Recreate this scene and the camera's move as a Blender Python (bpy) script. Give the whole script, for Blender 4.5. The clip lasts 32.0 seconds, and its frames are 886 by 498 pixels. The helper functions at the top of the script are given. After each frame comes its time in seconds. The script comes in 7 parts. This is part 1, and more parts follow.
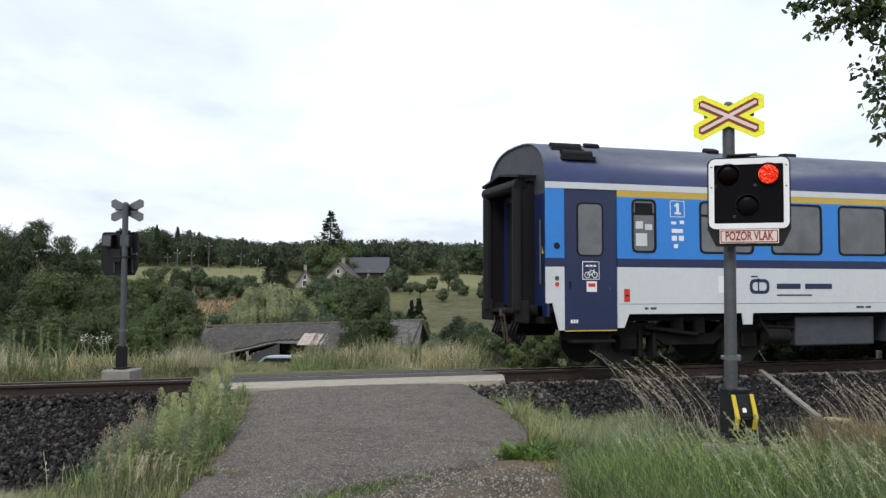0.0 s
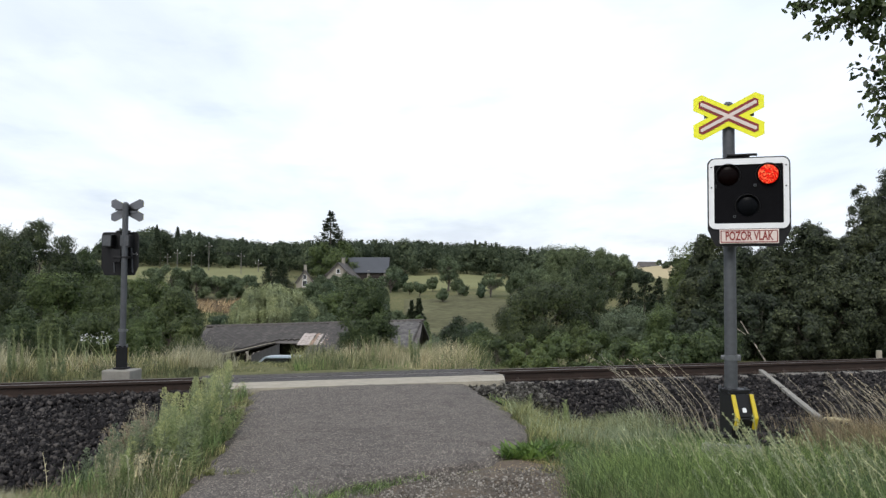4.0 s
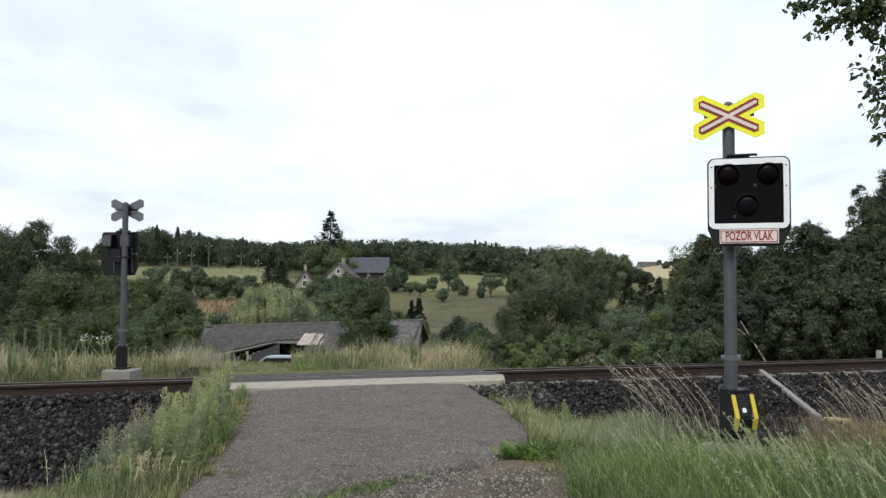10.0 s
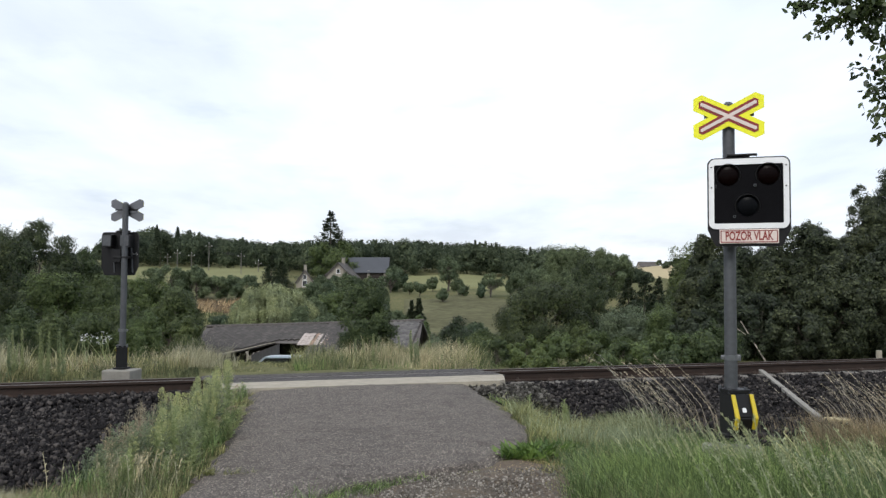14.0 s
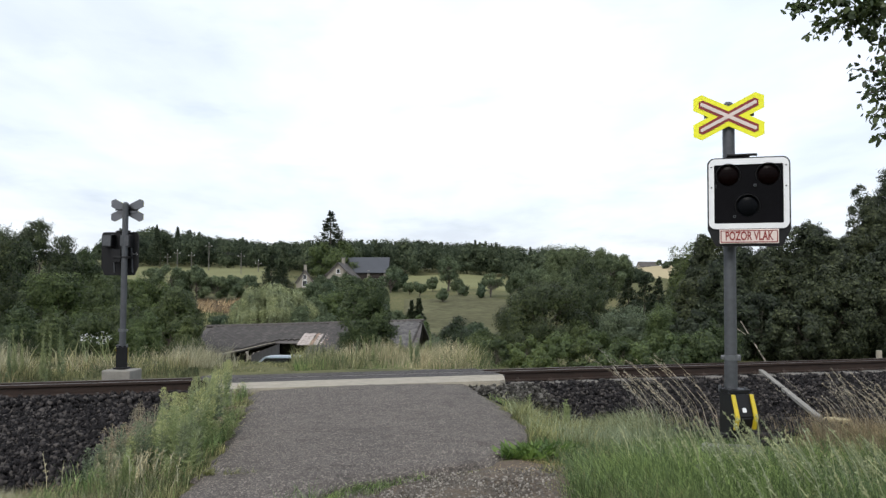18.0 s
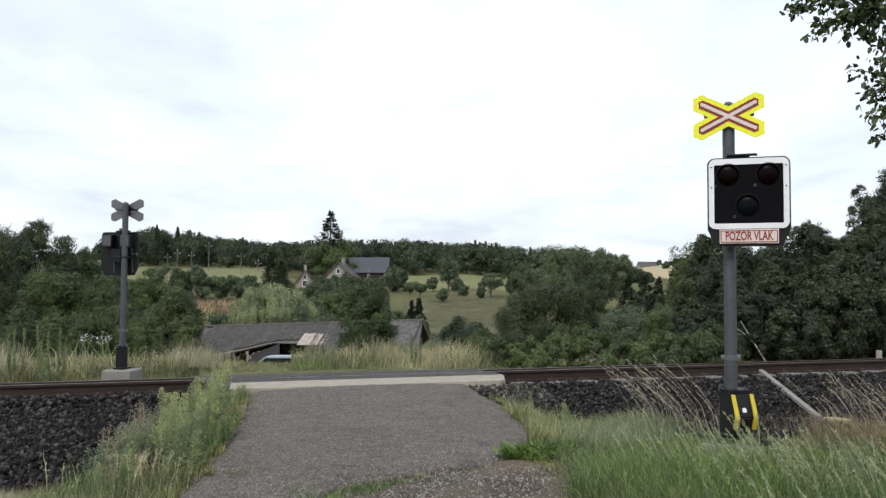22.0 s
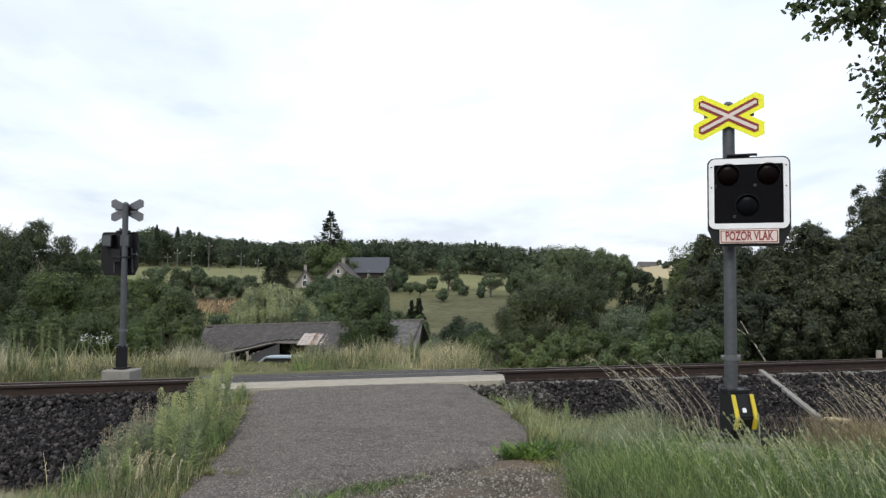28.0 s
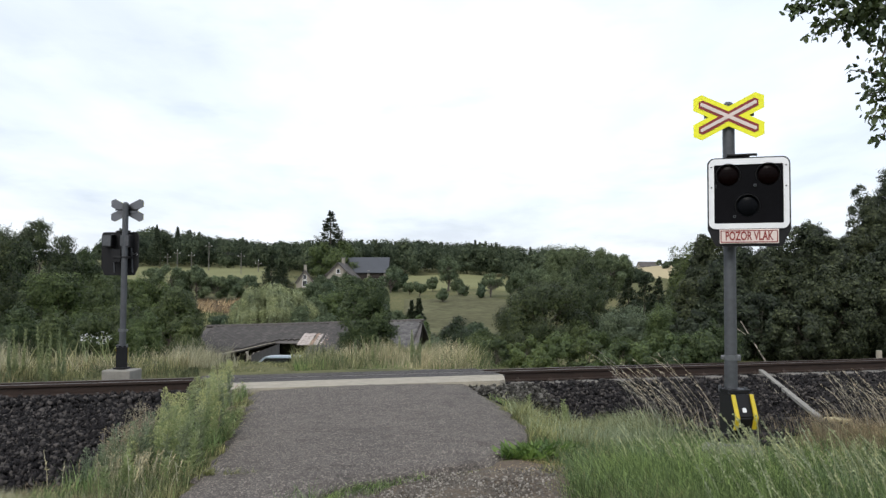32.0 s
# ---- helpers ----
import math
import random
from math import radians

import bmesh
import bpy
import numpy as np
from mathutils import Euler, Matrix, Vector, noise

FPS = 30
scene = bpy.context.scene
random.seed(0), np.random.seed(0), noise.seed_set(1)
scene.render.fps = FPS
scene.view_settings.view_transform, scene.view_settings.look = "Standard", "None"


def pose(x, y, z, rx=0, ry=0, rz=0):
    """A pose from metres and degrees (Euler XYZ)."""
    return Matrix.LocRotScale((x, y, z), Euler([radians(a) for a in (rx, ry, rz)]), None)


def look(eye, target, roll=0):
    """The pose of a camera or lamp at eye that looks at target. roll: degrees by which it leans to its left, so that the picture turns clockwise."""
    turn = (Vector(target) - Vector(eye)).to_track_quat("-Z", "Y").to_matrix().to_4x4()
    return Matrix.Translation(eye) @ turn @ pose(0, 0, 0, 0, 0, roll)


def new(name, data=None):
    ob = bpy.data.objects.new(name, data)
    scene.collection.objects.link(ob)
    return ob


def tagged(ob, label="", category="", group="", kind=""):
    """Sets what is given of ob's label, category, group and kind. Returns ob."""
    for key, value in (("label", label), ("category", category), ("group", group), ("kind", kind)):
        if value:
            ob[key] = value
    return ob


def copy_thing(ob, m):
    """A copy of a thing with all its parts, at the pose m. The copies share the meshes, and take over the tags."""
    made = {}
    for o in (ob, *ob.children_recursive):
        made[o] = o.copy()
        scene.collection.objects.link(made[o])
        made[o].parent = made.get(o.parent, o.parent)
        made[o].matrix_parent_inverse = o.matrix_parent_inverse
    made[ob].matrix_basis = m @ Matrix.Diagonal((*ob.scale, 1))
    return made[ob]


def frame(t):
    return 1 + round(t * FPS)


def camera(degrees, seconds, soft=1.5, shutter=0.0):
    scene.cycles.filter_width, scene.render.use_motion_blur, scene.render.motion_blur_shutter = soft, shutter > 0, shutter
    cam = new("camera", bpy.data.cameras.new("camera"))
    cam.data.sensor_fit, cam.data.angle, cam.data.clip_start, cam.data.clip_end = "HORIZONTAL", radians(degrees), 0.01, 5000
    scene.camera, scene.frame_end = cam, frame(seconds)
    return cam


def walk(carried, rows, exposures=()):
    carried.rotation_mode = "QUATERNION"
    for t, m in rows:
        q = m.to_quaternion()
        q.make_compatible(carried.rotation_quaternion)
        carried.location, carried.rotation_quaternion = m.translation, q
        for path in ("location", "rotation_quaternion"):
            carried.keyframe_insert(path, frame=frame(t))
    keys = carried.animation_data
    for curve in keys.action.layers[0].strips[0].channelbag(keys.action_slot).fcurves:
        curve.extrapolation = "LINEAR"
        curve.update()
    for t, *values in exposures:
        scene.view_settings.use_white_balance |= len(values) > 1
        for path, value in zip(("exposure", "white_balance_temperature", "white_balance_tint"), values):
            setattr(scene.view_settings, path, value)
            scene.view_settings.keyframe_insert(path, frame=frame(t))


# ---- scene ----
# Plan: x runs along the railway, y across it, rail tops at z = 0; the tripod stands south of the crossing.
EYE = (0.0, 0.0, 1.405)
TRACK_Y = 14.78
cam = camera(54.42, 32.0, 1.4)
AIM = look(EYE, (0.28782 * 10, 0.95652 * 10, EYE[2] + 0.47297))
walk(cam, [(0.0, AIM), (32.0, AIM)])

# ---- world, sun, exposure ----
scene.view_settings.exposure = 0.0
world = bpy.data.worlds.new("sky")
scene.world = world
world.use_nodes = True
wn = world.node_tree
sky = wn.nodes.new("ShaderNodeTexSky")
sky.sky_type = "NISHITA"
sky.sun_disc = False
sky.sun_elevation = radians(48)
sky.sun_rotation = radians(-141)
sky.dust_density = 3.0
wn.nodes["Background"].inputs["Strength"].default_value = 0.15
wn.links.new(sky.outputs[0], wn.nodes["Background"].inputs["Color"])

sun = new("sun", bpy.data.lights.new("sun", "SUN"))
sun.data.energy = 5.0
sun.data.angle = radians(14)
sun.data.color = (1.0, 0.98, 0.93)
sun.matrix_world = look((-34, -34, 58), (0, 8, 0))


# ---- materials ----
class Nodes:
    """A small builder of node trees for one material."""

    def __init__(self, name):
        self.mat = bpy.data.materials.new(name)
        self.mat.use_nodes = True
        self.t = self.mat.node_tree
        self.bsdf = self.t.nodes["Principled BSDF"]
        self.coord = self.t.nodes.new("ShaderNodeTexCoord").outputs["Object"]

    def add(self, kind, **values):
        n = self.t.nodes.new(kind)
        for key, v in values.items():
            n.inputs[key].default_value = v
        return n

    def link(self, a, b):
        self.t.links.new(a, b)

    def noise(self, scale, detail=4.0, rough=0.55, stretch=None):
        n = self.add("ShaderNodeTexNoise", Scale=scale, Detail=detail, Roughness=rough)
        if stretch:
            m = self.add("ShaderNodeMapping", Scale=stretch)
            self.link(self.coord, m.inputs["Vector"])
            self.link(m.outputs[0], n.inputs["Vector"])
        else:
            self.link(self.coord, n.inputs["Vector"])
        return n.outputs["Fac"]

    def ramp(self, fac, stops):
        r = self.t.nodes.new("ShaderNodeValToRGB")
        e = r.color_ramp.elements
        while len(e) < len(stops):
            e.new(0.5)
        for el, (p, c) in zip(e, stops):
            el.position = p
            el.color = (*c, 1.0)
        self.link(fac, r.inputs["Fac"])
        return r.outputs["Color"]

    def mix(self, fac, a, b, mode="MIX"):
        n = self.t.nodes.new("ShaderNodeMix")
        n.data_type = "RGBA"
        n.blend_type = mode
        for sock, v in ((n.inputs["Factor"], fac), (n.inputs["A"], a), (n.inputs["B"], b)):
            if hasattr(v, "is_output"):
                self.link(v, sock)
            else:
                sock.default_value = v if isinstance(v, (int, float)) else (*v, 1.0)
        return n.outputs["Result"]

    def bump(self, height, strength=0.4, distance=0.01):
        b = self.add("ShaderNodeBump", Strength=strength, Distance=distance)
        self.link(height, b.inputs["Height"])
        self.link(b.outputs[0], self.bsdf.inputs["Normal"])

    def done(self, color=None, rough=0.7, metal=0.0, spec=None):
        if color is not None:
            if hasattr(color, "is_output"):
                self.link(color, self.bsdf.inputs["Base Color"])
            else:
                self.bsdf.inputs["Base Color"].default_value = (*color, 1.0)
        self.bsdf.inputs["Roughness"].default_value = rough
        self.bsdf.inputs["Metallic"].default_value = metal
        if spec is not None:
            self.bsdf.inputs["Specular IOR Level"].default_value = spec
        return self.mat


def tone(c, k):
    return tuple(min(1.0, v * k) for v in c)


def surface(name, c, rough=0.6, metal=0.0, grain=40.0, wear=3.0, spread=0.25, bump=0.15, dist=0.004, spec=None, stretch=None):
    """A painted, cast or worn surface: two scales of variation and a fine relief."""
    n = Nodes(name)
    big = n.ramp(n.noise(wear, 5, 0.6, stretch), ((0.3, tone(c, 1 - spread)), (0.7, tone(c, 1 + spread))))
    fine = n.noise(grain, 3)
    col = n.mix(0.35, big, n.ramp(fine, ((0.35, tone(c, 1 - spread * 1.4)), (0.65, tone(c, 1 + spread)))))
    n.bump(fine, bump, dist)
    return n.done(col, rough, metal, spec)


def foliage(name, dark, light, rough=0.55, through_light=0.14, spec=0.25, size=0.9):
    """Leaves: each one its own tone, with slow drifts over the crown, some light passing through."""
    n = Nodes(name)
    geo = n.t.nodes.new("ShaderNodeNewGeometry")
    col = n.ramp(geo.outputs["Random Per Island"], ((0.0, dark), (0.6, tuple(0.58 * a + 0.42 * b for a, b in zip(dark, light))), (1.0, tone(light, 1.08))))
    drift = n.ramp(n.noise(size, 4, 0.65), ((0.3, (0.58, 0.62, 0.66)), (0.7, (1.32, 1.26, 1.1))))
    col = n.mix(1.0, col, drift, "MULTIPLY")
    own = n.ramp(n.t.nodes.new("ShaderNodeObjectInfo").outputs["Random"], ((0.0, (0.8, 0.86, 0.86)), (1.0, (1.22, 1.16, 1.02))))
    col = n.mix(1.0, col, own, "MULTIPLY")
    n.done(col, rough, 0.0, spec)
    tr = n.t.nodes.new("ShaderNodeBsdfTranslucent")
    n.link(col, tr.inputs["Color"])
    mixer = n.add("ShaderNodeMixShader", Fac=through_light)
    n.link(n.bsdf.outputs[0], mixer.inputs[1])
    n.link(tr.outputs[0], mixer.inputs[2])
    n.link(mixer.outputs[0], n.t.nodes["Material Output"].inputs["Surface"])
    return n.mat


def asphalt_material(name, c):
    n = Nodes(name)
    patches = n.ramp(n.noise(0.9, 6, 0.65), ((0.3, tone(c, 0.6)), (0.7, tone(c, 1.4))))
    v = n.add("ShaderNodeTexVoronoi", Scale=98.0)
    n.link(n.coord, v.inputs["Vector"])
    chips = n.ramp(v.outputs["Color"], ((0.12, tone(c, 0.22)), (0.62, tone(c, 0.85)), (0.94, tone(c, 4.0))))
    col = n.mix(0.68, patches, chips)
    worn = n.ramp(n.noise(28.0, 5, 0.7), ((0.35, (0.72,) * 3), (0.65, (1.25,) * 3)))
    col = n.mix(0.8, col, worn, "MULTIPLY")
    tar = n.ramp(n.noise(6.0, 6, 0.75, (0.6, 1.0, 1.0)), ((0.34, (0.5, 0.48, 0.47)), (0.47, (1.0, 1.0, 1.0))))
    col = n.mix(0.85, col, tar, "MULTIPLY")
    n.bump(v.outputs["Distance"], 0.7, 0.006)
    return n.done(col, 0.85, 0.0, 0.3)


def ground_material(name):
    """Meadow, dry grass and bare soil, in drifts."""
    n = Nodes(name)
    green = n.ramp(n.noise(0.06, 6, 0.6), ((0.32, (0.075, 0.085, 0.04)), (0.55, (0.125, 0.125, 0.062)), (0.75, (0.17, 0.15, 0.08))))
    tufts = n.ramp(n.noise(1.7, 6, 0.7), ((0.3, (0.6, 0.62, 0.6)), (0.7, (1.25, 1.2, 1.1))))
    col = n.mix(1.0, green, tufts, "MULTIPLY")
    fine = n.noise(14.0, 4)
    n.bump(fine, 0.8, 0.05)
    return n.done(col, 0.95, 0.0, 0.1)


def stone_material(name, dark, mid, light, most=0.7):
    n = Nodes(name)
    geo = n.t.nodes.new("ShaderNodeNewGeometry")
    col = n.ramp(geo.outputs["Random Per Island"], ((0.0, dark), (most, mid), (0.97, light)))
    fine = n.noise(60.0, 3)
    col = n.mix(0.4, col, n.ramp(fine, ((0.3, dark), (0.7, mid))))
    n.bump(fine, 0.4, 0.004)
    return n.done(col, 0.9, 0.0, 0.08)


def glass_material(name, tint, rough=0.05):
    n = Nodes(name)
    n.done(n.ramp(n.noise(1.1, 5, 0.6), ((0.3, tone(tint, 0.55)), (0.7, tone(tint, 1.5)))), rough, 0.0, 0.6)
    n.bsdf.inputs["Coat Weight"].default_value = 0.6
    return n.mat


def glow_material(name, c, power):
    n = Nodes(name)
    v = n.add("ShaderNodeTexVoronoi", Scale=85.0)
    n.link(n.coord, v.inputs["Vector"])
    n.bsdf.inputs["Emission Strength"].default_value = power
    n.link(n.ramp(v.outputs["Color"], ((0.1, tone(c, 0.4)), (0.6, c), (0.98, (1.0, 0.32, 0.12)))), n.bsdf.inputs["Emission Color"])
    return n.done((0.03, 0.001, 0.001), 0.5, 0.0, 0.08)


def cloud_material(name):
    """A sheet of bright cloud with grey undersides and thin places that let the blue through."""
    n = Nodes(name)
    n.t.nodes.remove(n.bsdf)
    turn = n.add("ShaderNodeMapping", Rotation=(0, 0, radians(16.7)))
    n.link(n.coord, turn.inputs["Vector"])
    n.coord = turn.outputs[0]
    big = n.noise(0.0016, 4, 0.5, (1.0, 0.42, 1.0))
    mid = n.noise(0.007, 5, 0.55, (1.0, 0.5, 1.0))
    shade = n.mix(0.22, big, mid)
    col = n.ramp(shade, ((0.36, (0.62, 0.67, 0.77)), (0.49, (0.77, 0.82, 0.91)), (0.58, (0.87, 0.92, 0.985)), (0.68, (0.98, 1.0, 1.0))))
    em = n.add("ShaderNodeEmission", Strength=1.5)
    n.link(col, em.inputs["Color"])
    gaps = n.ramp(n.noise(0.0026, 6, 0.55), ((0.3, (0.56,) * 3), (0.46, (0.7,) * 3)))
    clear = n.t.nodes.new("ShaderNodeBsdfTransparent")
    mixer = n.t.nodes.new("ShaderNodeMixShader")
    n.link(gaps, mixer.inputs[0])
    n.link(clear.outputs[0], mixer.inputs[1])
    n.link(em.outputs[0], mixer.inputs[2])
    n.link(mixer.outputs[0], n.t.nodes["Material Output"].inputs["Surface"])
    n.mat.cycles.emission_sampling = "NONE"
    return n.mat


CLOUD = cloud_material("cloud")
GROUND = ground_material("meadow")
ASPHALT = asphalt_material("old_asphalt", (0.104, 0.09, 0.077))
DARK_ASPHALT = asphalt_material("dark_asphalt", (0.055, 0.05, 0.047))
CONCRETE = surface("concrete", (0.21, 0.2, 0.175), 0.9, 0, 60, 4, 0.25, 0.5, 0.006)
PALE_CONCRETE = surface("pale_concrete", (0.3, 0.272, 0.215), 0.9, 0, 60, 5, 0.25, 0.5, 0.006)
BALLAST = stone_material("ballast_stone", (0.005, 0.005, 0.0055), (0.028, 0.0258, 0.0262), (0.13, 0.117, 0.108), 0.64)
GRAVEL = stone_material("gravel", (0.06, 0.053, 0.045), (0.155, 0.14, 0.122), (0.44, 0.41, 0.36))
SLEEPER = surface("grimy_concrete", (0.13, 0.12, 0.105), 0.92, 0, 40, 5, 0.4, 0.5, 0.006)
SOIL = surface("soil", (0.1, 0.075, 0.05), 0.95, 0, 45, 2.5, 0.35, 0.9, 0.02)
RUST = surface("rusty_rail", (0.027, 0.0155, 0.0105), 0.75, 0.3, 30, 5, 0.35, 0.4, 0.003)
RAILHEAD = surface("worn_rail_head", (0.12, 0.1, 0.09), 0.45, 0.6, 20, 3, 0.2, 0.1, 0.002)
IRON = surface("rusty_iron", (0.05, 0.035, 0.028), 0.8, 0.2, 40, 6, 0.3, 0.4, 0.003)
GALVANIZED = surface("galvanized_steel", (0.075, 0.08, 0.087), 0.55, 0.4, 22, 2.5, 0.25, 0.15, 0.002)
BLACK_PAINT = surface("black_paint", (0.008, 0.008, 0.009), 0.5, 0, 50, 4, 0.25, 0.15, 0.002, 0.25)
BLACK_PANEL = surface("matt_black_panel", (0.005, 0.005, 0.006), 0.8, 0, 30, 3, 0.25, 0.1, 0.002, 0.06)
WHITE_PAINT = surface("white_paint", (0.72, 0.73, 0.74), 0.45, 0, 40, 2, 0.06, 0.05, 0.001)
YELLOW_SIGN = surface("yellow_reflective", (0.76, 0.76, 0.012), 0.4, 0, 60, 3, 0.05, 0.04, 0.001)
RED_SIGN = surface("red_reflective", (0.2, 0.014, 0.011), 0.4, 0, 60, 3, 0.1, 0.04, 0.001)
PALE_SIGN = surface("pale_reflective", (0.62, 0.54, 0.5), 0.4, 0, 60, 3, 0.06, 0.04, 0.001)
YELLOW_PAINT = surface("yellow_paint", (0.52, 0.4, 0.02), 0.45, 0, 40, 6, 0.1, 0.08, 0.002)
PALE_STEEL = surface("pale_galvanized_steel", (0.13, 0.138, 0.145), 0.5, 0.5, 22, 2.5, 0.25, 0.15, 0.002)
GREY_SIGN_BACK = surface("grey_aluminium", (0.13, 0.135, 0.15), 0.45, 0.6, 30, 3, 0.12, 0.06, 0.001)
RED_LENS = surface("dark_red_lens", (0.0025, 0.0006, 0.0006), 0.3, 0, 30, 5, 0.2, 0.3, 0.004, 0.05)
CLEAR_LENS = surface("dark_clear_lens", (0.003, 0.0035, 0.0045), 0.3, 0, 30, 5, 0.2, 0.3, 0.004, 0.05)
RED_GLOW = glow_material("red_glow", (1.0, 0.012, 0.004), 1.0)


# ---- builders ----
def part(name, mesh, material, parent=None, label=""):
    """Links a bmesh or a mesh as one object, under a thing or a part."""
    if isinstance(mesh, bmesh.types.BMesh):
        data = bpy.data.meshes.new(name)
        mesh.normal_update()
        mesh.to_mesh(data)
        mesh.free()
    else:
        data = mesh
    if material and not data.materials:
        data.materials.append(material)
    ob = new(name, data)
    ob.parent = parent
    return tagged(ob, label)


def thing(name, m, label, category, group="", kind=""):
    ob = new(name)
    ob.matrix_world = m
    ob.empty_display_size = 0.2
    return tagged(ob, label, category, group, kind)


def box(x0, x1, y0, y1, z0, z1, bevel=0.0, bm=None):
    bm = bm or bmesh.new()
    m = Matrix.Translation(((x0 + x1) / 2, (y0 + y1) / 2, (z0 + z1) / 2)) @ Matrix.Diagonal((abs(x1 - x0), abs(y1 - y0), abs(z1 - z0), 1))
    made = bmesh.ops.create_cube(bm, size=1.0, matrix=m)
    if bevel:
        edges = list({e for v in made["verts"] for e in v.link_edges})
        bmesh.ops.bevel(bm, geom=edges, offset=bevel, segments=2, profile=0.5, affect="EDGES", clamp_overlap=True)
    return bm


def bar(p, q, r0, r1=None, sides=12, bm=None, caps=True):
    """A round bar from p to q."""
    bm = bm or bmesh.new()
    p, q = Vector(p), Vector(q)
    d = q - p
    m = Matrix.Translation((p + q) / 2) @ d.to_track_quat("Z", "Y").to_matrix().to_4x4()
    bmesh.ops.create_cone(bm, cap_ends=caps, segments=sides, radius1=r0, radius2=r0 if r1 is None else r1, depth=d.length, matrix=m)
    return bm


def prism(points, axis, a0, a1, bm=None):
    """A flat outline pushed along an axis: 0: outline (y, z), 1: outline (x, z), 2: outline (x, y)."""
    bm = bm or bmesh.new()

    def put(u, v, w):
        return ((w, u, v), (u, w, v), (u, v, w))[axis]

    lo = [bm.verts.new(put(u, v, a0)) for u, v in points]
    hi = [bm.verts.new(put(u, v, a1)) for u, v in points]
    n = len(points)
    bm.faces.new(lo)
    bm.faces.new(hi[::-1])
    for i in range(n):
        bm.faces.new((lo[i], hi[i], hi[(i + 1) % n], lo[(i + 1) % n]))
    bmesh.ops.recalc_face_normals(bm, faces=bm.faces[:])
    return bm


def rounded(x0, x1, z0, z1, r, steps=4):
    """The outline of a rectangle with round corners."""
    pts = []
    for cx, cz, a in ((x1 - r, z1 - r, 0), (x0 + r, z1 - r, 90), (x0 + r, z0 + r, 180), (x1 - r, z0 + r, 270)):
        pts += [(cx + r * math.cos(radians(a + 90 * k / steps)), cz + r * math.sin(radians(a + 90 * k / steps))) for k in range(steps + 1)]
    return pts


def ring(outer, inner, axis, a0, a1):
    """A frame between two outlines with as many points."""
    bm = bmesh.new()

    def put(u, v, w):
        return ((w, u, v), (u, w, v), (u, v, w))[axis]

    loops = [[bm.verts.new(put(u, v, w)) for u, v in line] for line, w in ((outer, a0), (outer, a1), (inner, a1), (inner, a0))]
    n = len(outer)
    for a, b in ((0, 1), (1, 2), (2, 3), (3, 0)):
        for i in range(n):
            j = (i + 1) % n
            bm.faces.new((loops[a][i], loops[b][i], loops[b][j], loops[a][j]))
    bmesh.ops.recalc_face_normals(bm, faces=bm.faces[:])
    return bm


def lettering(text, size, depth, m, material, parent, name="lettering", label="", bold=0.012):
    """Raised letters in the built-in font, as a mesh; they stand in the x-z plane, read from -y."""
    curve = bpy.data.curves.new(name, "FONT")
    curve.body, curve.size, curve.extrude, curve.offset = text, size, depth, size * bold
    curve.align_x, curve.align_y = "CENTER", "CENTER"
    tmp = bpy.data.objects.new(name, curve)
    data = bpy.data.meshes.new_from_object(tmp)
    bpy.data.objects.remove(tmp)
    data.transform(m @ pose(0, 0, 0, 90))
    return part(name, data, material, parent, label)


def mesh_of(name, verts, quads=None, tris=None, smooth=False):
    """A mesh from arrays of corners and faces."""
    me = bpy.data.meshes.new(name)
    quads = np.zeros((0, 4), np.int32) if quads is None else np.asarray(quads, np.int32)
    tris = np.zeros((0, 3), np.int32) if tris is None else np.asarray(tris, np.int32)
    me.vertices.add(len(verts))
    me.vertices.foreach_set("co", np.asarray(verts, np.float32).ravel())
    idx = np.concatenate([quads.ravel(), tris.ravel()])
    me.loops.add(len(idx))
    me.loops.foreach_set("vertex_index", idx)
    me.polygons.add(len(quads) + len(tris))
    starts = np.concatenate([np.arange(len(quads)) * 4, len(quads) * 4 + np.arange(len(tris)) * 3])
    me.polygons.foreach_set("loop_start", starts.astype(np.int32))
    if smooth:
        me.polygons.foreach_set("use_smooth", np.ones(len(quads) + len(tris), bool))
    me.update()
    me.validate()
    return me


def unit(v):
    return v / np.maximum(np.linalg.norm(v, axis=-1, keepdims=True), 1e-9)


def leaf_mesh(name, pos, direction, length, width, rng, fold=0.25, facing=None, round_leaf=False, small=False):
    """One four-cornered folded leaf at each place; small ones have three corners."""
    n = len(pos)
    d = unit(direction)
    side = unit(np.cross(d, rng.normal(size=(n, 3)) if facing is None else facing + rng.normal(size=(n, 3)) * (0.27 if small else 0.42)))
    up = np.cross(side, d)
    length, width = length[:, None], width[:, None]
    if small:
        v = np.stack([pos + side * width * 0.5, pos + d * length, pos - side * width * 0.5], 1).reshape(-1, 3)
        return mesh_of(name, v, None, np.arange(3 * n).reshape(-1, 3))
    base = pos
    left = pos + d * length * 0.45 + side * width * 0.5 + up * width * fold
    tip = pos + d * length
    right = pos + d * length * 0.45 - side * width * 0.5 + up * width * fold
    if round_leaf:
        l2, r2 = pos + d * length * 0.78 + side * width * 0.36 + up * width * fold * 0.4, pos + d * length * 0.78 - side * width * 0.36 + up * width * fold * 0.4
        left, right = left - d * length * 0.17, right - d * length * 0.17
        v = np.stack([base, left, l2, tip, r2, right], 1).reshape(-1, 3)
        i = np.arange(n)[:, None] * 6
        return mesh_of(name, v, np.concatenate([i + np.array((0, 1, 2, 3)), i + np.array((0, 3, 4, 5))]))
    v = np.stack([base, left, tip, right], 1).reshape(-1, 3)
    return mesh_of(name, v, np.arange(4 * n).reshape(-1, 4))


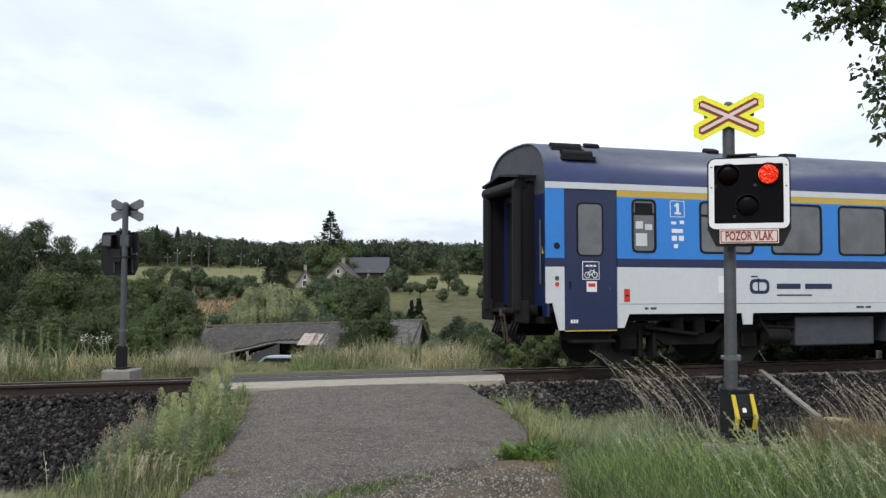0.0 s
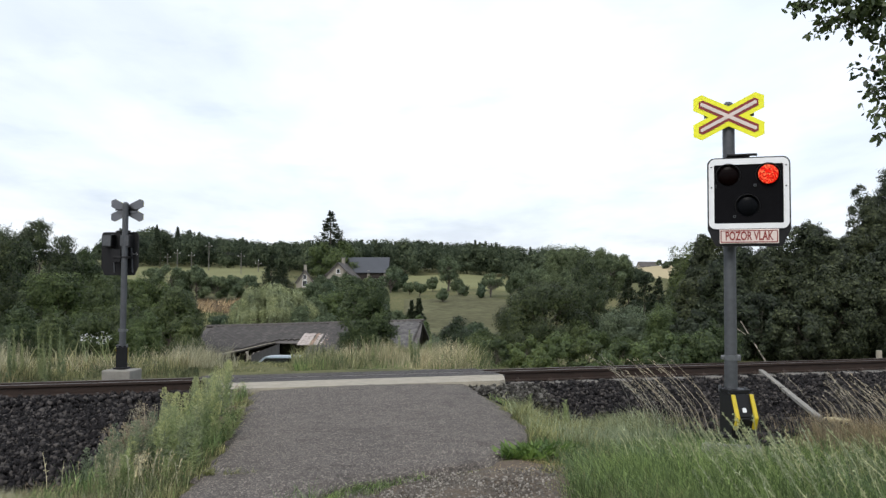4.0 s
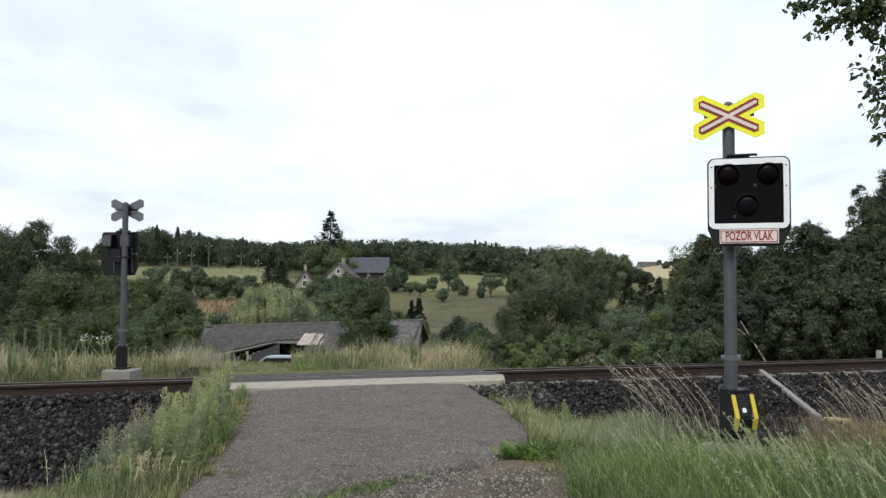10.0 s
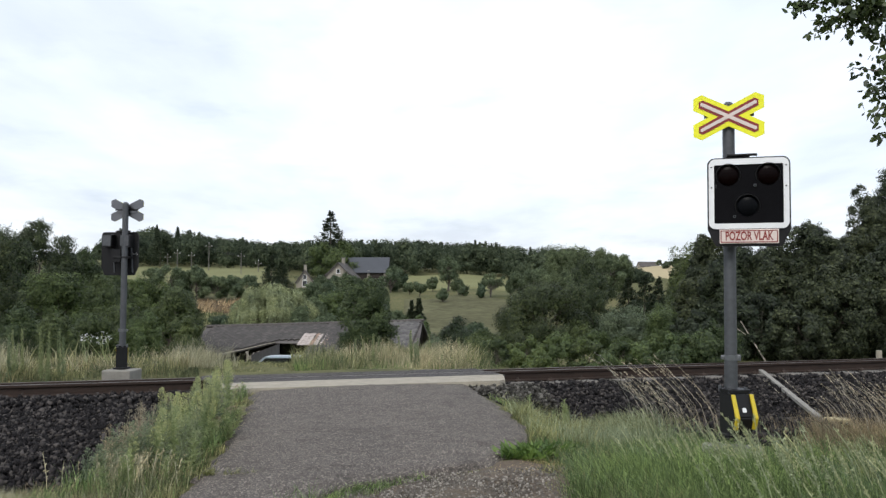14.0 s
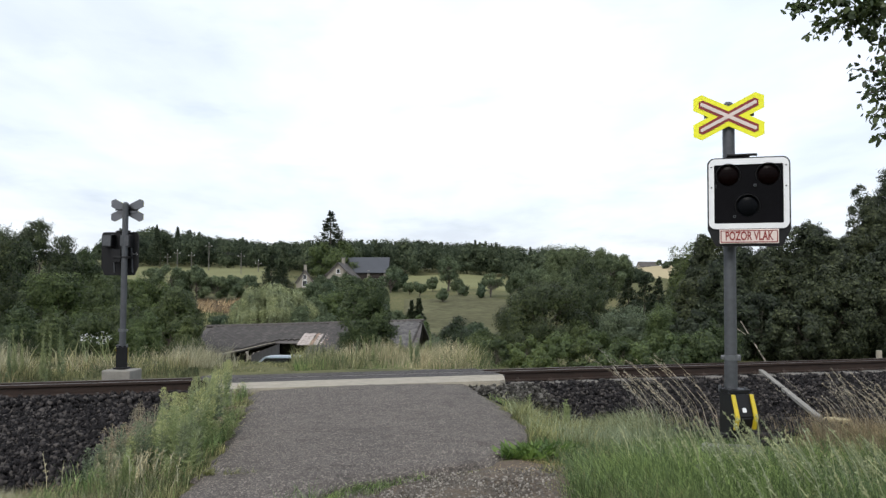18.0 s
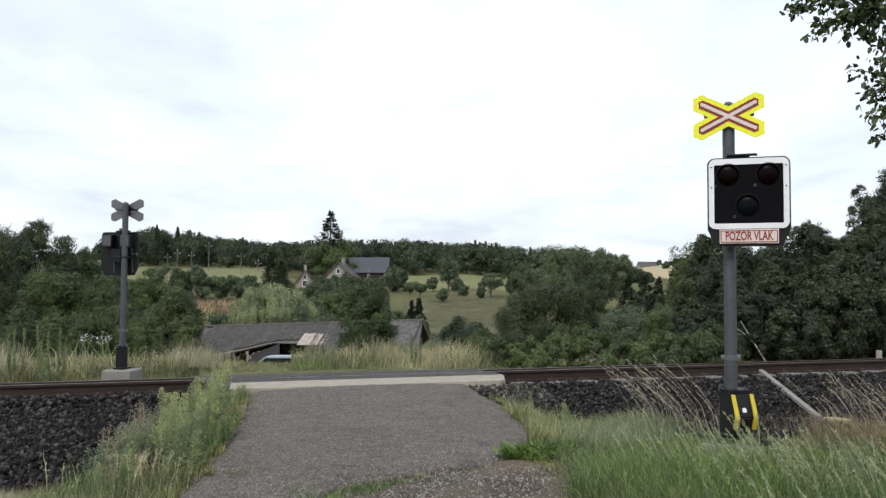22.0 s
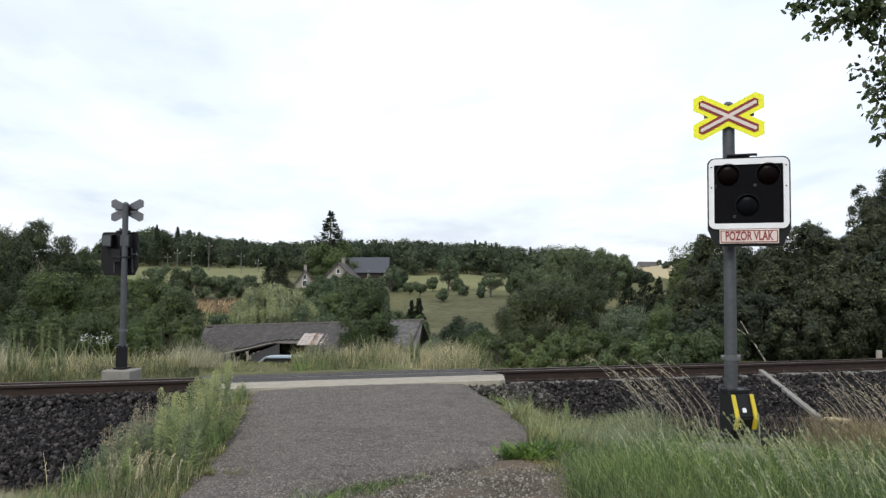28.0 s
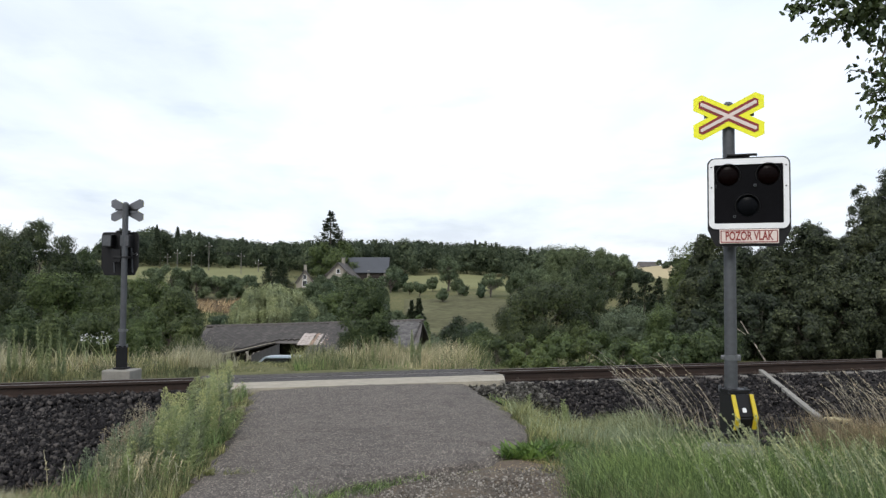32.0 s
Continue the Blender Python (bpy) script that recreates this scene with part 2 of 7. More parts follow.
def tube(points, radii, sides=6):
    """Corners and quads of a bent, tapering tube."""
    points = np.asarray(points, float)
    t = unit(np.gradient(points, axis=0))
    ref = np.array([0.31, 0.9, 0.2])
    a = unit(np.cross(t, ref))
    b = np.cross(t, a)
    ang = np.linspace(0, 2 * np.pi, sides, endpoint=False)
    rings = points[:, None] + np.asarray(radii)[:, None, None] * (a[:, None] * np.cos(ang)[None, :, None] + b[:, None] * np.sin(ang)[None, :, None])
    v = rings.reshape(-1, 3)
    k, n = len(points), sides
    q = [(i * n + j, i * n + (j + 1) % n, (i + 1) * n + (j + 1) % n, (i + 1) * n + j) for i in range(k - 1) for j in range(n)]
    return v, np.array(q)


def tubes_mesh(name, tubes):
    vs, qs, k = [], [], 0
    for v, q in tubes:
        vs.append(v)
        qs.append(q + k)
        k += len(v)
    return mesh_of(name, np.concatenate(vs), np.concatenate(qs), smooth=True)


def bent(p, q, rng, wobble=0.1, steps=5):
    p, q = np.asarray(p, float), np.asarray(q, float)
    f = np.linspace(0, 1, steps)[:, None]
    off = rng.normal(size=(steps, 3)) * wobble * np.linalg.norm(q - p) * np.sin(np.pi * f)
    return p + (q - p) * f + off


def smooth01(a, b, x):
    u = np.clip((x - a) / (b - a), 0, 1)
    return u * u * (3 - 2 * u)


# ---- the lie of the land ----
DEPTHS = (-5000, 17, 22, 30, 45, 62, 80, 110, 150, 200, 250, 300, 340, 420, 600, 1200, 5000)
LEVELS = (-0.4, -0.4, -0.6, -2.4, -3.4, -4.2, -4.9, -3.7, 0.4, 3.4, 7.0, 8.9, 9.3, 10.2, 11.0, 4.0, -10.0)


def road_edges(y):
    left = np.interp(y, (3.5, 5.2, 6.7, 7.5, 8.4, 10.7, 12.8), (-5.0, -2.2, -0.05, 0.13, 0.33, 0.7, 0.96))
    right = np.interp(y, (3.5, 5.2, 6.2, 6.41, 6.62, 6.8, 7.0, 7.28, 7.6, 8.4, 9.0, 10.8, 12.8), (-3.2, -0.8, 0.6, 0.87, 1.13, 1.46, 1.92, 2.59, 2.95, 3.45, 3.68, 3.98, 4.2))
    return left, right


def road_level(y):
    return np.interp(y, (-10, 6, 9, 12.7, 13.4), (-0.16, -0.14, -0.1, -0.02, 0.0))


def land(x, y):
    """Height of the ground."""
    x, y = np.asarray(x, float), np.asarray(y, float)
    d = x * 0.2882 + y * 0.9576
    l = x * 0.9576 - y * 0.2882
    far = np.interp(d, DEPTHS, LEVELS)
    a = l / np.maximum(d, 30)
    far = np.where(far > 0, far * (1 - 0.62 * smooth01(0.0, 0.18, a) * smooth01(170, 260, d) * (1 - smooth01(380, 470, d))), far)
    far += 2.5 * smooth01(0.19, 0.3, -a) * smooth01(290, 350, d)
    far += 3.0 * np.exp(-((l + 190) / 90) ** 2 - ((d - 430) / 120) ** 2)
    far += 4.2 * np.exp(-((a - 0.265) / 0.06) ** 2) * smooth01(340, 480, d)
    far += smooth01(60, 200, d) * (np.sin(x * 0.021 + 1.0) * np.cos(y * 0.017) * 0.6)
    near = np.interp(y, (-50, 5, 9, 10.6, 12.0, 17.4, 19), (-0.2, -0.17, -0.2, -0.55, -0.62, -0.6, -0.4))
    left, right = road_edges(y)
    side = smooth01(0.05, 0.9, np.maximum(left - x, x - right))
    on_road = np.where((y > 3.5) & (y < 17.2), road_level(np.minimum(y, 13.4)) - 0.05 - 0.3 * smooth01(15.6, 17.2, y), near)
    near = on_road * (1 - side) + near * side
    near -= 0.38 * smooth01(-0.15, 0.9, -x) * smooth01(7.0, 8.6, y) * (1 - smooth01(17.5, 19.5, y))
    near += 0.05 * np.sin(x * 1.3 + y * 0.7) * smooth01(0.2, 1.5, np.maximum(left - x, x - right)) * (np.abs(y - 14.8) > 3.5)
    w = smooth01(18.5, 30, y)
    return near * (1 - w) + far * w


def land_at(x, y):
    return float(land(x, y))


def spread(lo, hi, n, a):
    k = math.asinh(hi / a)
    j = math.asinh(lo / a)
    return a * np.sinh(np.linspace(j, k, n))


xs, ys = spread(-4600, 4600, 250, 7.0), spread(-4600, 4600, 300, 9.0)
ys = np.sort(np.concatenate([ys, np.arange(5, 22, 0.4), np.arange(24, 120, 3.0)]))
gx, gy = np.meshgrid(xs, ys)
gv = np.stack([gx, gy, land(gx, gy)], -1).reshape(-1, 3)
nx, ny = len(xs), len(ys)
gi = (np.arange(ny - 1)[:, None] * nx + np.arange(nx - 1)[None]).ravel()
ground = part("ground", mesh_of("ground", gv, np.stack([gi, gi + 1, gi + 1 + nx, gi + nx], 1), smooth=True), GROUND)
tagged(ground, "dry summer meadow falling into a valley and rising to wooded hills", "ground", kind="structure")

# the sheet of cloud, drifting with the wind
cr, ca = np.meshgrid(np.linspace(0, 1, 40) ** 1.3 * 4300, np.linspace(0, 2 * np.pi, 49)[:-1])
cv = np.stack([cr * np.cos(ca), cr * np.sin(ca), 420 * (1 - (cr / 4300) ** 2) - 12], -1).reshape(-1, 3)
ci = np.array([(a * 40 + r, a * 40 + r + 1, ((a + 1) % 48) * 40 + r + 1, ((a + 1) % 48) * 40 + r) for a in range(48) for r in range(39)])
cloud_layer = part("cloud_layer", mesh_of("cloud_layer", cv, ci, smooth=True), CLOUD)
tagged(cloud_layer, "bright white cloud cover with grey and pale blue streaks", "sky", kind="structure")

# ---- road and crossing ----
rng = np.random.default_rng(3)
ry = np.append(np.arange(3.5, 12.45, 0.11), 12.51)
re_l, re_r = road_edges(ry)
re_l = re_l + rng.normal(size=len(ry)) * 0.025
re_r = re_r + rng.normal(size=len(ry)) * 0.03
f = np.linspace(0, 1, 26)
rx = re_l[:, None] + (re_r - re_l)[:, None] * f[None]
rz = road_level(ry)[:, None] + 0.035 * np.sin(np.pi * f)[None] - 0.05 * ((f < 0.01) | (f > 0.99))[None] + rng.normal(size=rx.shape) * 0.0025
rv = np.stack([rx, np.broadcast_to(ry[:, None], rx.shape), rz], -1).reshape(-1, 3)
ri = (np.arange(len(ry) - 1)[:, None] * 26 + np.arange(25)[None]).ravel()
road = part("road", mesh_of("road", rv, np.stack([ri, ri + 1, ri + 27, ri + 26], 1), smooth=True), ASPHALT)
tagged(road, "weathered grey asphalt lane with patches and a ragged edge", "road", kind="structure")


def level_crossing():
    t = thing("level_crossing", pose(0, 0, 0), "asphalt and concrete road deck laid across the railway track", "level crossing")
    bm = prism(((0.44, 12.5), (4.66, 12.48), (4.8, 12.6), (5.09, 13.42), (0.42, 13.38)), 2, -0.22, 0.012)
    bmesh.ops.bevel(bm, geom=[e for e in bm.edges if all(v.co.z > -0.1 for v in e.verts)], offset=0.02, segments=2, affect="EDGES")
    part("edge_beam", bm, PALE_CONCRETE, t, "pale worn concrete edge beam")
    part("approach_strip", box(0.35, 5.1, 13.39, 13.97, -0.2, 0.004, 0.01), DARK_ASPHALT, t, "dark asphalt strip")
    part("deck", box(0.3, 5.0, 14.11, 14.62, -0.2, 0.006, 0.01), DARK_ASPHALT, t, "dark asphalt strip")
    part("deck", prism(((14.622, -0.25), (14.622, 0.0), (15.45, -0.1), (15.45, -0.3)), 0, 0.3, 5.0), ASPHALT, t, "grey asphalt between the rails")
    part("far_ramp", prism(((15.62, -0.4), (15.62, -0.11), (16.2, -0.14), (17.6, -0.36), (17.6, -0.6)), 0, 0.4, 4.7), ASPHALT, t, "grey asphalt ramp")
    return t


level_crossing()

# ---- railway track ----
CANT = 0.11
RAIL = ((-0.075, -0.172), (0.075, -0.172), (0.075, -0.16), (0.012, -0.14), (0.009, -0.05), (0.036, -0.035), (0.036, -0.006), (0.028, 0.0),
        (-0.028, 0.0), (-0.036, -0.006), (-0.036, -0.035), (-0.009, -0.05), (-0.012, -0.14), (-0.075, -0.16))


def railway_track():
    t = thing("railway_track", pose(0, TRACK_Y, 0), "single rusty railway track on concrete sleepers in dark ballast", "railway track")
    for y in (-0.75, 0.75):
        dz = 0.0 if y < 0 else -CANT
        part("rail", prism([(y + a, b + dz) for a, b in RAIL], 0, -900, 900), RUST, t, "rust-brown steel rail")
        part("rail_head", box(-900, 900, y - 0.026, y + 0.026, 0.0015 + dz, 0.004 + dz), RAILHEAD, t, "worn bright running surface")
    sleeper = prism(((-1.3, -0.38), (-1.3, -0.2), (-1.22, -0.172), (-0.5, -0.176), (-0.35, -0.21), (0.35, -0.21), (0.5, -0.176), (1.22, -0.172), (1.3, -0.2), (1.3, -0.38)), 0, -0.14, 0.14)
    bmesh.ops.bevel(sleeper, geom=sleeper.edges[:], offset=0.015, segments=1, affect="EDGES")
    clip = box(-0.05, 0.05, 0.07, 0.15, -0.176, -0.135, 0.012)
    bar((0, 0.11, -0.16), (0, 0.11, -0.1), 0.016, bm=clip)
    s_data, c_data = bpy.data.meshes.new("sleeper"), bpy.data.meshes.new("rail_clip")
    sleeper.to_mesh(s_data)
    clip.to_mesh(c_data)
    sleeper.free()
    clip.free()
    r = random.Random(5)
    for i in range(-22, 72):
        x = i * 0.6 + 0.15
        if -0.1 < x < 5.0:
            continue
        s = part("sleeper", s_data, SLEEPER, t)
        s.matrix_local = pose(x + r.uniform(-0.02, 0.02), r.uniform(-0.03, 0.03), r.uniform(-0.018, -0.006) - CANT / 2, -4.2, 0, r.uniform(-1, 1))
        if -6 < x < 16:
            for y, turn in ((-0.75, 180), (-0.75, 0), (0.75, 180), (0.75, 0)):
                c = part("rail_clip", c_data, IRON, s)
                c.matrix_local = pose(0, y, 0, 0, 0, turn)
    return t


railway_track()


def berm(y):
    """Height of the ballast across the track."""
    return np.interp(y, (9.3, 10.2, 12.35, 13.25, 13.8, 15.8, 16.6, 18.4), (-0.75, -0.55, -0.29, -0.18, -0.2, -0.32, -0.33, -0.8))


by = np.array((9.2, 9.8, 10.4, 11.2, 12.0, 12.6, 13.2, 13.8, 14.8, 15.8, 16.6, 17.5, 18.4))
for x0, x1 in ((-900.0, 0.38), (5.05, 900.0)):
    bx = np.array([x0, -60, -20, -10, -5, -2, x1]) if x0 < 0 else np.array([x0, 7, 10, 15, 25, 60, x1])
    mx, my = np.meshgrid(bx, by)
    v = np.stack([mx, my, berm(my) - 0.035], -1).reshape(-1, 3)
    i = (np.arange(len(by) - 1)[:, None] * 7 + np.arange(6)[None]).ravel()
    bed = part("ballast_bed", mesh_of("ballast_bed", v, np.stack([i, i + 1, i + 8, i + 7], 1), smooth=True), BALLAST)
    tagged(bed, "bed of dark crushed stone under the railway track", "ballast bed", kind="structure")

ICO = bmesh.new()
bmesh.ops.create_icosphere(ICO, subdivisions=1, radius=1.0)
ICO_V = np.array([v.co[:] for v in ICO.verts])
ICO_T = np.array([[v.index for v in fc.verts] for fc in ICO.faces])
ICO.free()
OCT_V = np.array(((1, 0, 0), (-1, 0, 0), (0, 1, 0), (0, -1, 0), (0, 0, 1), (0, 0, -1)), float)
OCT_T = np.array(((0, 2, 4), (2, 1, 4), (1, 3, 4), (3, 0, 4), (2, 0, 5), (1, 2, 5), (3, 1, 5), (0, 3, 5)))


def stones(name, x, y, z, lo, hi, rng, base=(ICO_V, ICO_T)):
    """Crushed stones of uneven shape at the places given."""
    bv, bt = base
    n, k = len(x), len(bv)
    v = bv[None] * (1 + rng.uniform(-0.42, 0.42, (n, k, 1)))
    v = v * rng.uniform(0.55, 1.4, (n, 1, 3)) * rng.uniform(lo, hi, (n, 1, 1))
    q = unit(rng.normal(size=(n, 4)))
    w, a, b, c = q.T
    rot = np.stack([1 - 2 * (b * b + c * c), 2 * (a * b - c * w), 2 * (a * c + b * w), 2 * (a * b + c * w), 1 - 2 * (a * a + c * c), 2 * (b * c - a * w),
                    2 * (a * c - b * w), 2 * (b * c + a * w), 1 - 2 * (a * a + b * b)], 1).reshape(n, 3, 3)
    v = np.einsum("nij,nkj->nki", rot, v) + np.stack([x, y, z], 1)[:, None]
    t = (bt[None] + (np.arange(n) * k)[:, None, None]).reshape(-1, 3)
    return mesh_of(name, v.reshape(-1, 3), None, t)


def ballast_stones(x0, x1, y0, y1, n, seed, big=1.0):
    r = np.random.default_rng(seed)
    x, y = r.uniform(x0, x1, n), r.uniform(y0, y1, n)
    z = berm(y) + r.uniform(-0.03, 0.012, n)
    ob = part("ballast", stones("ballast", x, y, z, 0.017 * big, 0.039 * big, r, (OCT_V, OCT_T)), BALLAST)
    tagged(ob, "loose dark crushed ballast stones beside the rails", "ballast", kind="stuff")


ballast_stones(-4.6, 0.4, 8.9, 14.0, 21000, 1, 1.08)
ballast_stones(5.0, 15.5, 9.0, 14.0, 20000, 2, 1.08)
extra = np.random.default_rng(6)
ex, ey = extra.uniform(-5, 0.35, 1500), extra.uniform(13.0, 13.92, 1500)
tagged(part("ballast", stones("ballast", ex, ey, berm(ey) + extra.uniform(0.0, 0.06, 1500), 0.018, 0.04, extra), BALLAST), "dark ballast heaped against the rail", "ballast", kind="stuff")
ballast_stones(-4.6, 0.4, 14.0, 17.6, 2200, 3)
ballast_stones(5.0, 15.5, 14.0, 17.6, 3500, 4)

sx, sy = extra.uniform(5.3, 12.0, 11000), extra.uniform(7.5, 10.6, 11000)
spilled = sy > 7.75 + 0.3 * np.sin(sx * 1.9) + 0.5 * extra.uniform(0, 1, 11000)
sx, sy = sx[spilled], sy[spilled]
tagged(part("ballast", stones("ballast", sx, sy, land(sx, sy) + extra.uniform(-0.015, 0.015, len(sx)), 0.018, 0.042, extra, (OCT_V, OCT_T)), BALLAST), "dark ballast spilled onto the verge below the track", "ballast", kind="stuff")

# gravel shoulder where the lane bends away
gx_, gy_ = np.meshgrid(np.linspace(-2.5, 3.7, 60), np.linspace(-3.0, 7.4, 60))
gl, gr = road_edges(gy_)
edge = np.interp(gy_, (-3, 5.5, 6.4, 7.0, 7.4), (2.0, 2.75, 3.2, 3.3, 3.0))
gz_ = land(gx_, gy_) + 0.02 + 0.012 * np.sin(gx_ * 7) * np.cos(gy_ * 6)
gvv = np.stack([np.minimum(gx_, edge), gy_, np.where(gx_ < gr, gz_ - 0.05, gz_)], -1).reshape(-1, 3)
gii = (np.arange(59)[:, None] * 60 + np.arange(59)[None]).ravel()
shoulder = part("gravel_shoulder", mesh_of("gravel_shoulder", gvv, np.stack([gii, gii + 1, gii + 61, gii + 60], 1), smooth=True), SOIL)
tagged(shoulder, "brown soil and gravel shoulder beside the asphalt lane", "gravel path", kind="structure")
r = np.random.default_rng(8)
px_, py_ = r.uniform(0.3, 3.2, 24000), r.uniform(4.6, 7.1, 24000)
dens = np.exp(-((px_ - 1.8) / 0.65) ** 2) + 0.28
keep = (px_ > road_edges(py_)[1] - 0.04) & (r.uniform(0, 1, 24000) < dens)
px_, py_ = px_[keep], py_[keep]
peb = part("gravel", stones("gravel", px_, py_, land(px_, py_) + 0.022, 0.006, 0.015, r, (OCT_V, OCT_T)), GRAVEL)
tagged(peb, "loose pale grey gravel on bare soil", "gravel", kind="stuff")

# rubble heaped against the end of the edge beam
n_ = 2000
qx, qy = r.uniform(4.1, 5.3, n_), 12.5 - r.uniform(0, 1, n_) ** 1.4 * 0.75
qz = -0.05 - (12.5 - qy) * 0.25 - r.uniform(0, 0.12, n_)
rubble = part("rubble", stones("rubble", qx, qy, qz, 0.012, 0.034, r), stone_material("rubble_stone", (0.02, 0.019, 0.017), (0.07, 0.066, 0.058), (0.22, 0.21, 0.19)))
tagged(rubble, "grey broken stone rubble at the end of the crossing's concrete beam", "rubble", kind="stuff")

# concrete cable cover down the ballast slope, marker stones, white post
lower_end, upper_end = Vector((8.86, 10.5, -0.45)), Vector((10.42, 13.88, -0.12))
plank = box(-0.042, 0.042, 0.0, (upper_end - lower_end).length, -0.03, 0.03, 0.008)
cable_cover = part("cable_cover", plank, CONCRETE)
cable_cover.matrix_world = look(lower_end, upper_end) @ pose(0, 0, 0, -90)
tagged(cable_cover, "long narrow pale concrete cable cover lying on the ballast slope", "cable cover")
for x, y, z, w, turn in ((7.62, 8.72, -0.2, 0.12, 14), (7.7, 8.52, -0.24, 0.11, 14)):
    slab = part("marker_stone", box(-w, w, -0.11, 0.11, -0.25, 0.05, 0.02), surface("weathered_yellow_paint", (0.4, 0.35, 0.2), 0.8, 0, 40, 6, 0.3, 0.4, 0.004))
    slab.matrix_world = pose(x, y, z, 2, 3, turn)
    tagged(slab, "worn yellowish concrete marker stone in dry grass", "marker stone", "marker stones")
post = part("marker_post", box(-0.05, 0.05, -0.05, 0.05, -0.5, 0.02, 0.015), PALE_CONCRETE)
post.matrix_world = pose(15.46, 16.3, -0.02)
tagged(post, "short white concrete marker post beside the track", "marker post")


# ---- crossing signals ----
def crossing_signal(m):
    """A light signal with a crossbuck: the front looks along -y."""
    t = thing("crossing_signal", m, "railway crossing light signal with yellow crossbuck on a grey pole", "crossing signal", "crossing signals")
    part("foundation", box(-0.29, 0.29, -0.28, 0.28, -0.6, -0.01, 0.03), CONCRETE, t, "weathered concrete foundation block")
    turn_ = Matrix.Rotation(radians(29), 3, "Z")

    def turned(bm):
        bmesh.ops.rotate(bm, cent=(0, 0, 0), matrix=turn_, verts=bm.verts)
        return bm

    # cast base: a column with a cover that bulges forward and draws in again at its foot
    cover = prism(((0.06, 0.0), (-0.17, 0.0), (-0.25, 0.2), (-0.165, 0.43), (0.06, 0.43)), 0, -0.1, 0.12)
    bmesh.ops.bevel(cover, geom=cover.edges[:], offset=0.014, segments=2, affect="EDGES")
    part("base", turned(cover), BLACK_PAINT, t, "black cast iron base")
    part("base_plate", box(-0.11, 0.13, -0.16, 0.12, -0.005, 0.03, 0.008), BLACK_PAINT, t)
    flange = prism(rounded(-0.105, 0.125, -0.17, 0.06, 0.03), 2, 0.43, 0.455)
    fl = part("flange", turned(flange), BLACK_PAINT, t)
    for bx_, by_ in ((-0.085, -0.12), (0.085, -0.12), (-0.085, 0.06), (0.085, 0.06)):
        part("bolt", turned(bar((bx_, by_, 0.42), (bx_, by_, 0.48), 0.018, sides=6)), GALVANIZED, fl)
    for s in (-1, 1):
        stripe = prism(((-0.173, 0.415), (-0.2, 0.415), (-0.287, 0.2), (-0.245, 0.085), (-0.21, 0.085), (-0.253, 0.2)), 0, s * 0.096 - 0.01, s * 0.096 + 0.03)
        bmesh.ops.bevel(stripe, geom=stripe.edges[:], offset=0.006, segments=1, affect="EDGES")
        part("guard_bar", turned(stripe), YELLOW_PAINT, t, "yellow painted guard bar")
    plate_ = box(-0.02, 0.02, -0.004, 0.004, -0.022, 0.022, 0.002)
    bmesh.ops.transform(plate_, matrix=pose(0.01, -0.226, 0.27, -20), verts=plate_.verts)
    part("name_plate", turned(plate_), WHITE_PAINT, t, "small pale plate")
    part("pole", bar((0, 0, 0.43), (0, 0, 3.265), 0.059, sides=24), GALVANIZED, t, "dark grey steel pole")
    part("sleeve", bar((0, 0, 0.43), (0, 0, 0.72), 0.063, sides=24), GALVANIZED, t)
    part("cap", bar((0, 0, 3.265), (0, 0, 3.3), 0.064, 0.03, sides=20), GALVANIZED, t)
    clamp = bar((0, 0, 0.732), (0, 0, 0.782), 0.068, sides=20)
    box(0.05, 0.095, -0.045, 0.02, 0.727, 0.787, 0.006, clamp)
    box(-0.095, -0.055, -0.03, 0.02, 0.737, 0.777, 0.006, clamp)
    bar((0.075, -0.06, 0.757), (0.075, 0.04, 0.757), 0.01, sides=6, bm=clamp)
    part("clamp", clamp, PALE_STEEL, t, "galvanized clamp with bolts")

    # crossbuck: two crossed arms, yellow with a red border and a pale core
    ang = math.atan2(0.146, 0.285)
    buck = part("crossbuck", box(-0.2, 0.2, -0.082, -0.068, 3.09, 3.13, 0.004), GREY_SIGN_BACK, t, "yellow crossbuck with red and white bars")

    def arm(half, wide, turn, y0, y1):
        # the ends are cut upright, their corners taken off
        side, up = math.sin(turn), math.cos(turn)
        shift = -math.copysign(0.34, turn)
        lo, hi = (shift - 0.57) * wide, (shift + 0.57) * wide
        blunt, slant = (0.25, 0.8) if turn > 0 else (0.8, 0.25)
        end = [(half + lo * side - blunt * (wide + lo * up), -wide), (half + lo * side, lo * up), (half + hi * side, hi * up), (half + hi * side - slant * (wide - hi * up), wide)]
        pts = end + [(-x, -z) for x, z in end]
        c, s = math.cos(turn), math.sin(turn)
        return prism([(x * c - z * s, 3.142 + x * s + z * c) for x, z in pts], 1, y0, y1)

    for k, turn in enumerate((ang, -ang)):
        e = 0.0015 * k
        back = part("arm", arm(0.375, 0.088, turn, -0.09 - e, -0.083), YELLOW_SIGN, buck)
        back.data.materials.append(GREY_SIGN_BACK)
        for p in back.data.polygons:
            p.material_index = 1 if p.normal.y > 0.5 else 0
        part("red_border", arm(0.316, 0.043, turn, -0.0935 - e, -0.091), RED_SIGN, buck)
    for k, turn in enumerate((ang, -ang)):
        part("pale_bar", arm(0.298, 0.0165, turn, -0.0975 - 0.0015 * k, -0.0945), PALE_SIGN, buck)
    part("bracket", box(-0.232, 0.24, -0.075, -0.06, 3.137, 3.162, 0.003), BLACK_PAINT, t)

    # lamp head, a little off the pole's axis
    ox, y = 0.176, -0.2
    arc = [(0.07 * math.cos(radians(a)), 0.07 * math.sin(radians(a))) for a in (0, 22, 45, 68, 90)]
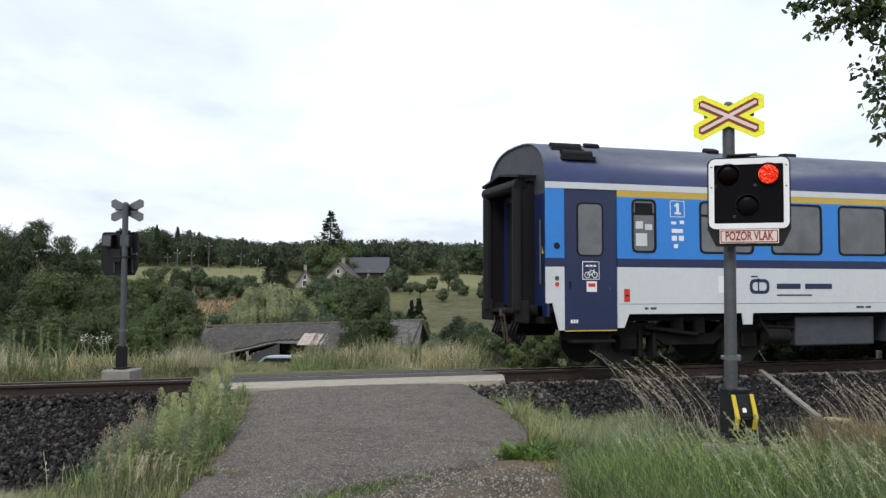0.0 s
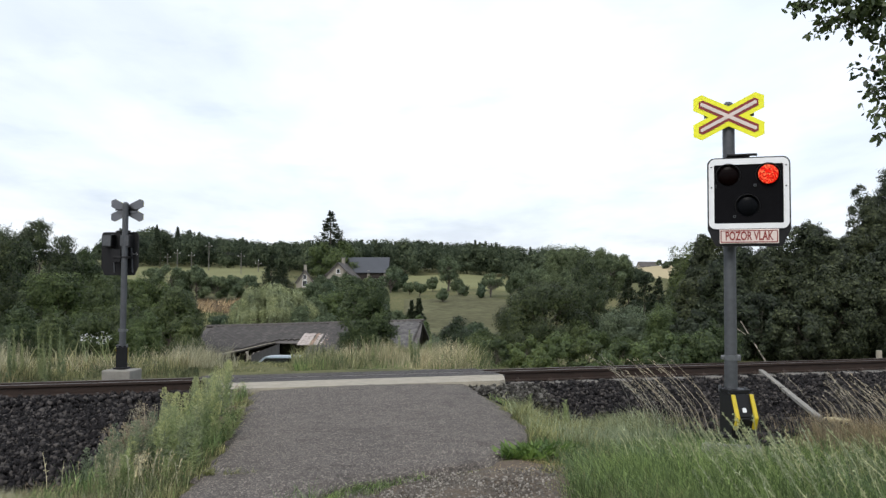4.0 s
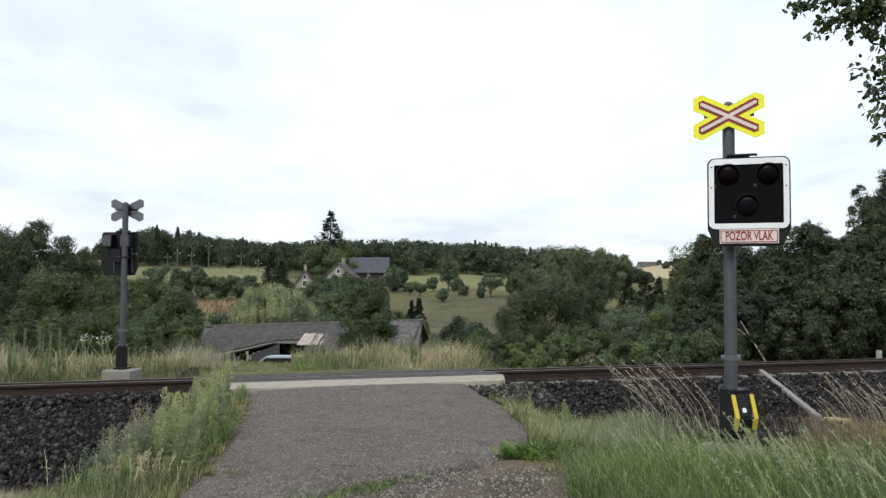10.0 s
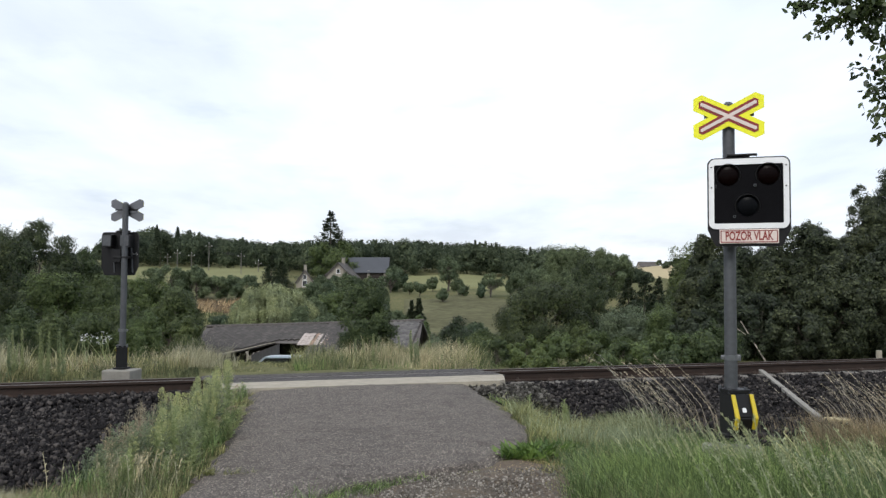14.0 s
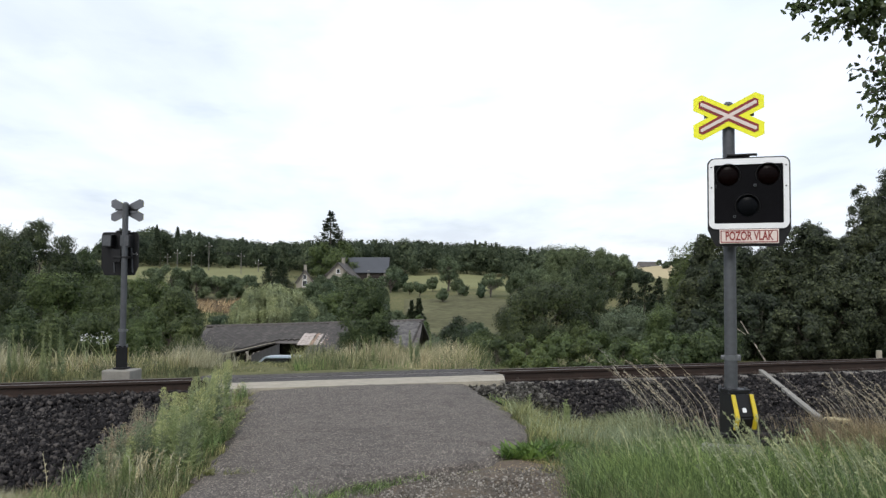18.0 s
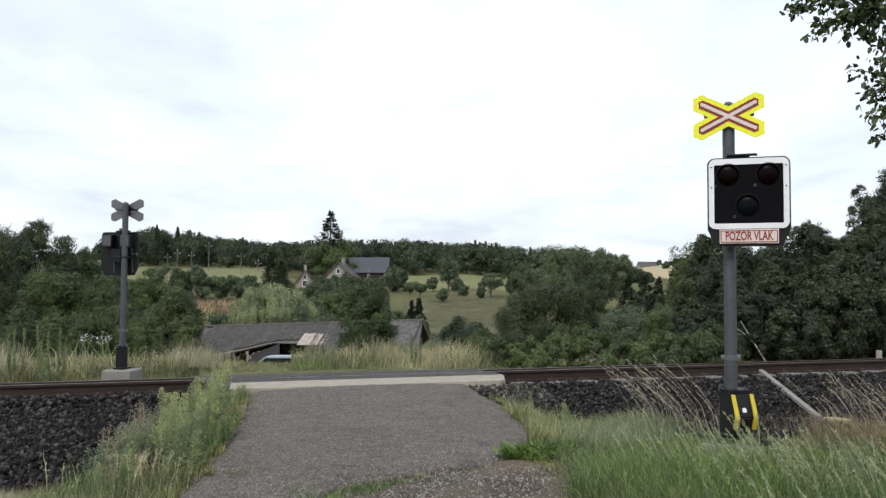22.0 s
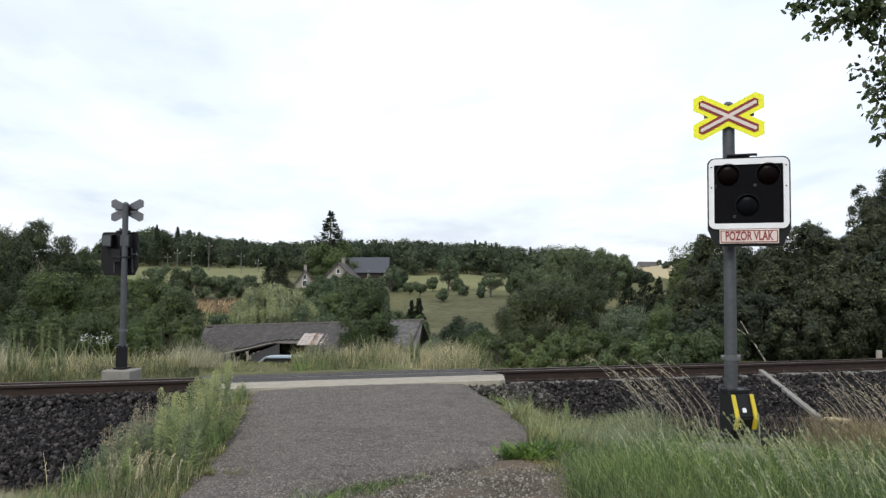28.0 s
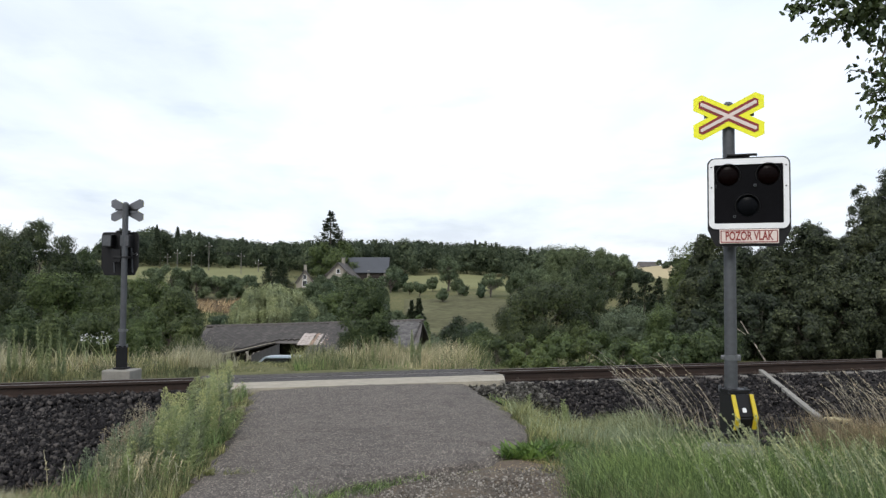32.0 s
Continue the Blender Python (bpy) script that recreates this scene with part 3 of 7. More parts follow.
    half_out = [(0.381 - 0.07 + a, 0.366 - 0.07 + b) for a, b in arc]
    out = [(-0.31, -0.487), (-0.295, -0.5), (0.295, -0.5), (0.31, -0.487), (0.381, -0.335)] + half_out + [(-a, b) for a, b in half_out[::-1]] + [(-0.381, -0.335)]
    head = prism([(ox + a, 2.345 + b) for a, b in out], 1, y, y + 0.03)
    shield = part("backing_board", head, BLACK_PAINT, t, "black backing board")
    part("lamp_panel", prism([(ox + a, b) for a, b in rounded(-0.318, 0.318, 2.05, 2.65, 0.02)], 1, y - 0.012, y - 0.002), BLACK_PANEL, t, "matt black lamp panel")
    part("border", ring([(ox + a, b) for a, b in rounded(-0.367, 0.367, 2.016, 2.698, 0.062)], [(ox + a, b) for a, b in rounded(-0.316, 0.316, 2.068, 2.64, 0.012)], 1, y - 0.02, y - 0.003), WHITE_PAINT, t, "white reflective border")
    for sx in (-1, 1):
        for z in (2.62, 2.42):
            part("screw", bar((ox + sx * 0.341, y - 0.026, z), (ox + sx * 0.341, y - 0.018, z), 0.008, sides=8), BLACK_PAINT, shield)
    for name, x, z, m_ in (("red_lamp", -0.185, 2.535, RED_LENS), ("red_lamp", 0.18, 2.535, RED_LENS), ("white_lamp", -0.01, 2.235, CLEAR_LENS)):
        lens = bmesh.new()
        bmesh.ops.create_uvsphere(lens, u_segments=20, v_segments=10, radius=1.0, matrix=Matrix.Translation((ox + x, y - 0.012, z)) @ Matrix.Diagonal((0.1, 0.03, 0.1, 1)))
        lamp = part(name, lens, m_, t, "unlit round lamp lens")
        hood = bmesh.new()
        n = 22
        row = [[hood.verts.new((ox + x + rr * math.cos(a), yy, z + rr * math.sin(a))) for yy, rr in ((y - 0.01, 0.118), (y - 0.05 * max(0.3, 0.55 + 0.45 * math.sin(a)), 0.112), (y - 0.05 * max(0.15, 0.55 + 0.45 * math.sin(a)), 0.107), (y - 0.01, 0.11))]
               for a in [radians(-30 + 240 * i / n) for i in range(n + 1)]]
        for i in range(n):
            for j in range(4):
                hood.faces.new((row[i][j], row[i + 1][j], row[i + 1][(j + 1) % 4], row[i][(j + 1) % 4]))
        bmesh.ops.recalc_face_normals(hood, faces=hood.faces[:])
        part("visor", hood, BLACK_PAINT, lamp, "short black visor")
        part("ring_bolt", ring([(ox + x - 0.12 + 0.014 * math.cos(k * 0.785), z - 0.1 + 0.014 * math.sin(k * 0.785)) for k in range(8)],
                               [(ox + x - 0.12 + 0.009 * math.cos(k * 0.785), z - 0.1 + 0.009 * math.sin(k * 0.785)) for k in range(8)], 1, y - 0.018, y - 0.01), GALVANIZED, lamp)
        part("housing", prism([(ox + a, b) for a, b in rounded(x - 0.1, x + 0.1, z - 0.13, z + 0.12, 0.02)], 1, y + 0.026, y + 0.24), BLACK_PAINT, lamp, "black lamp housing")
        if name == "red_lamp":
            part("housing_back", box(ox + x - 0.085, ox + x + 0.085, y + 0.242, y + 0.248, z - 0.11, z + 0.1, 0.003), GALVANIZED, lamp, "pale steel housing lid")
        part("housing_cover", box(ox + x + 0.1, ox + x + 0.104, y + 0.05, y + 0.22, z - 0.1, z + 0.1), GALVANIZED, lamp)
    plate = part("sign_plate", box(ox - 0.27, ox + 0.27, y - 0.02, y - 0.004, 1.872, 2.01, 0.004), PALE_SIGN, t, "white plate lettered POZOR VLAK in red")
    part("red_line", ring([(ox + a, b) for a, b in rounded(-0.26, 0.26, 1.882, 2.0, 0.006)], [(ox + a, b) for a, b in rounded(-0.252, 0.252, 1.89, 1.992, 0.004)], 1, y - 0.0225, y - 0.0205), RED_SIGN, plate)
    words = lettering("POZOR VLAK", 0.14, 0.001, pose(0, 0, 0), RED_SIGN, plate, "lettering", "red letters", 0.022)
    words.data.transform(Matrix.Translation((ox, y - 0.0225, 1.941)) @ Matrix.Diagonal((0.51, 1, 0.84, 1)))
    part("bracket", box(-0.03, 0.19, -0.19, 0.0, 2.7, 2.725, 0.006), BLACK_PAINT, t)
    part("bracket", box(-0.1, 0.22, -0.175, 0.06, 2.18, 2.22, 0.006), BLACK_PAINT, t)
    part("bracket", box(-0.02, 0.26, -0.22, -0.17, 2.725, 2.745, 0.006), BLACK_PAINT, t)
    part("stay", bar((0.08, -0.17, 2.15), (0.02, 0.05, 1.7), 0.014), GALVANIZED, t)
    for x in (-0.1, 0.27):
        part("conduit", bar((x, y + 0.04, 1.9), (x + 0.03, y + 0.05, 2.4), 0.016, sides=8), GALVANIZED, t)
    part("type_label", box(-0.2, -0.075, y + 0.026, y + 0.03, 2.25, 2.3), WHITE_PAINT, t, "small white label")
    return t


near_signal = crossing_signal(pose(5.183, 7.372, -0.02, 0, 0.3, -34.7))
far_signal = copy_thing(near_signal, pose(-1.14, 18.2, -0.15, 0, -0.3, 159))
for ob in near_signal.children:
    if ob.name.startswith("foundation"):
        ob.location.z = -0.12
for ob in far_signal.children:
    if ob.name.split(".")[0] in ("base", "guard_bar", "flange", "name_plate"):
        ob.matrix_local = pose(0, 0, 0, 0, 0, -5)
tagged(near_signal, "railway crossing light signal with yellow crossbuck facing the lane")
tagged(far_signal, "railway crossing light signal seen from its grey and black back")

# glowing red discs that swing out in front of the dark lenses while the lamp burns
LAMP_X = (0.176 - 0.185, 0.176 + 0.18)
red_lights = []
for x in LAMP_X:
    disc = bmesh.new()
    bmesh.ops.create_uvsphere(disc, u_segments=20, v_segments=10, radius=1.0, matrix=Matrix.Diagonal((0.093, 0.012, 0.093, 1)))
    red_lights.append(part("red_light", disc, RED_GLOW, near_signal, "glowing red signal light"))


# ---- passenger coach ----
NAVY = surface("navy_coach_paint", (0.009, 0.017, 0.068), 0.35, 0, 12, 1.2, 0.12, 0.03, 0.001)


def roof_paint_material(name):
    """Navy paint with grime, sky reflection and grey paint put into the crown's colour."""
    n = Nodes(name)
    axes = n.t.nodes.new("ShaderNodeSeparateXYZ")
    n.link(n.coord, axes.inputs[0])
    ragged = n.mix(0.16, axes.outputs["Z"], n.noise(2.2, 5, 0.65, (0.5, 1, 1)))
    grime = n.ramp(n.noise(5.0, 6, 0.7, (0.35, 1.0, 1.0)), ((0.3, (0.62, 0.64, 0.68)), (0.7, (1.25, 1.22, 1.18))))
    # greyer with height: reflected sky and grey paint put into the colour
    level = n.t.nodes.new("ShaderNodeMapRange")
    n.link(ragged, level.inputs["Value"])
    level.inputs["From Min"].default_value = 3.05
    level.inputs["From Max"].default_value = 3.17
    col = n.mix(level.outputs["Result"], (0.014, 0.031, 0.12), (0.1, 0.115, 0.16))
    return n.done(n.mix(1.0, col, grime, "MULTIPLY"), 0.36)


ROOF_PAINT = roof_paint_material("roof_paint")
SKY_BLUE = surface("sky_blue_coach_paint", (0.022, 0.19, 0.58), 0.35, 0, 12, 1.2, 0.06, 0.03, 0.001)
COACH_WHITE = surface("grey_white_coach_paint", (0.53, 0.555, 0.575), 0.4, 0, 10, 1.0, 0.06, 0.03, 0.001, None, (1, 1, 0.3))
FIRST_YELLOW = surface("yellow_stripe", (0.5, 0.34, 0.05), 0.4, 0, 12, 1.5, 0.06, 0.03, 0.001)
DIRTY_GREY = surface("grimy_end_wall", (0.042, 0.046, 0.056), 0.65, 0, 10, 1.5, 0.3, 0.1, 0.003)
RUBBER = surface("black_rubber", (0.006, 0.006, 0.0075), 0.6, 0, 20, 3, 0.25, 0.2, 0.004, 0.22)
UNDERFRAME = surface("grimy_underframe", (0.013, 0.012, 0.0115), 0.9, 0, 16, 3, 0.35, 0.4, 0.006, 0.12)
STEEL = surface("worn_wheel_steel", (0.02, 0.018, 0.017), 0.65, 0.3, 20, 3, 0.3, 0.2, 0.003)
COACH_GLASS = glass_material("tinted_coach_glass", (0.075, 0.08, 0.085), 0.06)
RED_PAINT = surface("red_paint", (0.5, 0.03, 0.02), 0.4, 0, 20, 3, 0.1)
LONG = 26.4
HALF = 1.41


def roof_line(inset=0.0, steps=9):
    """The arched roof from one eave to the other, as (y, z)."""
    pts = []
    for i in range(2 * steps + 1):
        a = math.pi * i / (2 * steps)
        c, s = math.cos(a), math.sin(a)
        pts.append(((HALF - inset) * math.copysign(abs(c) ** 0.72, c), 3.24 + (0.81 - inset) * abs(s) ** 0.82))
    return pts


def strip(x0, x1, z0, z1, y=-HALF, t=0.03):
    return box(x0, x1, y, y + (t if y < 0 else -t), z0, z1)


def coach_window(t, x0, x1, z0, z1, side, vent=0.0):
    y = side * HALF
    w = part("window", ring(rounded(x0, x1, z0, z1, 0.1), rounded(x0 + 0.035, x1 - 0.035, z0 + 0.035, z1 - 0.035, 0.075), 1, y + side * 0.012, y - side * 0.04), RUBBER, t, "rounded window with black rubber seal")
    part("pane", prism(rounded(x0 + 0.03, x1 - 0.03, z0 + 0.03, z1 - 0.03, 0.078), 1, y - side * 0.004, y - side * 0.014), COACH_GLASS, w, "tinted glass pane")
    if x1 - x0 < 0.7 and side < 0:
        part("dark_top_light", box(x0 + 0.07, x1 - 0.07, y + side * 0.001, y - side * 0.003, z1 - 0.24, z1 - 0.07), RUBBER, w)
        # flat pale panels before the pane stand in for white shapes in it
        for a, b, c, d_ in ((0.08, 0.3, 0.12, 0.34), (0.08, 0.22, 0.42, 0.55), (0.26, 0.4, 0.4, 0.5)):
            part("stand_in_panel", box(x0 + a, x0 + b, y + side * 0.001, y - side * 0.003, z0 + c, z0 + d_), COACH_WHITE, w, "flat pale panel on the pane, standing in for a white shape")
    if vent:
        part("glazing_bar", box(x0 + 0.03, x1 - 0.03, y + side * 0.006, y - side * 0.003, z1 - vent - 0.02, z1 - vent + 0.02), RUBBER, w)


def pierced(x0, x1, z0, z1, holes, side):
    """A side panel with rectangular openings."""
    bm = bmesh.new()
    y = side * HALF
    a = min(y, y - side * 0.03)
    b = max(y, y - side * 0.03)
    edge = x0
    for h0, h1, g0, g1 in sorted(holes):
        box(edge, h0, a, b, z0, z1, 0, bm)
        box(h0, h1, a, b, z0, g0, 0, bm)
        box(h0, h1, a, b, g1, z1, 0, bm)
        edge = h1
    box(edge, x1, a, b, z0, z1, 0, bm)
    bmesh.ops.remove_doubles(bm, verts=bm.verts[:], dist=0.0005)
    return bm


def coach_door(t, x0, side):
    y = side * HALF
    s = side
    d = part("door", box(x0, x0 + 1.0, y - s * 0.02, y - s * 0.06, 0.72, 3.13, 0.01), NAVY, t, "navy entrance door with rounded window")
    part("door_pane", prism(rounded(x0 + 0.26, x0 + 0.72, 2.0, 2.88, 0.08), 1, y - s * 0.016, y - s * 0.03), COACH_GLASS, d)
    part("door_seal", ring(rounded(x0 + 0.24, x0 + 0.74, 1.98, 2.9, 0.1), rounded(x0 + 0.265, x0 + 0.715, 2.005, 2.875, 0.08), 1, y - s * 0.008, y - s * 0.022), RUBBER, d)
    part("sill_strip", box(x0 + 0.02, x0 + 0.98, y - s * 0.005, y - s * 0.05, 0.7, 0.72), FIRST_YELLOW, d, "yellow sill strip")
    part("cycle_sign", box(x0 + 0.34, x0 + 0.66, y - s * 0.014, y - s * 0.02, 1.58, 1.89), WHITE_PAINT, d, "white framed bicycle sign")
    part("sign_field", box(x0 + 0.352, x0 + 0.648, y - s * 0.0115, y - s * 0.014, 1.592, 1.878), NAVY, d)
    sym = ring([(x0 + 0.43 + 0.055 * math.cos(k * 0.524), 1.66 + 0.055 * math.sin(k * 0.524)) for k in range(12)], [(x0 + 0.43 + 0.042 * math.cos(k * 0.524), 1.66 + 0.042 * math.sin(k * 0.524)) for k in range(12)], 1, y - s * 0.009, y - s * 0.012)
    part("cycle_wheel", sym, WHITE_PAINT, d)
    sym = ring([(x0 + 0.57 + 0.055 * math.cos(k * 0.524), 1.66 + 0.055 * math.sin(k * 0.524)) for k in range(12)], [(x0 + 0.57 + 0.042 * math.cos(k * 0.524), 1.66 + 0.042 * math.sin(k * 0.524)) for k in range(12)], 1, y - s * 0.009, y - s * 0.012)
    part("cycle_wheel", sym, WHITE_PAINT, d)
    tubes = bmesh.new()
    for p, q in (((0.43, 1.66), (0.48, 1.73)), ((0.48, 1.73), (0.56, 1.73)), ((0.56, 1.73), (0.57, 1.66)), ((0.48, 1.73), (0.51, 1.66)), ((0.51, 1.66), (0.56, 1.73)), ((0.43, 1.66), (0.51, 1.66)), ((0.56, 1.73), (0.55, 1.76)), ((0.47, 1.75), (0.49, 1.75))):
        bar((x0 + p[0], y - s * 0.0105, p[1]), (x0 + q[0], y - s * 0.0105, q[1]), 0.0055, sides=6, bm=tubes)
    part("cycle_frame", tubes, WHITE_PAINT, d)
    for k in range(3):
        part("writing_bar", box(x0 + 0.4 + k * 0.072, x0 + 0.455 + k * 0.072, y - s * 0.009, y - s * 0.012, 1.8, 1.83), WHITE_PAINT, d)
    part("sticker", box(x0 + 0.42, x0 + 0.61, y - s * 0.014, y - s * 0.02, 1.37, 1.55), WHITE_PAINT, d, "white sticker with a red mark")
    part("sticker_mark", box(x0 + 0.45, x0 + 0.58, y - s * 0.011, y - s * 0.014, 1.455, 1.515, 0.0), RED_PAINT, d)
    part("handle", box(x0 + 0.1, x0 + 0.13, y - s * 0.006, y - s * 0.02, 1.42, 1.55, 0.004), BLACK_PAINT, d)
    part("key_lock", bar((x0 + 0.85, y, 1.42), (x0 + 0.85, y - s * 0.03, 1.42), 0.022, sides=10), GALVANIZED, d)
    for k in range(3):
        part("writing_bar", box(x0 + 0.12 + k * 0.05, x0 + 0.155 + k * 0.05, y - s * 0.014, y - s * 0.02, 0.84, 0.9), WHITE_PAINT, d)


def wheelset(bogie, x):
    ws = part("axle", bar((x, -0.95, 0.46), (x, 0.95, 0.46), 0.08, sides=12), STEEL, bogie)
    for s in (-1, 1):
        w = bar((x, s * 0.69, 0.46), (x, s * 0.815, 0.46), 0.46, sides=36)
        bar((x, s * 0.665, 0.46), (x, s * 0.69, 0.46), 0.49, sides=36, bm=w)
        bar((x, s * 0.8, 0.46), (x, s * 0.84, 0.46), 0.2, sides=20, bm=w)
        part("wheel", w, STEEL, ws, "worn steel wheel")
        part("axle_box", box(x - 0.17, x + 0.17, s * 0.9, s * 1.12, 0.34, 0.62, 0.04), UNDERFRAME, ws)


def bogie(t, x):
    b = part("bogie", box(x - 1.15, x + 1.15, -0.3, 0.3, 0.5, 0.75, 0.05), UNDERFRAME, t, "dark grimy bogie with steel wheels")
    for s in (-1, 1):
        frame_ = prism(((x - 1.75, 0.62), (x - 1.7, 0.8), (x - 0.7, 0.82), (x - 0.5, 0.62), (x + 0.5, 0.62), (x + 0.7, 0.82), (x + 1.7, 0.8), (x + 1.75, 0.62), (x + 0.75, 0.6), (x + 0.5, 0.42), (x - 0.5, 0.42), (x - 0.75, 0.6)), 1, s * 0.98, s * 1.06)
        part("side_frame", frame_, UNDERFRAME, b)
        for dx in (-0.22, 0.22):
            part("air_spring", bar((x + dx, s * 1.0, 0.62), (x + dx, s * 1.0, 0.9), 0.14, sides=16), RUBBER, b)
        part("damper", bar((x - 0.95, s * 1.15, 0.75), (x + 0.1, s * 1.15, 0.6), 0.04, sides=10), UNDERFRAME, b)
        for dx in (-1.0, -0.72, 0.72, 1.0):
            part("brake_hanger", box(x + dx - 0.04, x + dx + 0.04, s * 0.85, s * 1.1, 0.22, 0.7, 0.01), UNDERFRAME, b)
    wheelset(b, x - 1.25)
    wheelset(b, x + 1.25)


def passenger_coach(m):
    t = thing("passenger_coach", m, "blue and white railway passenger coach with a navy roof", "passenger coach")
    # roof shell and core
    outer, inner = roof_line(), roof_line(0.03)
    roof = bmesh.new()
    n = len(outer)
    for x0, x1 in ((0.0, LONG),):
        rows = [[roof.verts.new((x, y, z)) for y, z in line] for x, line in ((x0, outer), (x1, outer), (x1, inner), (x0, inner))]
        for a, b in ((0, 1), (1, 2), (2, 3), (3, 0)):
            for i in range(n - 1):
                roof.faces.new((rows[a][i], rows[b][i], rows[b][i + 1], rows[a][i + 1]))
    bmesh.ops.recalc_face_normals(roof, faces=roof.faces[:])
    for fc in roof.faces:
        fc.smooth = True
    part("roof", roof, ROOF_PAINT, t, "arched grimy navy roof, crown grey with paint and painted-in sky reflection")
    end_top = [(y, z) for y, z in roof_line(0.02)] + [(-1.38, 3.05), (1.38, 3.05)]
    for x0, x1 in ((0.03, 0.08), (LONG - 0.08, LONG - 0.03)):
        part("end_gable", prism(end_top, 0, x0, x1), DIRTY_GREY, t, "grimy grey gable above the gangway")
        part("end_wall", prism(((-1.38, 0.95), (-0.46, 0.95), (-0.46, 3.04), (0.46, 3.04), (0.46, 0.95), (1.38, 0.95), (1.38, 3.05), (-1.38, 3.05)), 0, x0, x1), NAVY, t, "navy end wall")
        # the dark of the gangway's inside is put into the door's colour
        part("gangway_door", box(x0 + 0.015, x1 - 0.015, -0.458, 0.458, 0.97, 3.04), UNDERFRAME, t, "gangway door coloured dark for the dim gangway")
    part("floor", box(0.1, LONG - 0.1, -1.36, 1.36, 1.02, 1.14), UNDERFRAME, t)
    part("ceiling_panel", box(0.1, LONG - 0.1, -1.36, 1.36, 3.05, 3.08), WHITE_PAINT, t)
    # roof vents
    for x, y, z, w, d_, tilt in ((0.95, -0.9, 3.94, 0.3, 0.12, 25), (3.5, -0.8, 3.98, 0.26, 0.2, 20), (5.6, -0.3, 4.06, 0.3, 0.2, 4)):
        vent = part("roof_vent", box(-w / 2, w / 2, -d_ / 2, d_ / 2, -0.08, 0.07, 0.03), RUBBER, t, "black roof vent")
        vent.matrix_local = pose(x + w / 2, y, z, tilt)
    for x, y, z in ((0.26, -1.02, 3.89), (0.36, -1.26, 3.73)):
        cowl = bar((x, y, z), (x + 0.56, y, z), 0.085, sides=14)
        box(x - 0.03, x + 0.6, y - 0.12, y + 0.06, z - 0.1, z - 0.03, 0.01, cowl)
        part("roof_vent", cowl, RUBBER, t, "black tubular roof cowl")

    big = [(2.97 + 1.5 * i, 4.1 + 1.5 * i, 2.05, 2.99) for i in range(14)]
    small = [(1.62, 2.1, 2.05, 2.99), (24.35, 24.83, 2.05, 2.99)]
    for side in (-1, 1):
        s = side
        y = s * HALF

        def band(name, x0, x1, z0, z1, mat_, label="", proud=0.0):
            return part(name, box(x0, x1, y + s * proud, y - s * 0.03, z0, z1), mat_, t, label)

        for x0 in (0.34, LONG - 1.34):
            coach_door(t, x0, s)
        band("cantrail", 0.0, LONG, 3.13, 3.24, COACH_WHITE, "white cantrail stripe", 0.004)
        band("class_stripe", 1.34, LONG - 1.34, 3.015, 3.13, FIRST_YELLOW, "yellow first class stripe")
        part("window_band", pierced(1.34, LONG - 1.34, 1.945, 3.015, [(a + 0.02, b - 0.02, c + 0.02, d_ - 0.02) for a, b, c, d_ in big + small], s), SKY_BLUE, t, "sky blue window band")
        band("waist_stripe", 1.34, LONG - 1.34, 1.795, 1.945, NAVY, "navy waist stripe")
        lower = prism(((1.34, 1.795), (1.34, 0.75), (1.46, 0.75), (1.56, 0.985), (3.83, 0.985), (3.86, 0.78), (4.05, 0.78), (4.06, 0.985), (LONG - 4.06, 0.985), (LONG - 4.05, 0.78), (LONG - 3.86, 0.78), (LONG - 3.83, 0.985),
                       (LONG - 1.56, 0.985), (LONG - 1.46, 0.75), (LONG - 1.34, 0.75), (LONG - 1.34, 1.795)), 1, y, y - s * 0.03)
        part("lower_panel", lower, COACH_WHITE, t, "grey-white lower side panel")
        band("seam", 1.36, LONG - 1.36, 1.155, 1.162, GALVANIZED, "", 0.003)
        for x0, x1, sg in ((0.0, 0.34, 1), (LONG - 0.34, LONG, -1)):
            band("corner_panel", x0, x1, 1.945, 3.13, SKY_BLUE, "sky blue corner panel")
            band("corner_stripe", x0, x1, 1.795, 1.945, NAVY)
            a, b = (x0, x1) if sg > 0 else (x1, x0)
            part("corner_skirt", prism(((a, 1.795), (a, 1.18), (a + sg * 0.12, 1.18), (a + sg * 0.24, 0.72), (b, 0.72), (b, 1.795)), 1, y, y - s * 0.03), COACH_WHITE, t, "white corner skirt")
            part("key_switch", bar((a + sg * 0.2, y + s * 0.012, 2.15), (a + sg * 0.2, y - s * 0.01, 2.15), 0.055, sides=14), BLACK_PAINT, t)
            part("door_button", bar((a + sg * 0.2, y + s * 0.01, 1.6), (a + sg * 0.2, y - s * 0.01, 1.6), 0.038, sides=12), GALVANIZED, t)
            part("door_button", bar((a + sg * 0.2, y + s * 0.01, 1.5), (a + sg * 0.2, y - s * 0.01, 1.5), 0.038, sides=12), RED_PAINT, t, "red door button")
        for k, w in enumerate(big):
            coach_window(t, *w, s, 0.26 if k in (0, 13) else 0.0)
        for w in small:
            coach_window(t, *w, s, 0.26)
        # markings
        part("class_sign", ring(rounded(2.38, 2.67, 2.69, 2.98, 0.01), rounded(2.39, 2.66, 2.7, 2.97, 0.01), 1, y + s * 0.003, y - s * 0.002), WHITE_PAINT, t, "white framed figure one")
        fig = ((-0.055, -0.095), (0.075, -0.095), (0.075, -0.062), (0.032, -0.062), (0.032, 0.1), (-0.012, 0.1), (-0.06, 0.07), (-0.06, 0.03), (-0.02, 0.05), (-0.02, -0.062), (-0.055, -0.062))
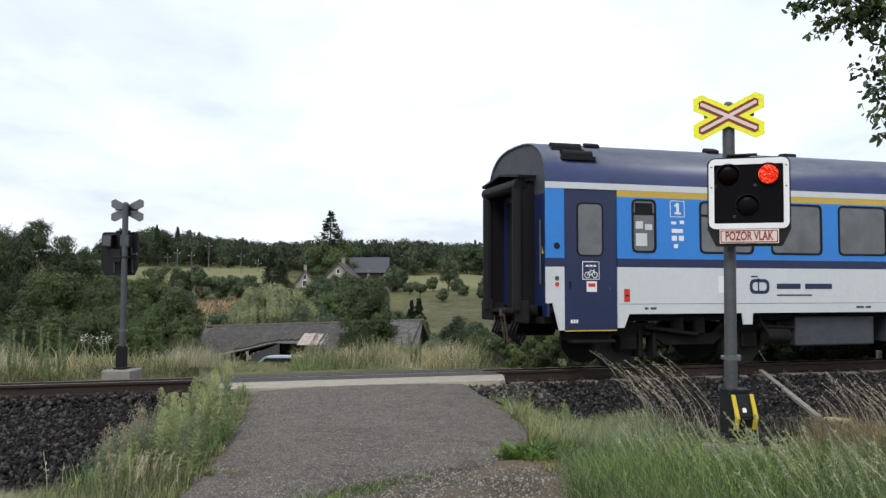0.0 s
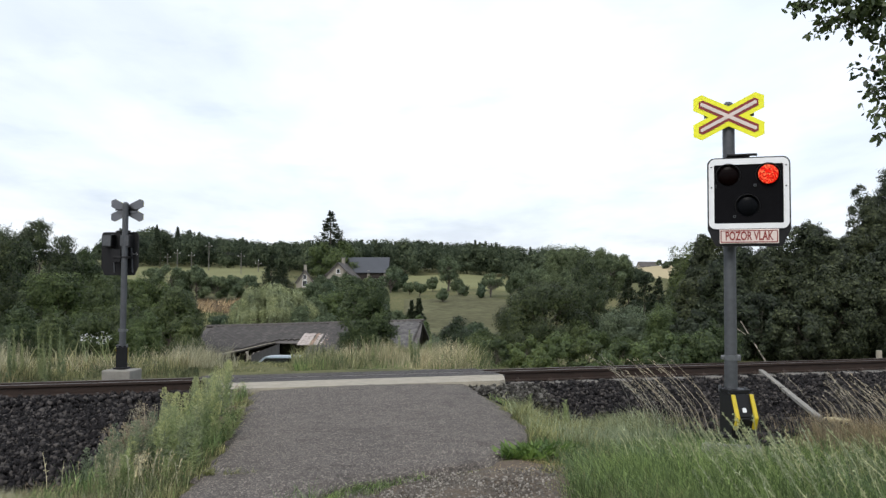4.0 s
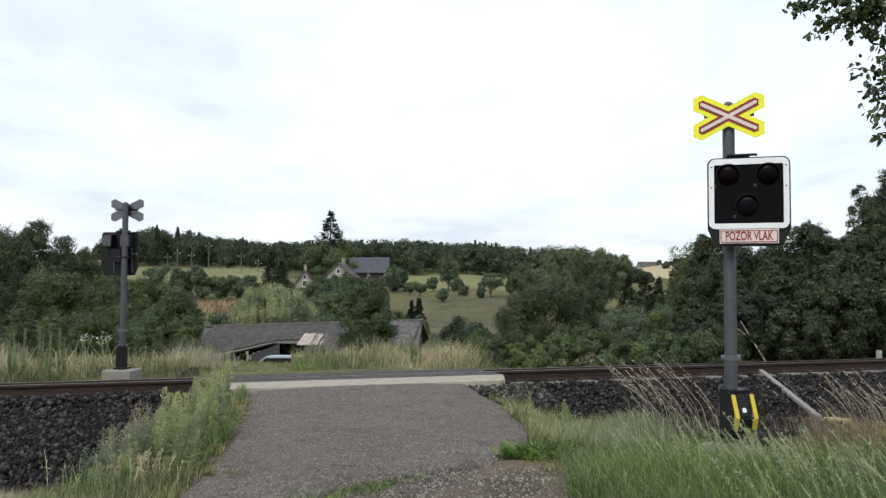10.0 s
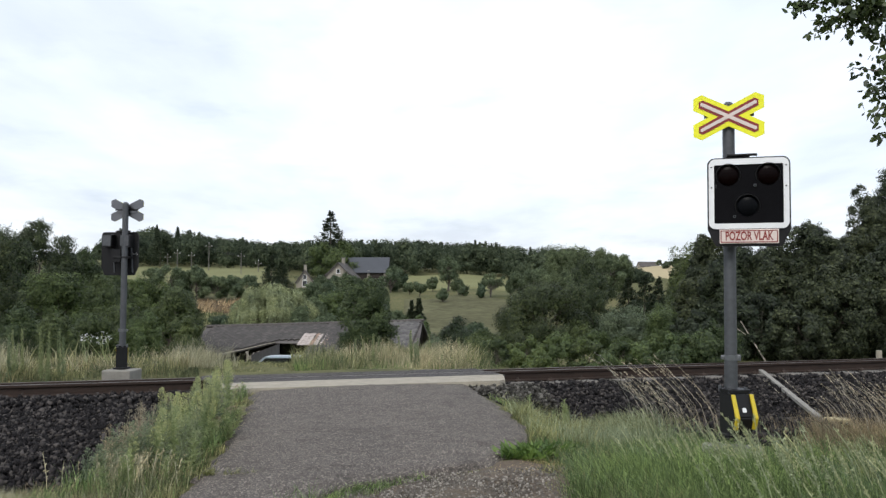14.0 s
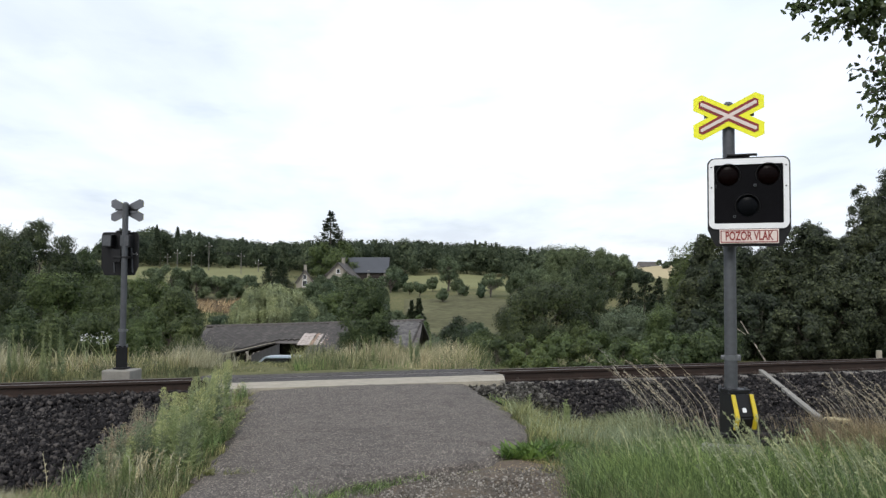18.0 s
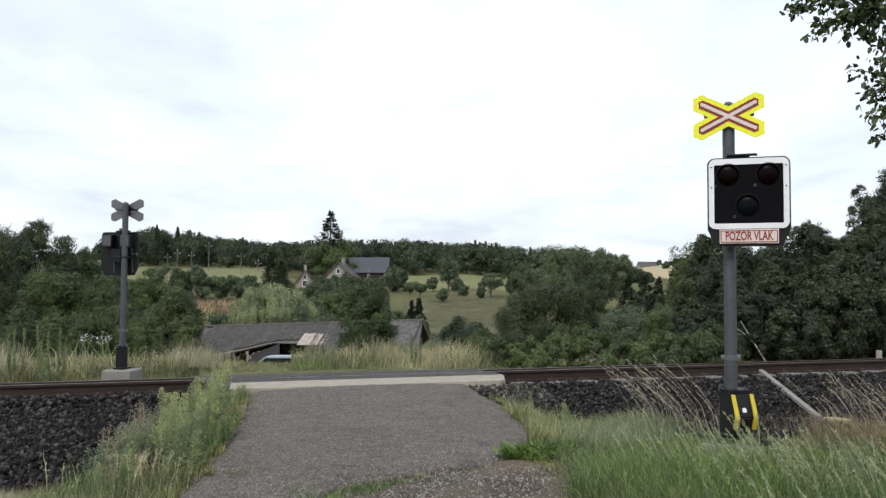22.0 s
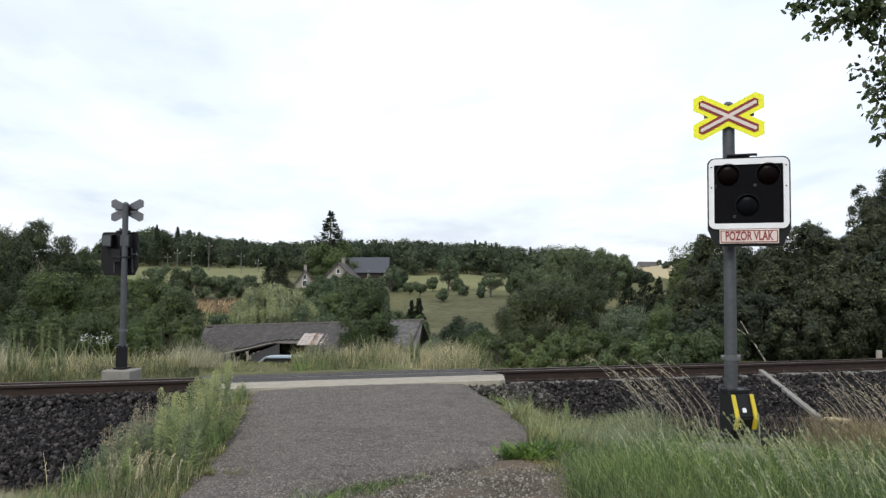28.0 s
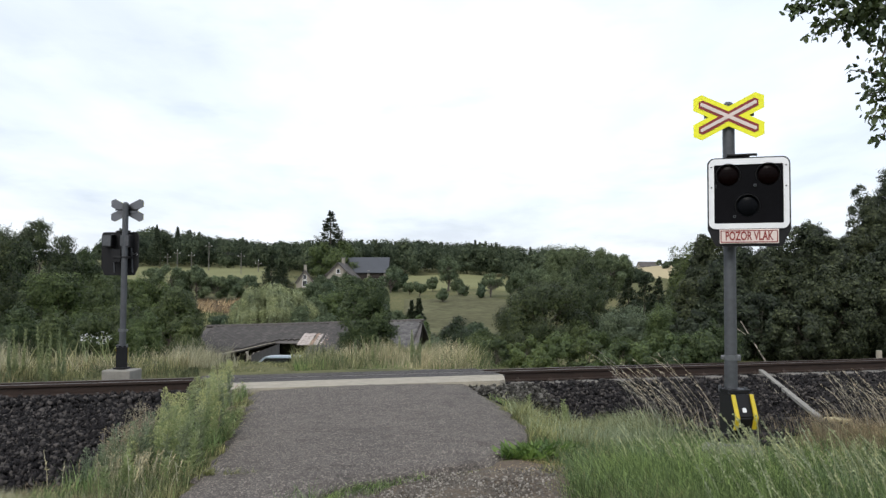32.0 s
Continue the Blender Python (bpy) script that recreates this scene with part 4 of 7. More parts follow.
        part("class_figure", prism([(2.525 + a, 2.835 + b) for a, b in fig], 1, y + s * 0.004, y - s * 0.002), WHITE_PAINT, t, "white figure one")
        for x0, z0, w, h in ((2.4, 2.56, 0.1, 0.05), (2.57, 2.57, 0.09, 0.06), (2.41, 2.41, 0.22, 0.07), (2.41, 2.27, 0.1, 0.09), (2.55, 2.27, 0.1, 0.09), (2.45, 2.14, 0.08, 0.07)):
            part("pictogram", box(x0, x0 + w, y + s * 0.003, y - s * 0.002, z0, z0 + h), WHITE_PAINT, t)
        part("logo", ring(rounded(4.0, 4.42, 1.33, 1.6, 0.1), rounded(4.06, 4.36, 1.39, 1.54, 0.06), 1, y + s * 0.003, y - s * 0.002), NAVY, t, "rounded navy emblem")
        part("logo_bar", box(4.17, 4.2, y + s * 0.003, y - s * 0.002, 1.37, 1.62), NAVY, t)
        part("logo_bar", box(4.03, 4.17, y + s * 0.003, y - s * 0.002, 1.63, 1.66), NAVY, t)
        for x0, x1 in ((4.58, 5.1), (5.2, 5.8)):
            part("company_bar", box(x0, x1, y + s * 0.003, y - s * 0.002, 1.42, 1.52), NAVY, t, "navy bar of lettering")
        part("company_bar", box(4.58, 5.35, y + s * 0.003, y - s * 0.002, 1.29, 1.32), DIRTY_GREY, t)
        part("notice", box(3.35, 3.52, y + s * 0.003, y - s * 0.002, 1.35, 1.65), WHITE_PAINT, t, "white notice")
        lamp = part("tail_indicator", box(1.46, 1.57, y + s * 0.008, y - s * 0.002, 1.2, 1.42, 0.01), RED_PAINT, t, "small red lever box")
        part("slot", box(1.48, 1.55, y + s * 0.011, y + s * 0.007, 1.29, 1.32), BLACK_PAINT, lamp)
        for x0, w in ((1.86, 0.07), (1.97, 0.12), (6.35, 0.17), (6.56, 0.13)):
            part("writing_bar", box(x0, x0 + w, y + s * 0.003, y - s * 0.002, 1.06, 1.1), DIRTY_GREY, t)
        for x0 in (0.34, LONG - 1.34):
            part("step", box(x0 + 0.15, x0 + 0.95, y + s * 0.0, y - s * 0.25, 0.5, 0.55, 0.01), UNDERFRAME, t, "folding step")
            part("step_riser", box(x0 + 0.02, x0 + 0.98, y - s * 0.2, y - s * 0.24, 0.55, 0.74), UNDERFRAME, t)
        for x0, x1, z0 in ((5.1, 6.9, 0.36), (7.2, 9.4, 0.4), (10.0, 12.5, 0.45), (13.5, 16.0, 0.4), (17.0, 20.5, 0.42)):
            part("equipment_box", box(x0, x1, s * 1.25, s * 0.7, z0, 0.9, 0.03), DIRTY_GREY, t, "dark grey equipment box")
        part("air_pipe", bar((4.3, s * 1.2, 0.74), (5.1, s * 1.2, 0.7), 0.03, sides=10), UNDERFRAME, t)
        part("air_tank", bar((4.45, s * 1.2, 0.55), (4.95, s * 1.2, 0.55), 0.14, sides=16), UNDERFRAME, t)
        part("hanger", bar((4.25, s * 1.25, 0.98), (4.5, s * 1.25, 0.6), 0.03, sides=8), UNDERFRAME, t)
    part("chassis", box(0.3, LONG - 0.3, -1.1, 1.1, 0.85, 1.02), UNDERFRAME, t)
    for x in (2.95, LONG - 2.95):
        bogie(t, x)
    # ends: gangway, buffers, coupling
    for x, s in ((0.05, -1), (LONG - 0.05, 1)):
        g = part("gangway", ring(rounded(-0.86, 0.86, 1.0, 3.32, 0.12), rounded(-0.66, 0.66, 1.08, 3.14, 0.1), 0, x, x + s * 0.24), RUBBER, t, "black rubber gangway bellows")
        for yy in (-0.76, 0.76):
            part("rubber_roll", bar((x + s * 0.29, yy, 1.05), (x + s * 0.29, yy, 3.2), 0.11, sides=14), RUBBER, g)
        part("rubber_roll", bar((x + s * 0.29, -0.86, 3.24), (x + s * 0.29, 0.86, 3.24), 0.11, sides=14), RUBBER, g)
        part("rain_hood", prism(((-0.95, 3.36), (0, 3.48), (0.95, 3.36), (0.95, 3.4), (0, 3.52), (-0.95, 3.4)), 0, x, x + s * 0.36), RUBBER, g)
        part("footplate", box(x, x + s * 0.32, -0.6, 0.6, 1.0, 1.05), UNDERFRAME, g)
        for yy in (-0.875, 0.875):
            bfr = part("buffer", bar((x - s * 0.15, yy, 1.03), (x + s * 0.24, yy, 1.03), 0.11, sides=16), UNDERFRAME, t, "dark buffer with a rectangular head")
            part("buffer_head", box(x + s * 0.24, x + s * 0.3, yy - 0.3, yy + 0.3, 0.83, 1.22, 0.03), UNDERFRAME, bfr)
        part("headstock", box(x - s * 0.2, x + s * 0.02, -1.2, 1.2, 0.82, 1.14, 0.02), UNDERFRAME, t)
        hook = part("coupling", box(x, x + s * 0.35, -0.06, 0.06, 0.92, 1.06, 0.02), IRON, t, "rusty screw coupling")
        part("link", bar((x + s * 0.3, -0.08, 0.98), (x + s * 0.22, -0.08, 0.45), 0.025, sides=8), IRON, hook)
        part("link", bar((x + s * 0.3, 0.08, 0.98), (x + s * 0.22, 0.08, 0.45), 0.025, sides=8), IRON, hook)
        for k, yy in enumerate((-0.55, -0.4, -0.25, 0.3, 0.45, 0.6)):
            hose = tube([(x + s * 0.02, yy, 0.88), (x + s * 0.2, yy, 0.82), (x + s * 0.26, yy + 0.04, 0.62), (x + s * 0.14, yy + 0.1, 0.42 + 0.03 * k), (x + s * 0.02, yy + 0.14, 0.6)], [0.025] * 5, 8)
            part("hose", tubes_mesh("hose", [hose]), RUBBER, t, "hanging black hose")
        for yy in (-1.2, 1.2):
            part("end_handrail", bar((x + s * 0.06, yy, 1.5), (x + s * 0.06, yy, 2.6), 0.018, sides=8), GALVANIZED, t)
        part("warning_sign", prism(((-1.26, 2.02), (-1.12, 2.02), (-1.19, 2.14)), 0, x + s * 0.022, x + s * 0.03), FIRST_YELLOW, t, "small yellow warning triangle")
    return t


COACH_START = (5.83, TRACK_Y, 0.0)
coach = passenger_coach(pose(*COACH_START))


# ---- trees and bushes ----
LEAF_DARK = foliage("dark_green_leaves", (0.013, 0.023, 0.012), (0.078, 0.102, 0.047))
LEAF_MID = foliage("green_leaves", (0.025, 0.042, 0.018), (0.11, 0.142, 0.057))
LEAF_LIGHT = foliage("light_green_leaves", (0.04, 0.063, 0.024), (0.135, 0.175, 0.064))
LEAF_SILVER = foliage("silver_green_leaves", (0.068, 0.088, 0.054), (0.17, 0.2, 0.122))
VERGE_WEED = foliage("grey_green_weeds", (0.13, 0.17, 0.095), (0.34, 0.39, 0.22), 0.6, 0.3)
WILLOW = foliage("willow_leaves", (0.12, 0.152, 0.09), (0.33, 0.375, 0.235))
NEEDLES = foliage("dark_needles", (0.018, 0.028, 0.019), (0.055, 0.075, 0.045), 0.6, 0.1)
# woods and far trees: distance haze put into the leaf colours, paler, bluer
FOREST = foliage("distant_woods", (0.033, 0.048, 0.037), (0.09, 0.116, 0.08), 0.85, 0.12, 0.1, 0.03)
LEAF_FAR = foliage("haze_painted_leaves", (0.05, 0.072, 0.045), (0.155, 0.195, 0.12), 0.7, 0.2, 0.15, 0.5)
HEDGE = foliage("hedgerow_leaves", (0.009, 0.015, 0.009), (0.082, 0.1, 0.054))
BARK = surface("bark", (0.1, 0.085, 0.07), 0.95, 0, 18, 3, 0.4, 0.9, 0.02, None, (1, 1, 0.2))
POLE_WOOD = surface("grey_pole_wood", (0.15, 0.14, 0.125), 0.9, 0, 18, 3, 0.3, 0.5, 0.01)
DRY_WOOD = surface("dry_grey_wood", (0.3, 0.27, 0.23), 0.9, 0, 18, 3, 0.3, 0.5, 0.01)


def leafy_lobes(r, centres, radii, outdirs, n, leaf, rough=0.1):
    """Leaves laid like shingles over rounded lobes, facing outwards: places, directions, facings."""
    k = r.choice(len(centres), n, p=radii ** 2 / np.sum(radii ** 2))
    v = unit(r.normal(size=(n, 3)) + outdirs[k] * 0.9 + (0, 0, 0.25))
    dimple = 1 + 0.14 * np.sin(v[:, 0] * 9 + k) + 0.14 * np.sin(v[:, 2] * 11 + 2 * k)
    depth = 1 + r.normal(size=n) * rough - (r.uniform(0, 1, n) ** 3) * 0.4
    pos = centres[k] + v * (radii[k] * dimple * depth)[:, None]
    tangent = unit(np.cross(v, r.normal(size=(n, 3))))
    return pos, tangent + v * 0.25 - (0, 0, 0.3), v + (0, 0, 0.15)


def broadleaf(x, y, top, radius, seed, leaf=0.09, count=6000, material=None, label="dark green broadleaf tree beyond the railway", name="tree", category="tree", group="", bare=0.25, lift=0.0, lobes=36, size=0.36):
    """A tree or bush: trunk, limbs to the lobes of its crown, and small leaves over them."""
    r = np.random.default_rng(seed)
    z0 = land_at(x, y) - 0.1
    tall = max(top - z0, 0.8)
    slim = min(2.4, max(1.0, 0.55 * tall / radius))
    leaf, count, lobes = leaf * 0.66, int(count * 1.7 * slim ** 0.4), int(lobes * slim)
    t = thing(name, pose(x, y, z0), label, category, group)
    core = tall * (0.54 + lift * 0.3)
    half, low = tall - core, core * (1 - bare)
    dirs = unit(r.normal(size=(lobes, 3)) + (0, 0, 0.12))
    uneven = 1 + 0.16 * np.sin(dirs[:, 0] * 4 + seed) + 0.12 * np.sin(dirs[:, 1] * 6 + 2 * seed) + r.normal(size=lobes) * 0.07
    lr = size * min(radius, 0.8 * half) * r.uniform(0.6, 1.25, lobes)
    room = np.where(dirs[:, 2:] > 0, (radius, radius, half), (radius, radius, low))
    cl = dirs * uneven[:, None] * np.maximum(room - lr[:, None], 0.2 * room) + (0, 0, core)
    cl[:, 2] = np.maximum(cl[:, 2], np.minimum(lr * 0.5, 0.3))
    pos, dr, face = leafy_lobes(r, cl, lr, dirs, count, leaf)
    # shoots that stand out of the crown
    hi_cl = r.permutation(lobes)[: lobes // 2]
    run = 22
    aim = unit(dirs[hi_cl] * 0.7 + (0, 0, 0.6) + r.normal(size=(len(hi_cl), 3)) * 0.3)
    along = r.uniform(0.7, 1.35, (len(hi_cl), run, 1)) * lr[hi_cl][:, None, None]
    tips = (cl[hi_cl][:, None] + aim[:, None] * along + r.normal(size=(len(hi_cl), run, 3)) * leaf * 0.6).reshape(-1, 3)
    # larger inner leaves, added unseen to close the crown and block light
    inner, idr, iface = leafy_lobes(r, (cl - (0, 0, core)) * 0.84 + (0, 0, core), lr * 0.72, dirs, lobes * 90, leaf, 0.05)
    length = np.concatenate([leaf * r.uniform(0.65, 1.45, count), leaf * r.uniform(0.6, 1.2, len(tips)), np.median(lr) * r.uniform(0.16, 0.34, len(inner))])
    dr = np.concatenate([dr, r.normal(size=tips.shape) + (0, 0, 0.2), idr])
    face = np.concatenate([face, r.normal(size=tips.shape) + (0, 0, 0.6), iface])
    pos = np.concatenate([pos, tips, inner])
    pos[:, 2] = np.maximum(pos[:, 2], 0.06)
    part("crown", leaf_mesh("crown", pos, dr, length, length * r.uniform(0.65, 0.95, len(pos)), r, 0.2, face, small=True), material or LEAF_DARK, t)
    tr = 0.035 * tall if bare > 0.1 else 0.02 * tall
    limbs = []
    part("trunk", tubes_mesh("trunk", [tube(bent((0, 0, -0.3), (0.05 * radius, 0, core * 1.2), r, 0.04, 6), np.linspace(tr, tr * 0.3, 6), 8)]), BARK, t)
    for c in cl[: min(26, lobes)]:
        h = r.uniform(0.25, 0.9) * min(c[2], core)
        limbs.append(tube(bent((0, 0, h), c, r, 0.08, 5), np.linspace(tr * 0.4, tr * 0.06, 5), 5))
    part("limb", tubes_mesh("limb", limbs), BARK, t)
    return t


def conifer(x, y, top, radius, seed, label="dark green conifer on the valley side", count=2600, leaf=0.35):
    """A spruce: whorls of drooping flat sprays round a straight trunk."""
    r = np.random.default_rng(seed)
    z0 = land_at(x, y) - 0.1
    tall = top - z0
    t = thing("conifer", pose(x, y, z0), label, "tree", "conifers")
    part("trunk", tubes_mesh("trunk", [tube([(0, 0, -0.2), (0, 0, tall * 0.5), (0, 0, tall * 0.98)], [0.025 * tall, 0.015 * tall, 0.01], 7)]), BARK, t)
    levels, fans = 24, 10
    pos, dr = [], []
    for k in range(levels):
        u = (k + 0.5) / levels
        reach = radius * (1 - u) ** 1.05 + 0.03 * radius
        for j in range(fans):
            a = r.uniform(0, 6.283)
            h = tall * (0.1 + 0.9 * u) + r.normal() * 0.012 * tall
            ext = reach * r.uniform(0.6, 1.25)
            m = max(int(count / levels / fans * (1.5 - u)), 5)
            s = r.uniform(0.08, 1, m) ** 0.7
            w = r.normal(size=m) * 0.2 * ext * (1.1 - s)
            p = np.stack([np.cos(a) * ext * s - np.sin(a) * w, np.sin(a) * ext * s + np.cos(a) * w, h - 0.3 * ext * s + 0.16 * ext * s ** 3 - np.abs(r.normal(size=m)) * 0.1 * ext], 1)
            pos.append(p)
            dr.append(np.tile((np.cos(a), np.sin(a), -0.25), (m, 1)) + r.normal(size=(m, 3)) * 0.45)
    pos, dr = np.concatenate(pos), np.concatenate(dr)
    ln = leaf * r.uniform(0.6, 1.3, len(pos)) * min(1.0, radius / 1.5)
    part("crown", leaf_mesh("crown", pos, dr, ln, ln * 0.45, r, 0.25, np.tile((0, 0, 1.0), (len(pos), 1))), NEEDLES, t)
    return t


THICKET = (
    (15.1, 22.6, 2.1, 0.78),
    (15.3, 21.5, 2.5, 0.98),
    (15.9, 20.2, 2.7, 0.94),
    (16.8, 20.0, 3.1, 0.79),
    (19.4, 20.7, 4.1, 0.70),
    (21.5, 21.5, 5.1, 1.13),
    (22.7, 21.2, 5.3, 1.42),
    (15.9, 18.2, 2.0, 0.87),
    (17.3, 17.8, 2.5, 1.01),
    (14.3, 19.2, 1.3, 0.89),
    (13.2, 20.1, 0.8, 0.72),
    (14.8, 18.0, 1.0, 0.78),
    (18.1, 20.1, 3.1, 0.66),
    (19.9, 20.4, 3.8, 0.80),
    (15.5, 23.5, 2.7, 0.50),
    (15.9, 23.4, 2.9, 0.60),
    (15.8, 21.3, 2.4, 0.82),
    (17.0, 19.4, 2.7, 0.77),
)
LOWBUSH = (
    (7.3, 19.8, 0.1, 0.41),
    (7.8, 19.1, 0.2, 0.48),
    (8.3, 18.5, 0.3, 0.50),
    (8.8, 17.8, 0.2, 0.49),
    (9.3, 17.3, 0.3, 0.50),
    (9.9, 16.9, 0.4, 0.50),
    (10.4, 16.6, 0.5, 0.49),
    (11.0, 16.2, 0.7, 0.49),
    (7.1, 20.9, -0.1, 0.35),
    (7.4, 17.3, 0.1, 0.37),
    (8.5, 16.5, 0.1, 0.38),
    (9.7, 16.0, 0.2, 0.40),
)
MIDRIGHT = (
    (15.2, 35.1, 2.0, 1.86),
    (16.1, 33.9, 0.0, 0.90),
    (22.7, 41.3, 0.6, 1.75),
    (11.9, 25.8, -0.0, 1.10),
    (13.4, 25.3, -0.0, 1.14),
    (16.1, 26.5, 0.8, 0.74),
    (18.4, 30.0, 0.9, 0.89),
    (14.7, 39.6, -0.6, 0.94),
    (14.7, 45.9, -0.4, 1.13),
    (14.6, 41.7, -0.7, 0.75),
    (9.6, 32.7, -0.5, 0.67),
    (38.5, 77.2, 3.7, 2.01),
    (50.2, 108.0, 7.4, 3.56),
    (49.8, 120.8, 4.7, 3.07),
    (33.2, 52.7, 1.9, 1.18),
    (70.9, 135.1, 8.8, 4.53),
    (22.6, 34.9, 3.5, 1.21),
    (14.5, 23.9, 0.8, 0.64),
)
CONIFERS = (
    (49.4, 89.6, 2.9, 1.84),
    (50.2, 87.3, 3.1, 1.80),
    (52.8, 88.6, 2.8, 1.57),
    (57.0, 92.5, 3.7, 1.24),
    (16.3, 170.4, 8.1, 2.64),
    (17.4, 161.8, 6.8, 2.73),
    (25.4, 97.0, 0.2, 0.52),
    (26.2, 96.7, 0.4, 0.59),
    (32.0, 195.4, 19.5, 4.65),
)
LEFT = (
    (-8.8, 48.5, 4.7, 1.67),
    (-8.6, 54.6, 5.6, 1.44),
    (-7.8, 39.9, 3.5, 1.42),
    (-7.5, 60.7, 4.2, 1.47),
    (-6.0, 62.3, 3.7, 1.52),
    (-3.9, 49.2, 2.0, 1.45),
    (-5.8, 43.5, 2.3, 1.57),
    (-2.6, 40.5, 0.8, 1.15),
    (-0.5, 44.1, 1.3, 1.32),
    (-2.4, 155.2, 5.9, 4.27),
    (2.1, 153.9, 5.0, 3.30),
    (5.5, 150.9, 4.0, 2.87),
    (9.1, 149.8, 3.9, 2.49),
    (-3.2, 33.4, 0.5, 0.77),
    (-1.4, 32.9, 0.5, 0.81),
    (0.2, 34.5, 0.2, 0.65),
    (-5.4, 32.0, 0.8, 1.05),
    (-3.9, 30.5, 0.6, 0.73),
    (-2.6, 63.5, 2.3, 1.73),
    (-0.2, 60.7, 1.6, 1.29),
    (-7.5, 69.0, 3.7, 1.68),
    (-4.9, 63.9, 2.9, 1.42),
)
MIDDLE = (
    (9.1, 44.3, 1.9, 1.42),
    (32.1, 190.5, 12.6, 5.29),
    (28.1, 140.0, 1.9, 2.42),
    (26.3, 143.6, 3.9, 2.85),
    (40.0, 165.4, 6.2, 2.23),
    (10.8, 80.5, -0.3, 1.57),
    (16.1, 68.4, -0.1, 1.19),
    (11.8, 75.0, -0.7, 1.08),
    (17.4, 104.6, 1.2, 2.34),
    (14.2, 98.2, 0.3, 1.67),
    (17.8, 94.0, 0.7, 1.62),
    (21.1, 77.4, -1.1, 0.94),
    (17.9, 73.1, -0.5, 1.08),
    (18.5, 59.4, -1.2, 0.98),
    (20.7, 60.8, -1.0, 1.01),
    (23.7, 107.9, 0.9, 1.59),
    (16.8, 118.3, 2.0, 2.32),
    (19.6, 121.6, 2.3, 2.08),
    (22.6, 127.0, 2.5, 2.01),
    (16.1, 125.8, 1.5, 1.80),
    (25.9, 117.6, 2.0, 1.42),
    (29.3, 174.5, 4.1, 1.84),
    (31.4, 168.8, 3.6, 2.00),
    (34.8, 169.9, 3.2, 1.58),
    (27.2, 178.3, 4.4, 1.40),
    (4.6, 106.0, -1.5, 1.70),
    (6.0, 99.0, -2.1, 1.30),
)
ORCHARD = (
    (38.0, 160.9, 5.0, 2.38),
    (35.8, 166.8, 4.2, 1.56),
    (39.9, 146.8, 3.0, 1.20),
    (46.5, 161.5, 4.0, 1.10),
    (40.3, 134.2, 1.4, 0.92),
    (50.0, 162.4, 7.8, 2.23),
    (47.6, 148.7, 3.4, 1.13),
    (46.7, 142.8, 2.0, 0.79),
    (51.1, 141.3, 4.3, 2.36),
    (48.2, 138.1, 2.1, 0.67),
    (54.5, 140.4, 2.7, 0.79),
    (39.7, 153.2, 2.8, 1.35),
)

for k, (x, y, top, rad) in enumerate(THICKET):
    broadleaf(x, y, top, rad * 1.05, 100 + k, 0.078, 17000, HEDGE, "dense dark green hedgerow bush behind the railway track", "bush", "bush", "hedgerow bushes", 0.06, 0.0, 60, 0.27)
for k, (x, y, top, rad) in enumerate(LOWBUSH):
    broadleaf(x, y, top, rad * 1.1, 150 + k, 0.06, 6500, (LEAF_MID, LEAF_LIGHT, LEAF_LIGHT, LEAF_MID)[k % 4], "low green scrub bush just behind the rails", "bush", "bush", "trackside scrub", 0.02, 0.0, 26, 0.36)
LOOKS = (LEAF_DARK, LEAF_MID, LEAF_SILVER, LEAF_LIGHT, LEAF_LIGHT, LEAF_LIGHT, LEAF_MID, LEAF_MID, LEAF_DARK, LEAF_MID, LEAF_SILVER, LEAF_DARK, LEAF_FAR, LEAF_FAR, LEAF_FAR, LEAF_FAR, LEAF_MID, LEAF_LIGHT)
TALK = ("large dark green round tree in the valley", "green bush in the valley", "silvery green round willow bush", "light green young bush behind the track", "light green young bush behind the track", "yellow-green bush behind the track")
VALLEY_BUSHES = (1, 3, 4, 5, 6, 7, 8, 9, 10, 17)
for k, (x, y, top, rad) in enumerate(MIDRIGHT):
    broadleaf(x, y, top, rad * 1.05, 200 + k, 0.0021 * (y + 6), 30000 if k == 0 else 12000, LOOKS[k], TALK[k] if k < len(TALK) else "green tree on the valley side", "bush" if k in VALLEY_BUSHES else "tree", "bush" if k in VALLEY_BUSHES else "tree", "valley trees", 0.1)
for k, (x, y, top, rad) in enumerate(LEFT):
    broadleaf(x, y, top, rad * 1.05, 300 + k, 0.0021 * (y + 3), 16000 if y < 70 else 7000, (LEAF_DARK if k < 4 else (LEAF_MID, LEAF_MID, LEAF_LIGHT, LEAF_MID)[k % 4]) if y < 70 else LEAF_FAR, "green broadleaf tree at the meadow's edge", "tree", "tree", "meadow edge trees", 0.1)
for k, (x, y, top, rad) in enumerate(MIDDLE):
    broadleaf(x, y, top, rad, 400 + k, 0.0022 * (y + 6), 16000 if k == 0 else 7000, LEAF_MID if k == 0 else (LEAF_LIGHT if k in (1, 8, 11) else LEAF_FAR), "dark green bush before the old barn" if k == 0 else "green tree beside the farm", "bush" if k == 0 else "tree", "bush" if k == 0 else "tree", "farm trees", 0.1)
for k, (x, y, top, rad) in enumerate(ORCHARD):
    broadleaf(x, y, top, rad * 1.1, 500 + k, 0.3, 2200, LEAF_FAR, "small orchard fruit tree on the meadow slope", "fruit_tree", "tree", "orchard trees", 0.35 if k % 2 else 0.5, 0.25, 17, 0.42)
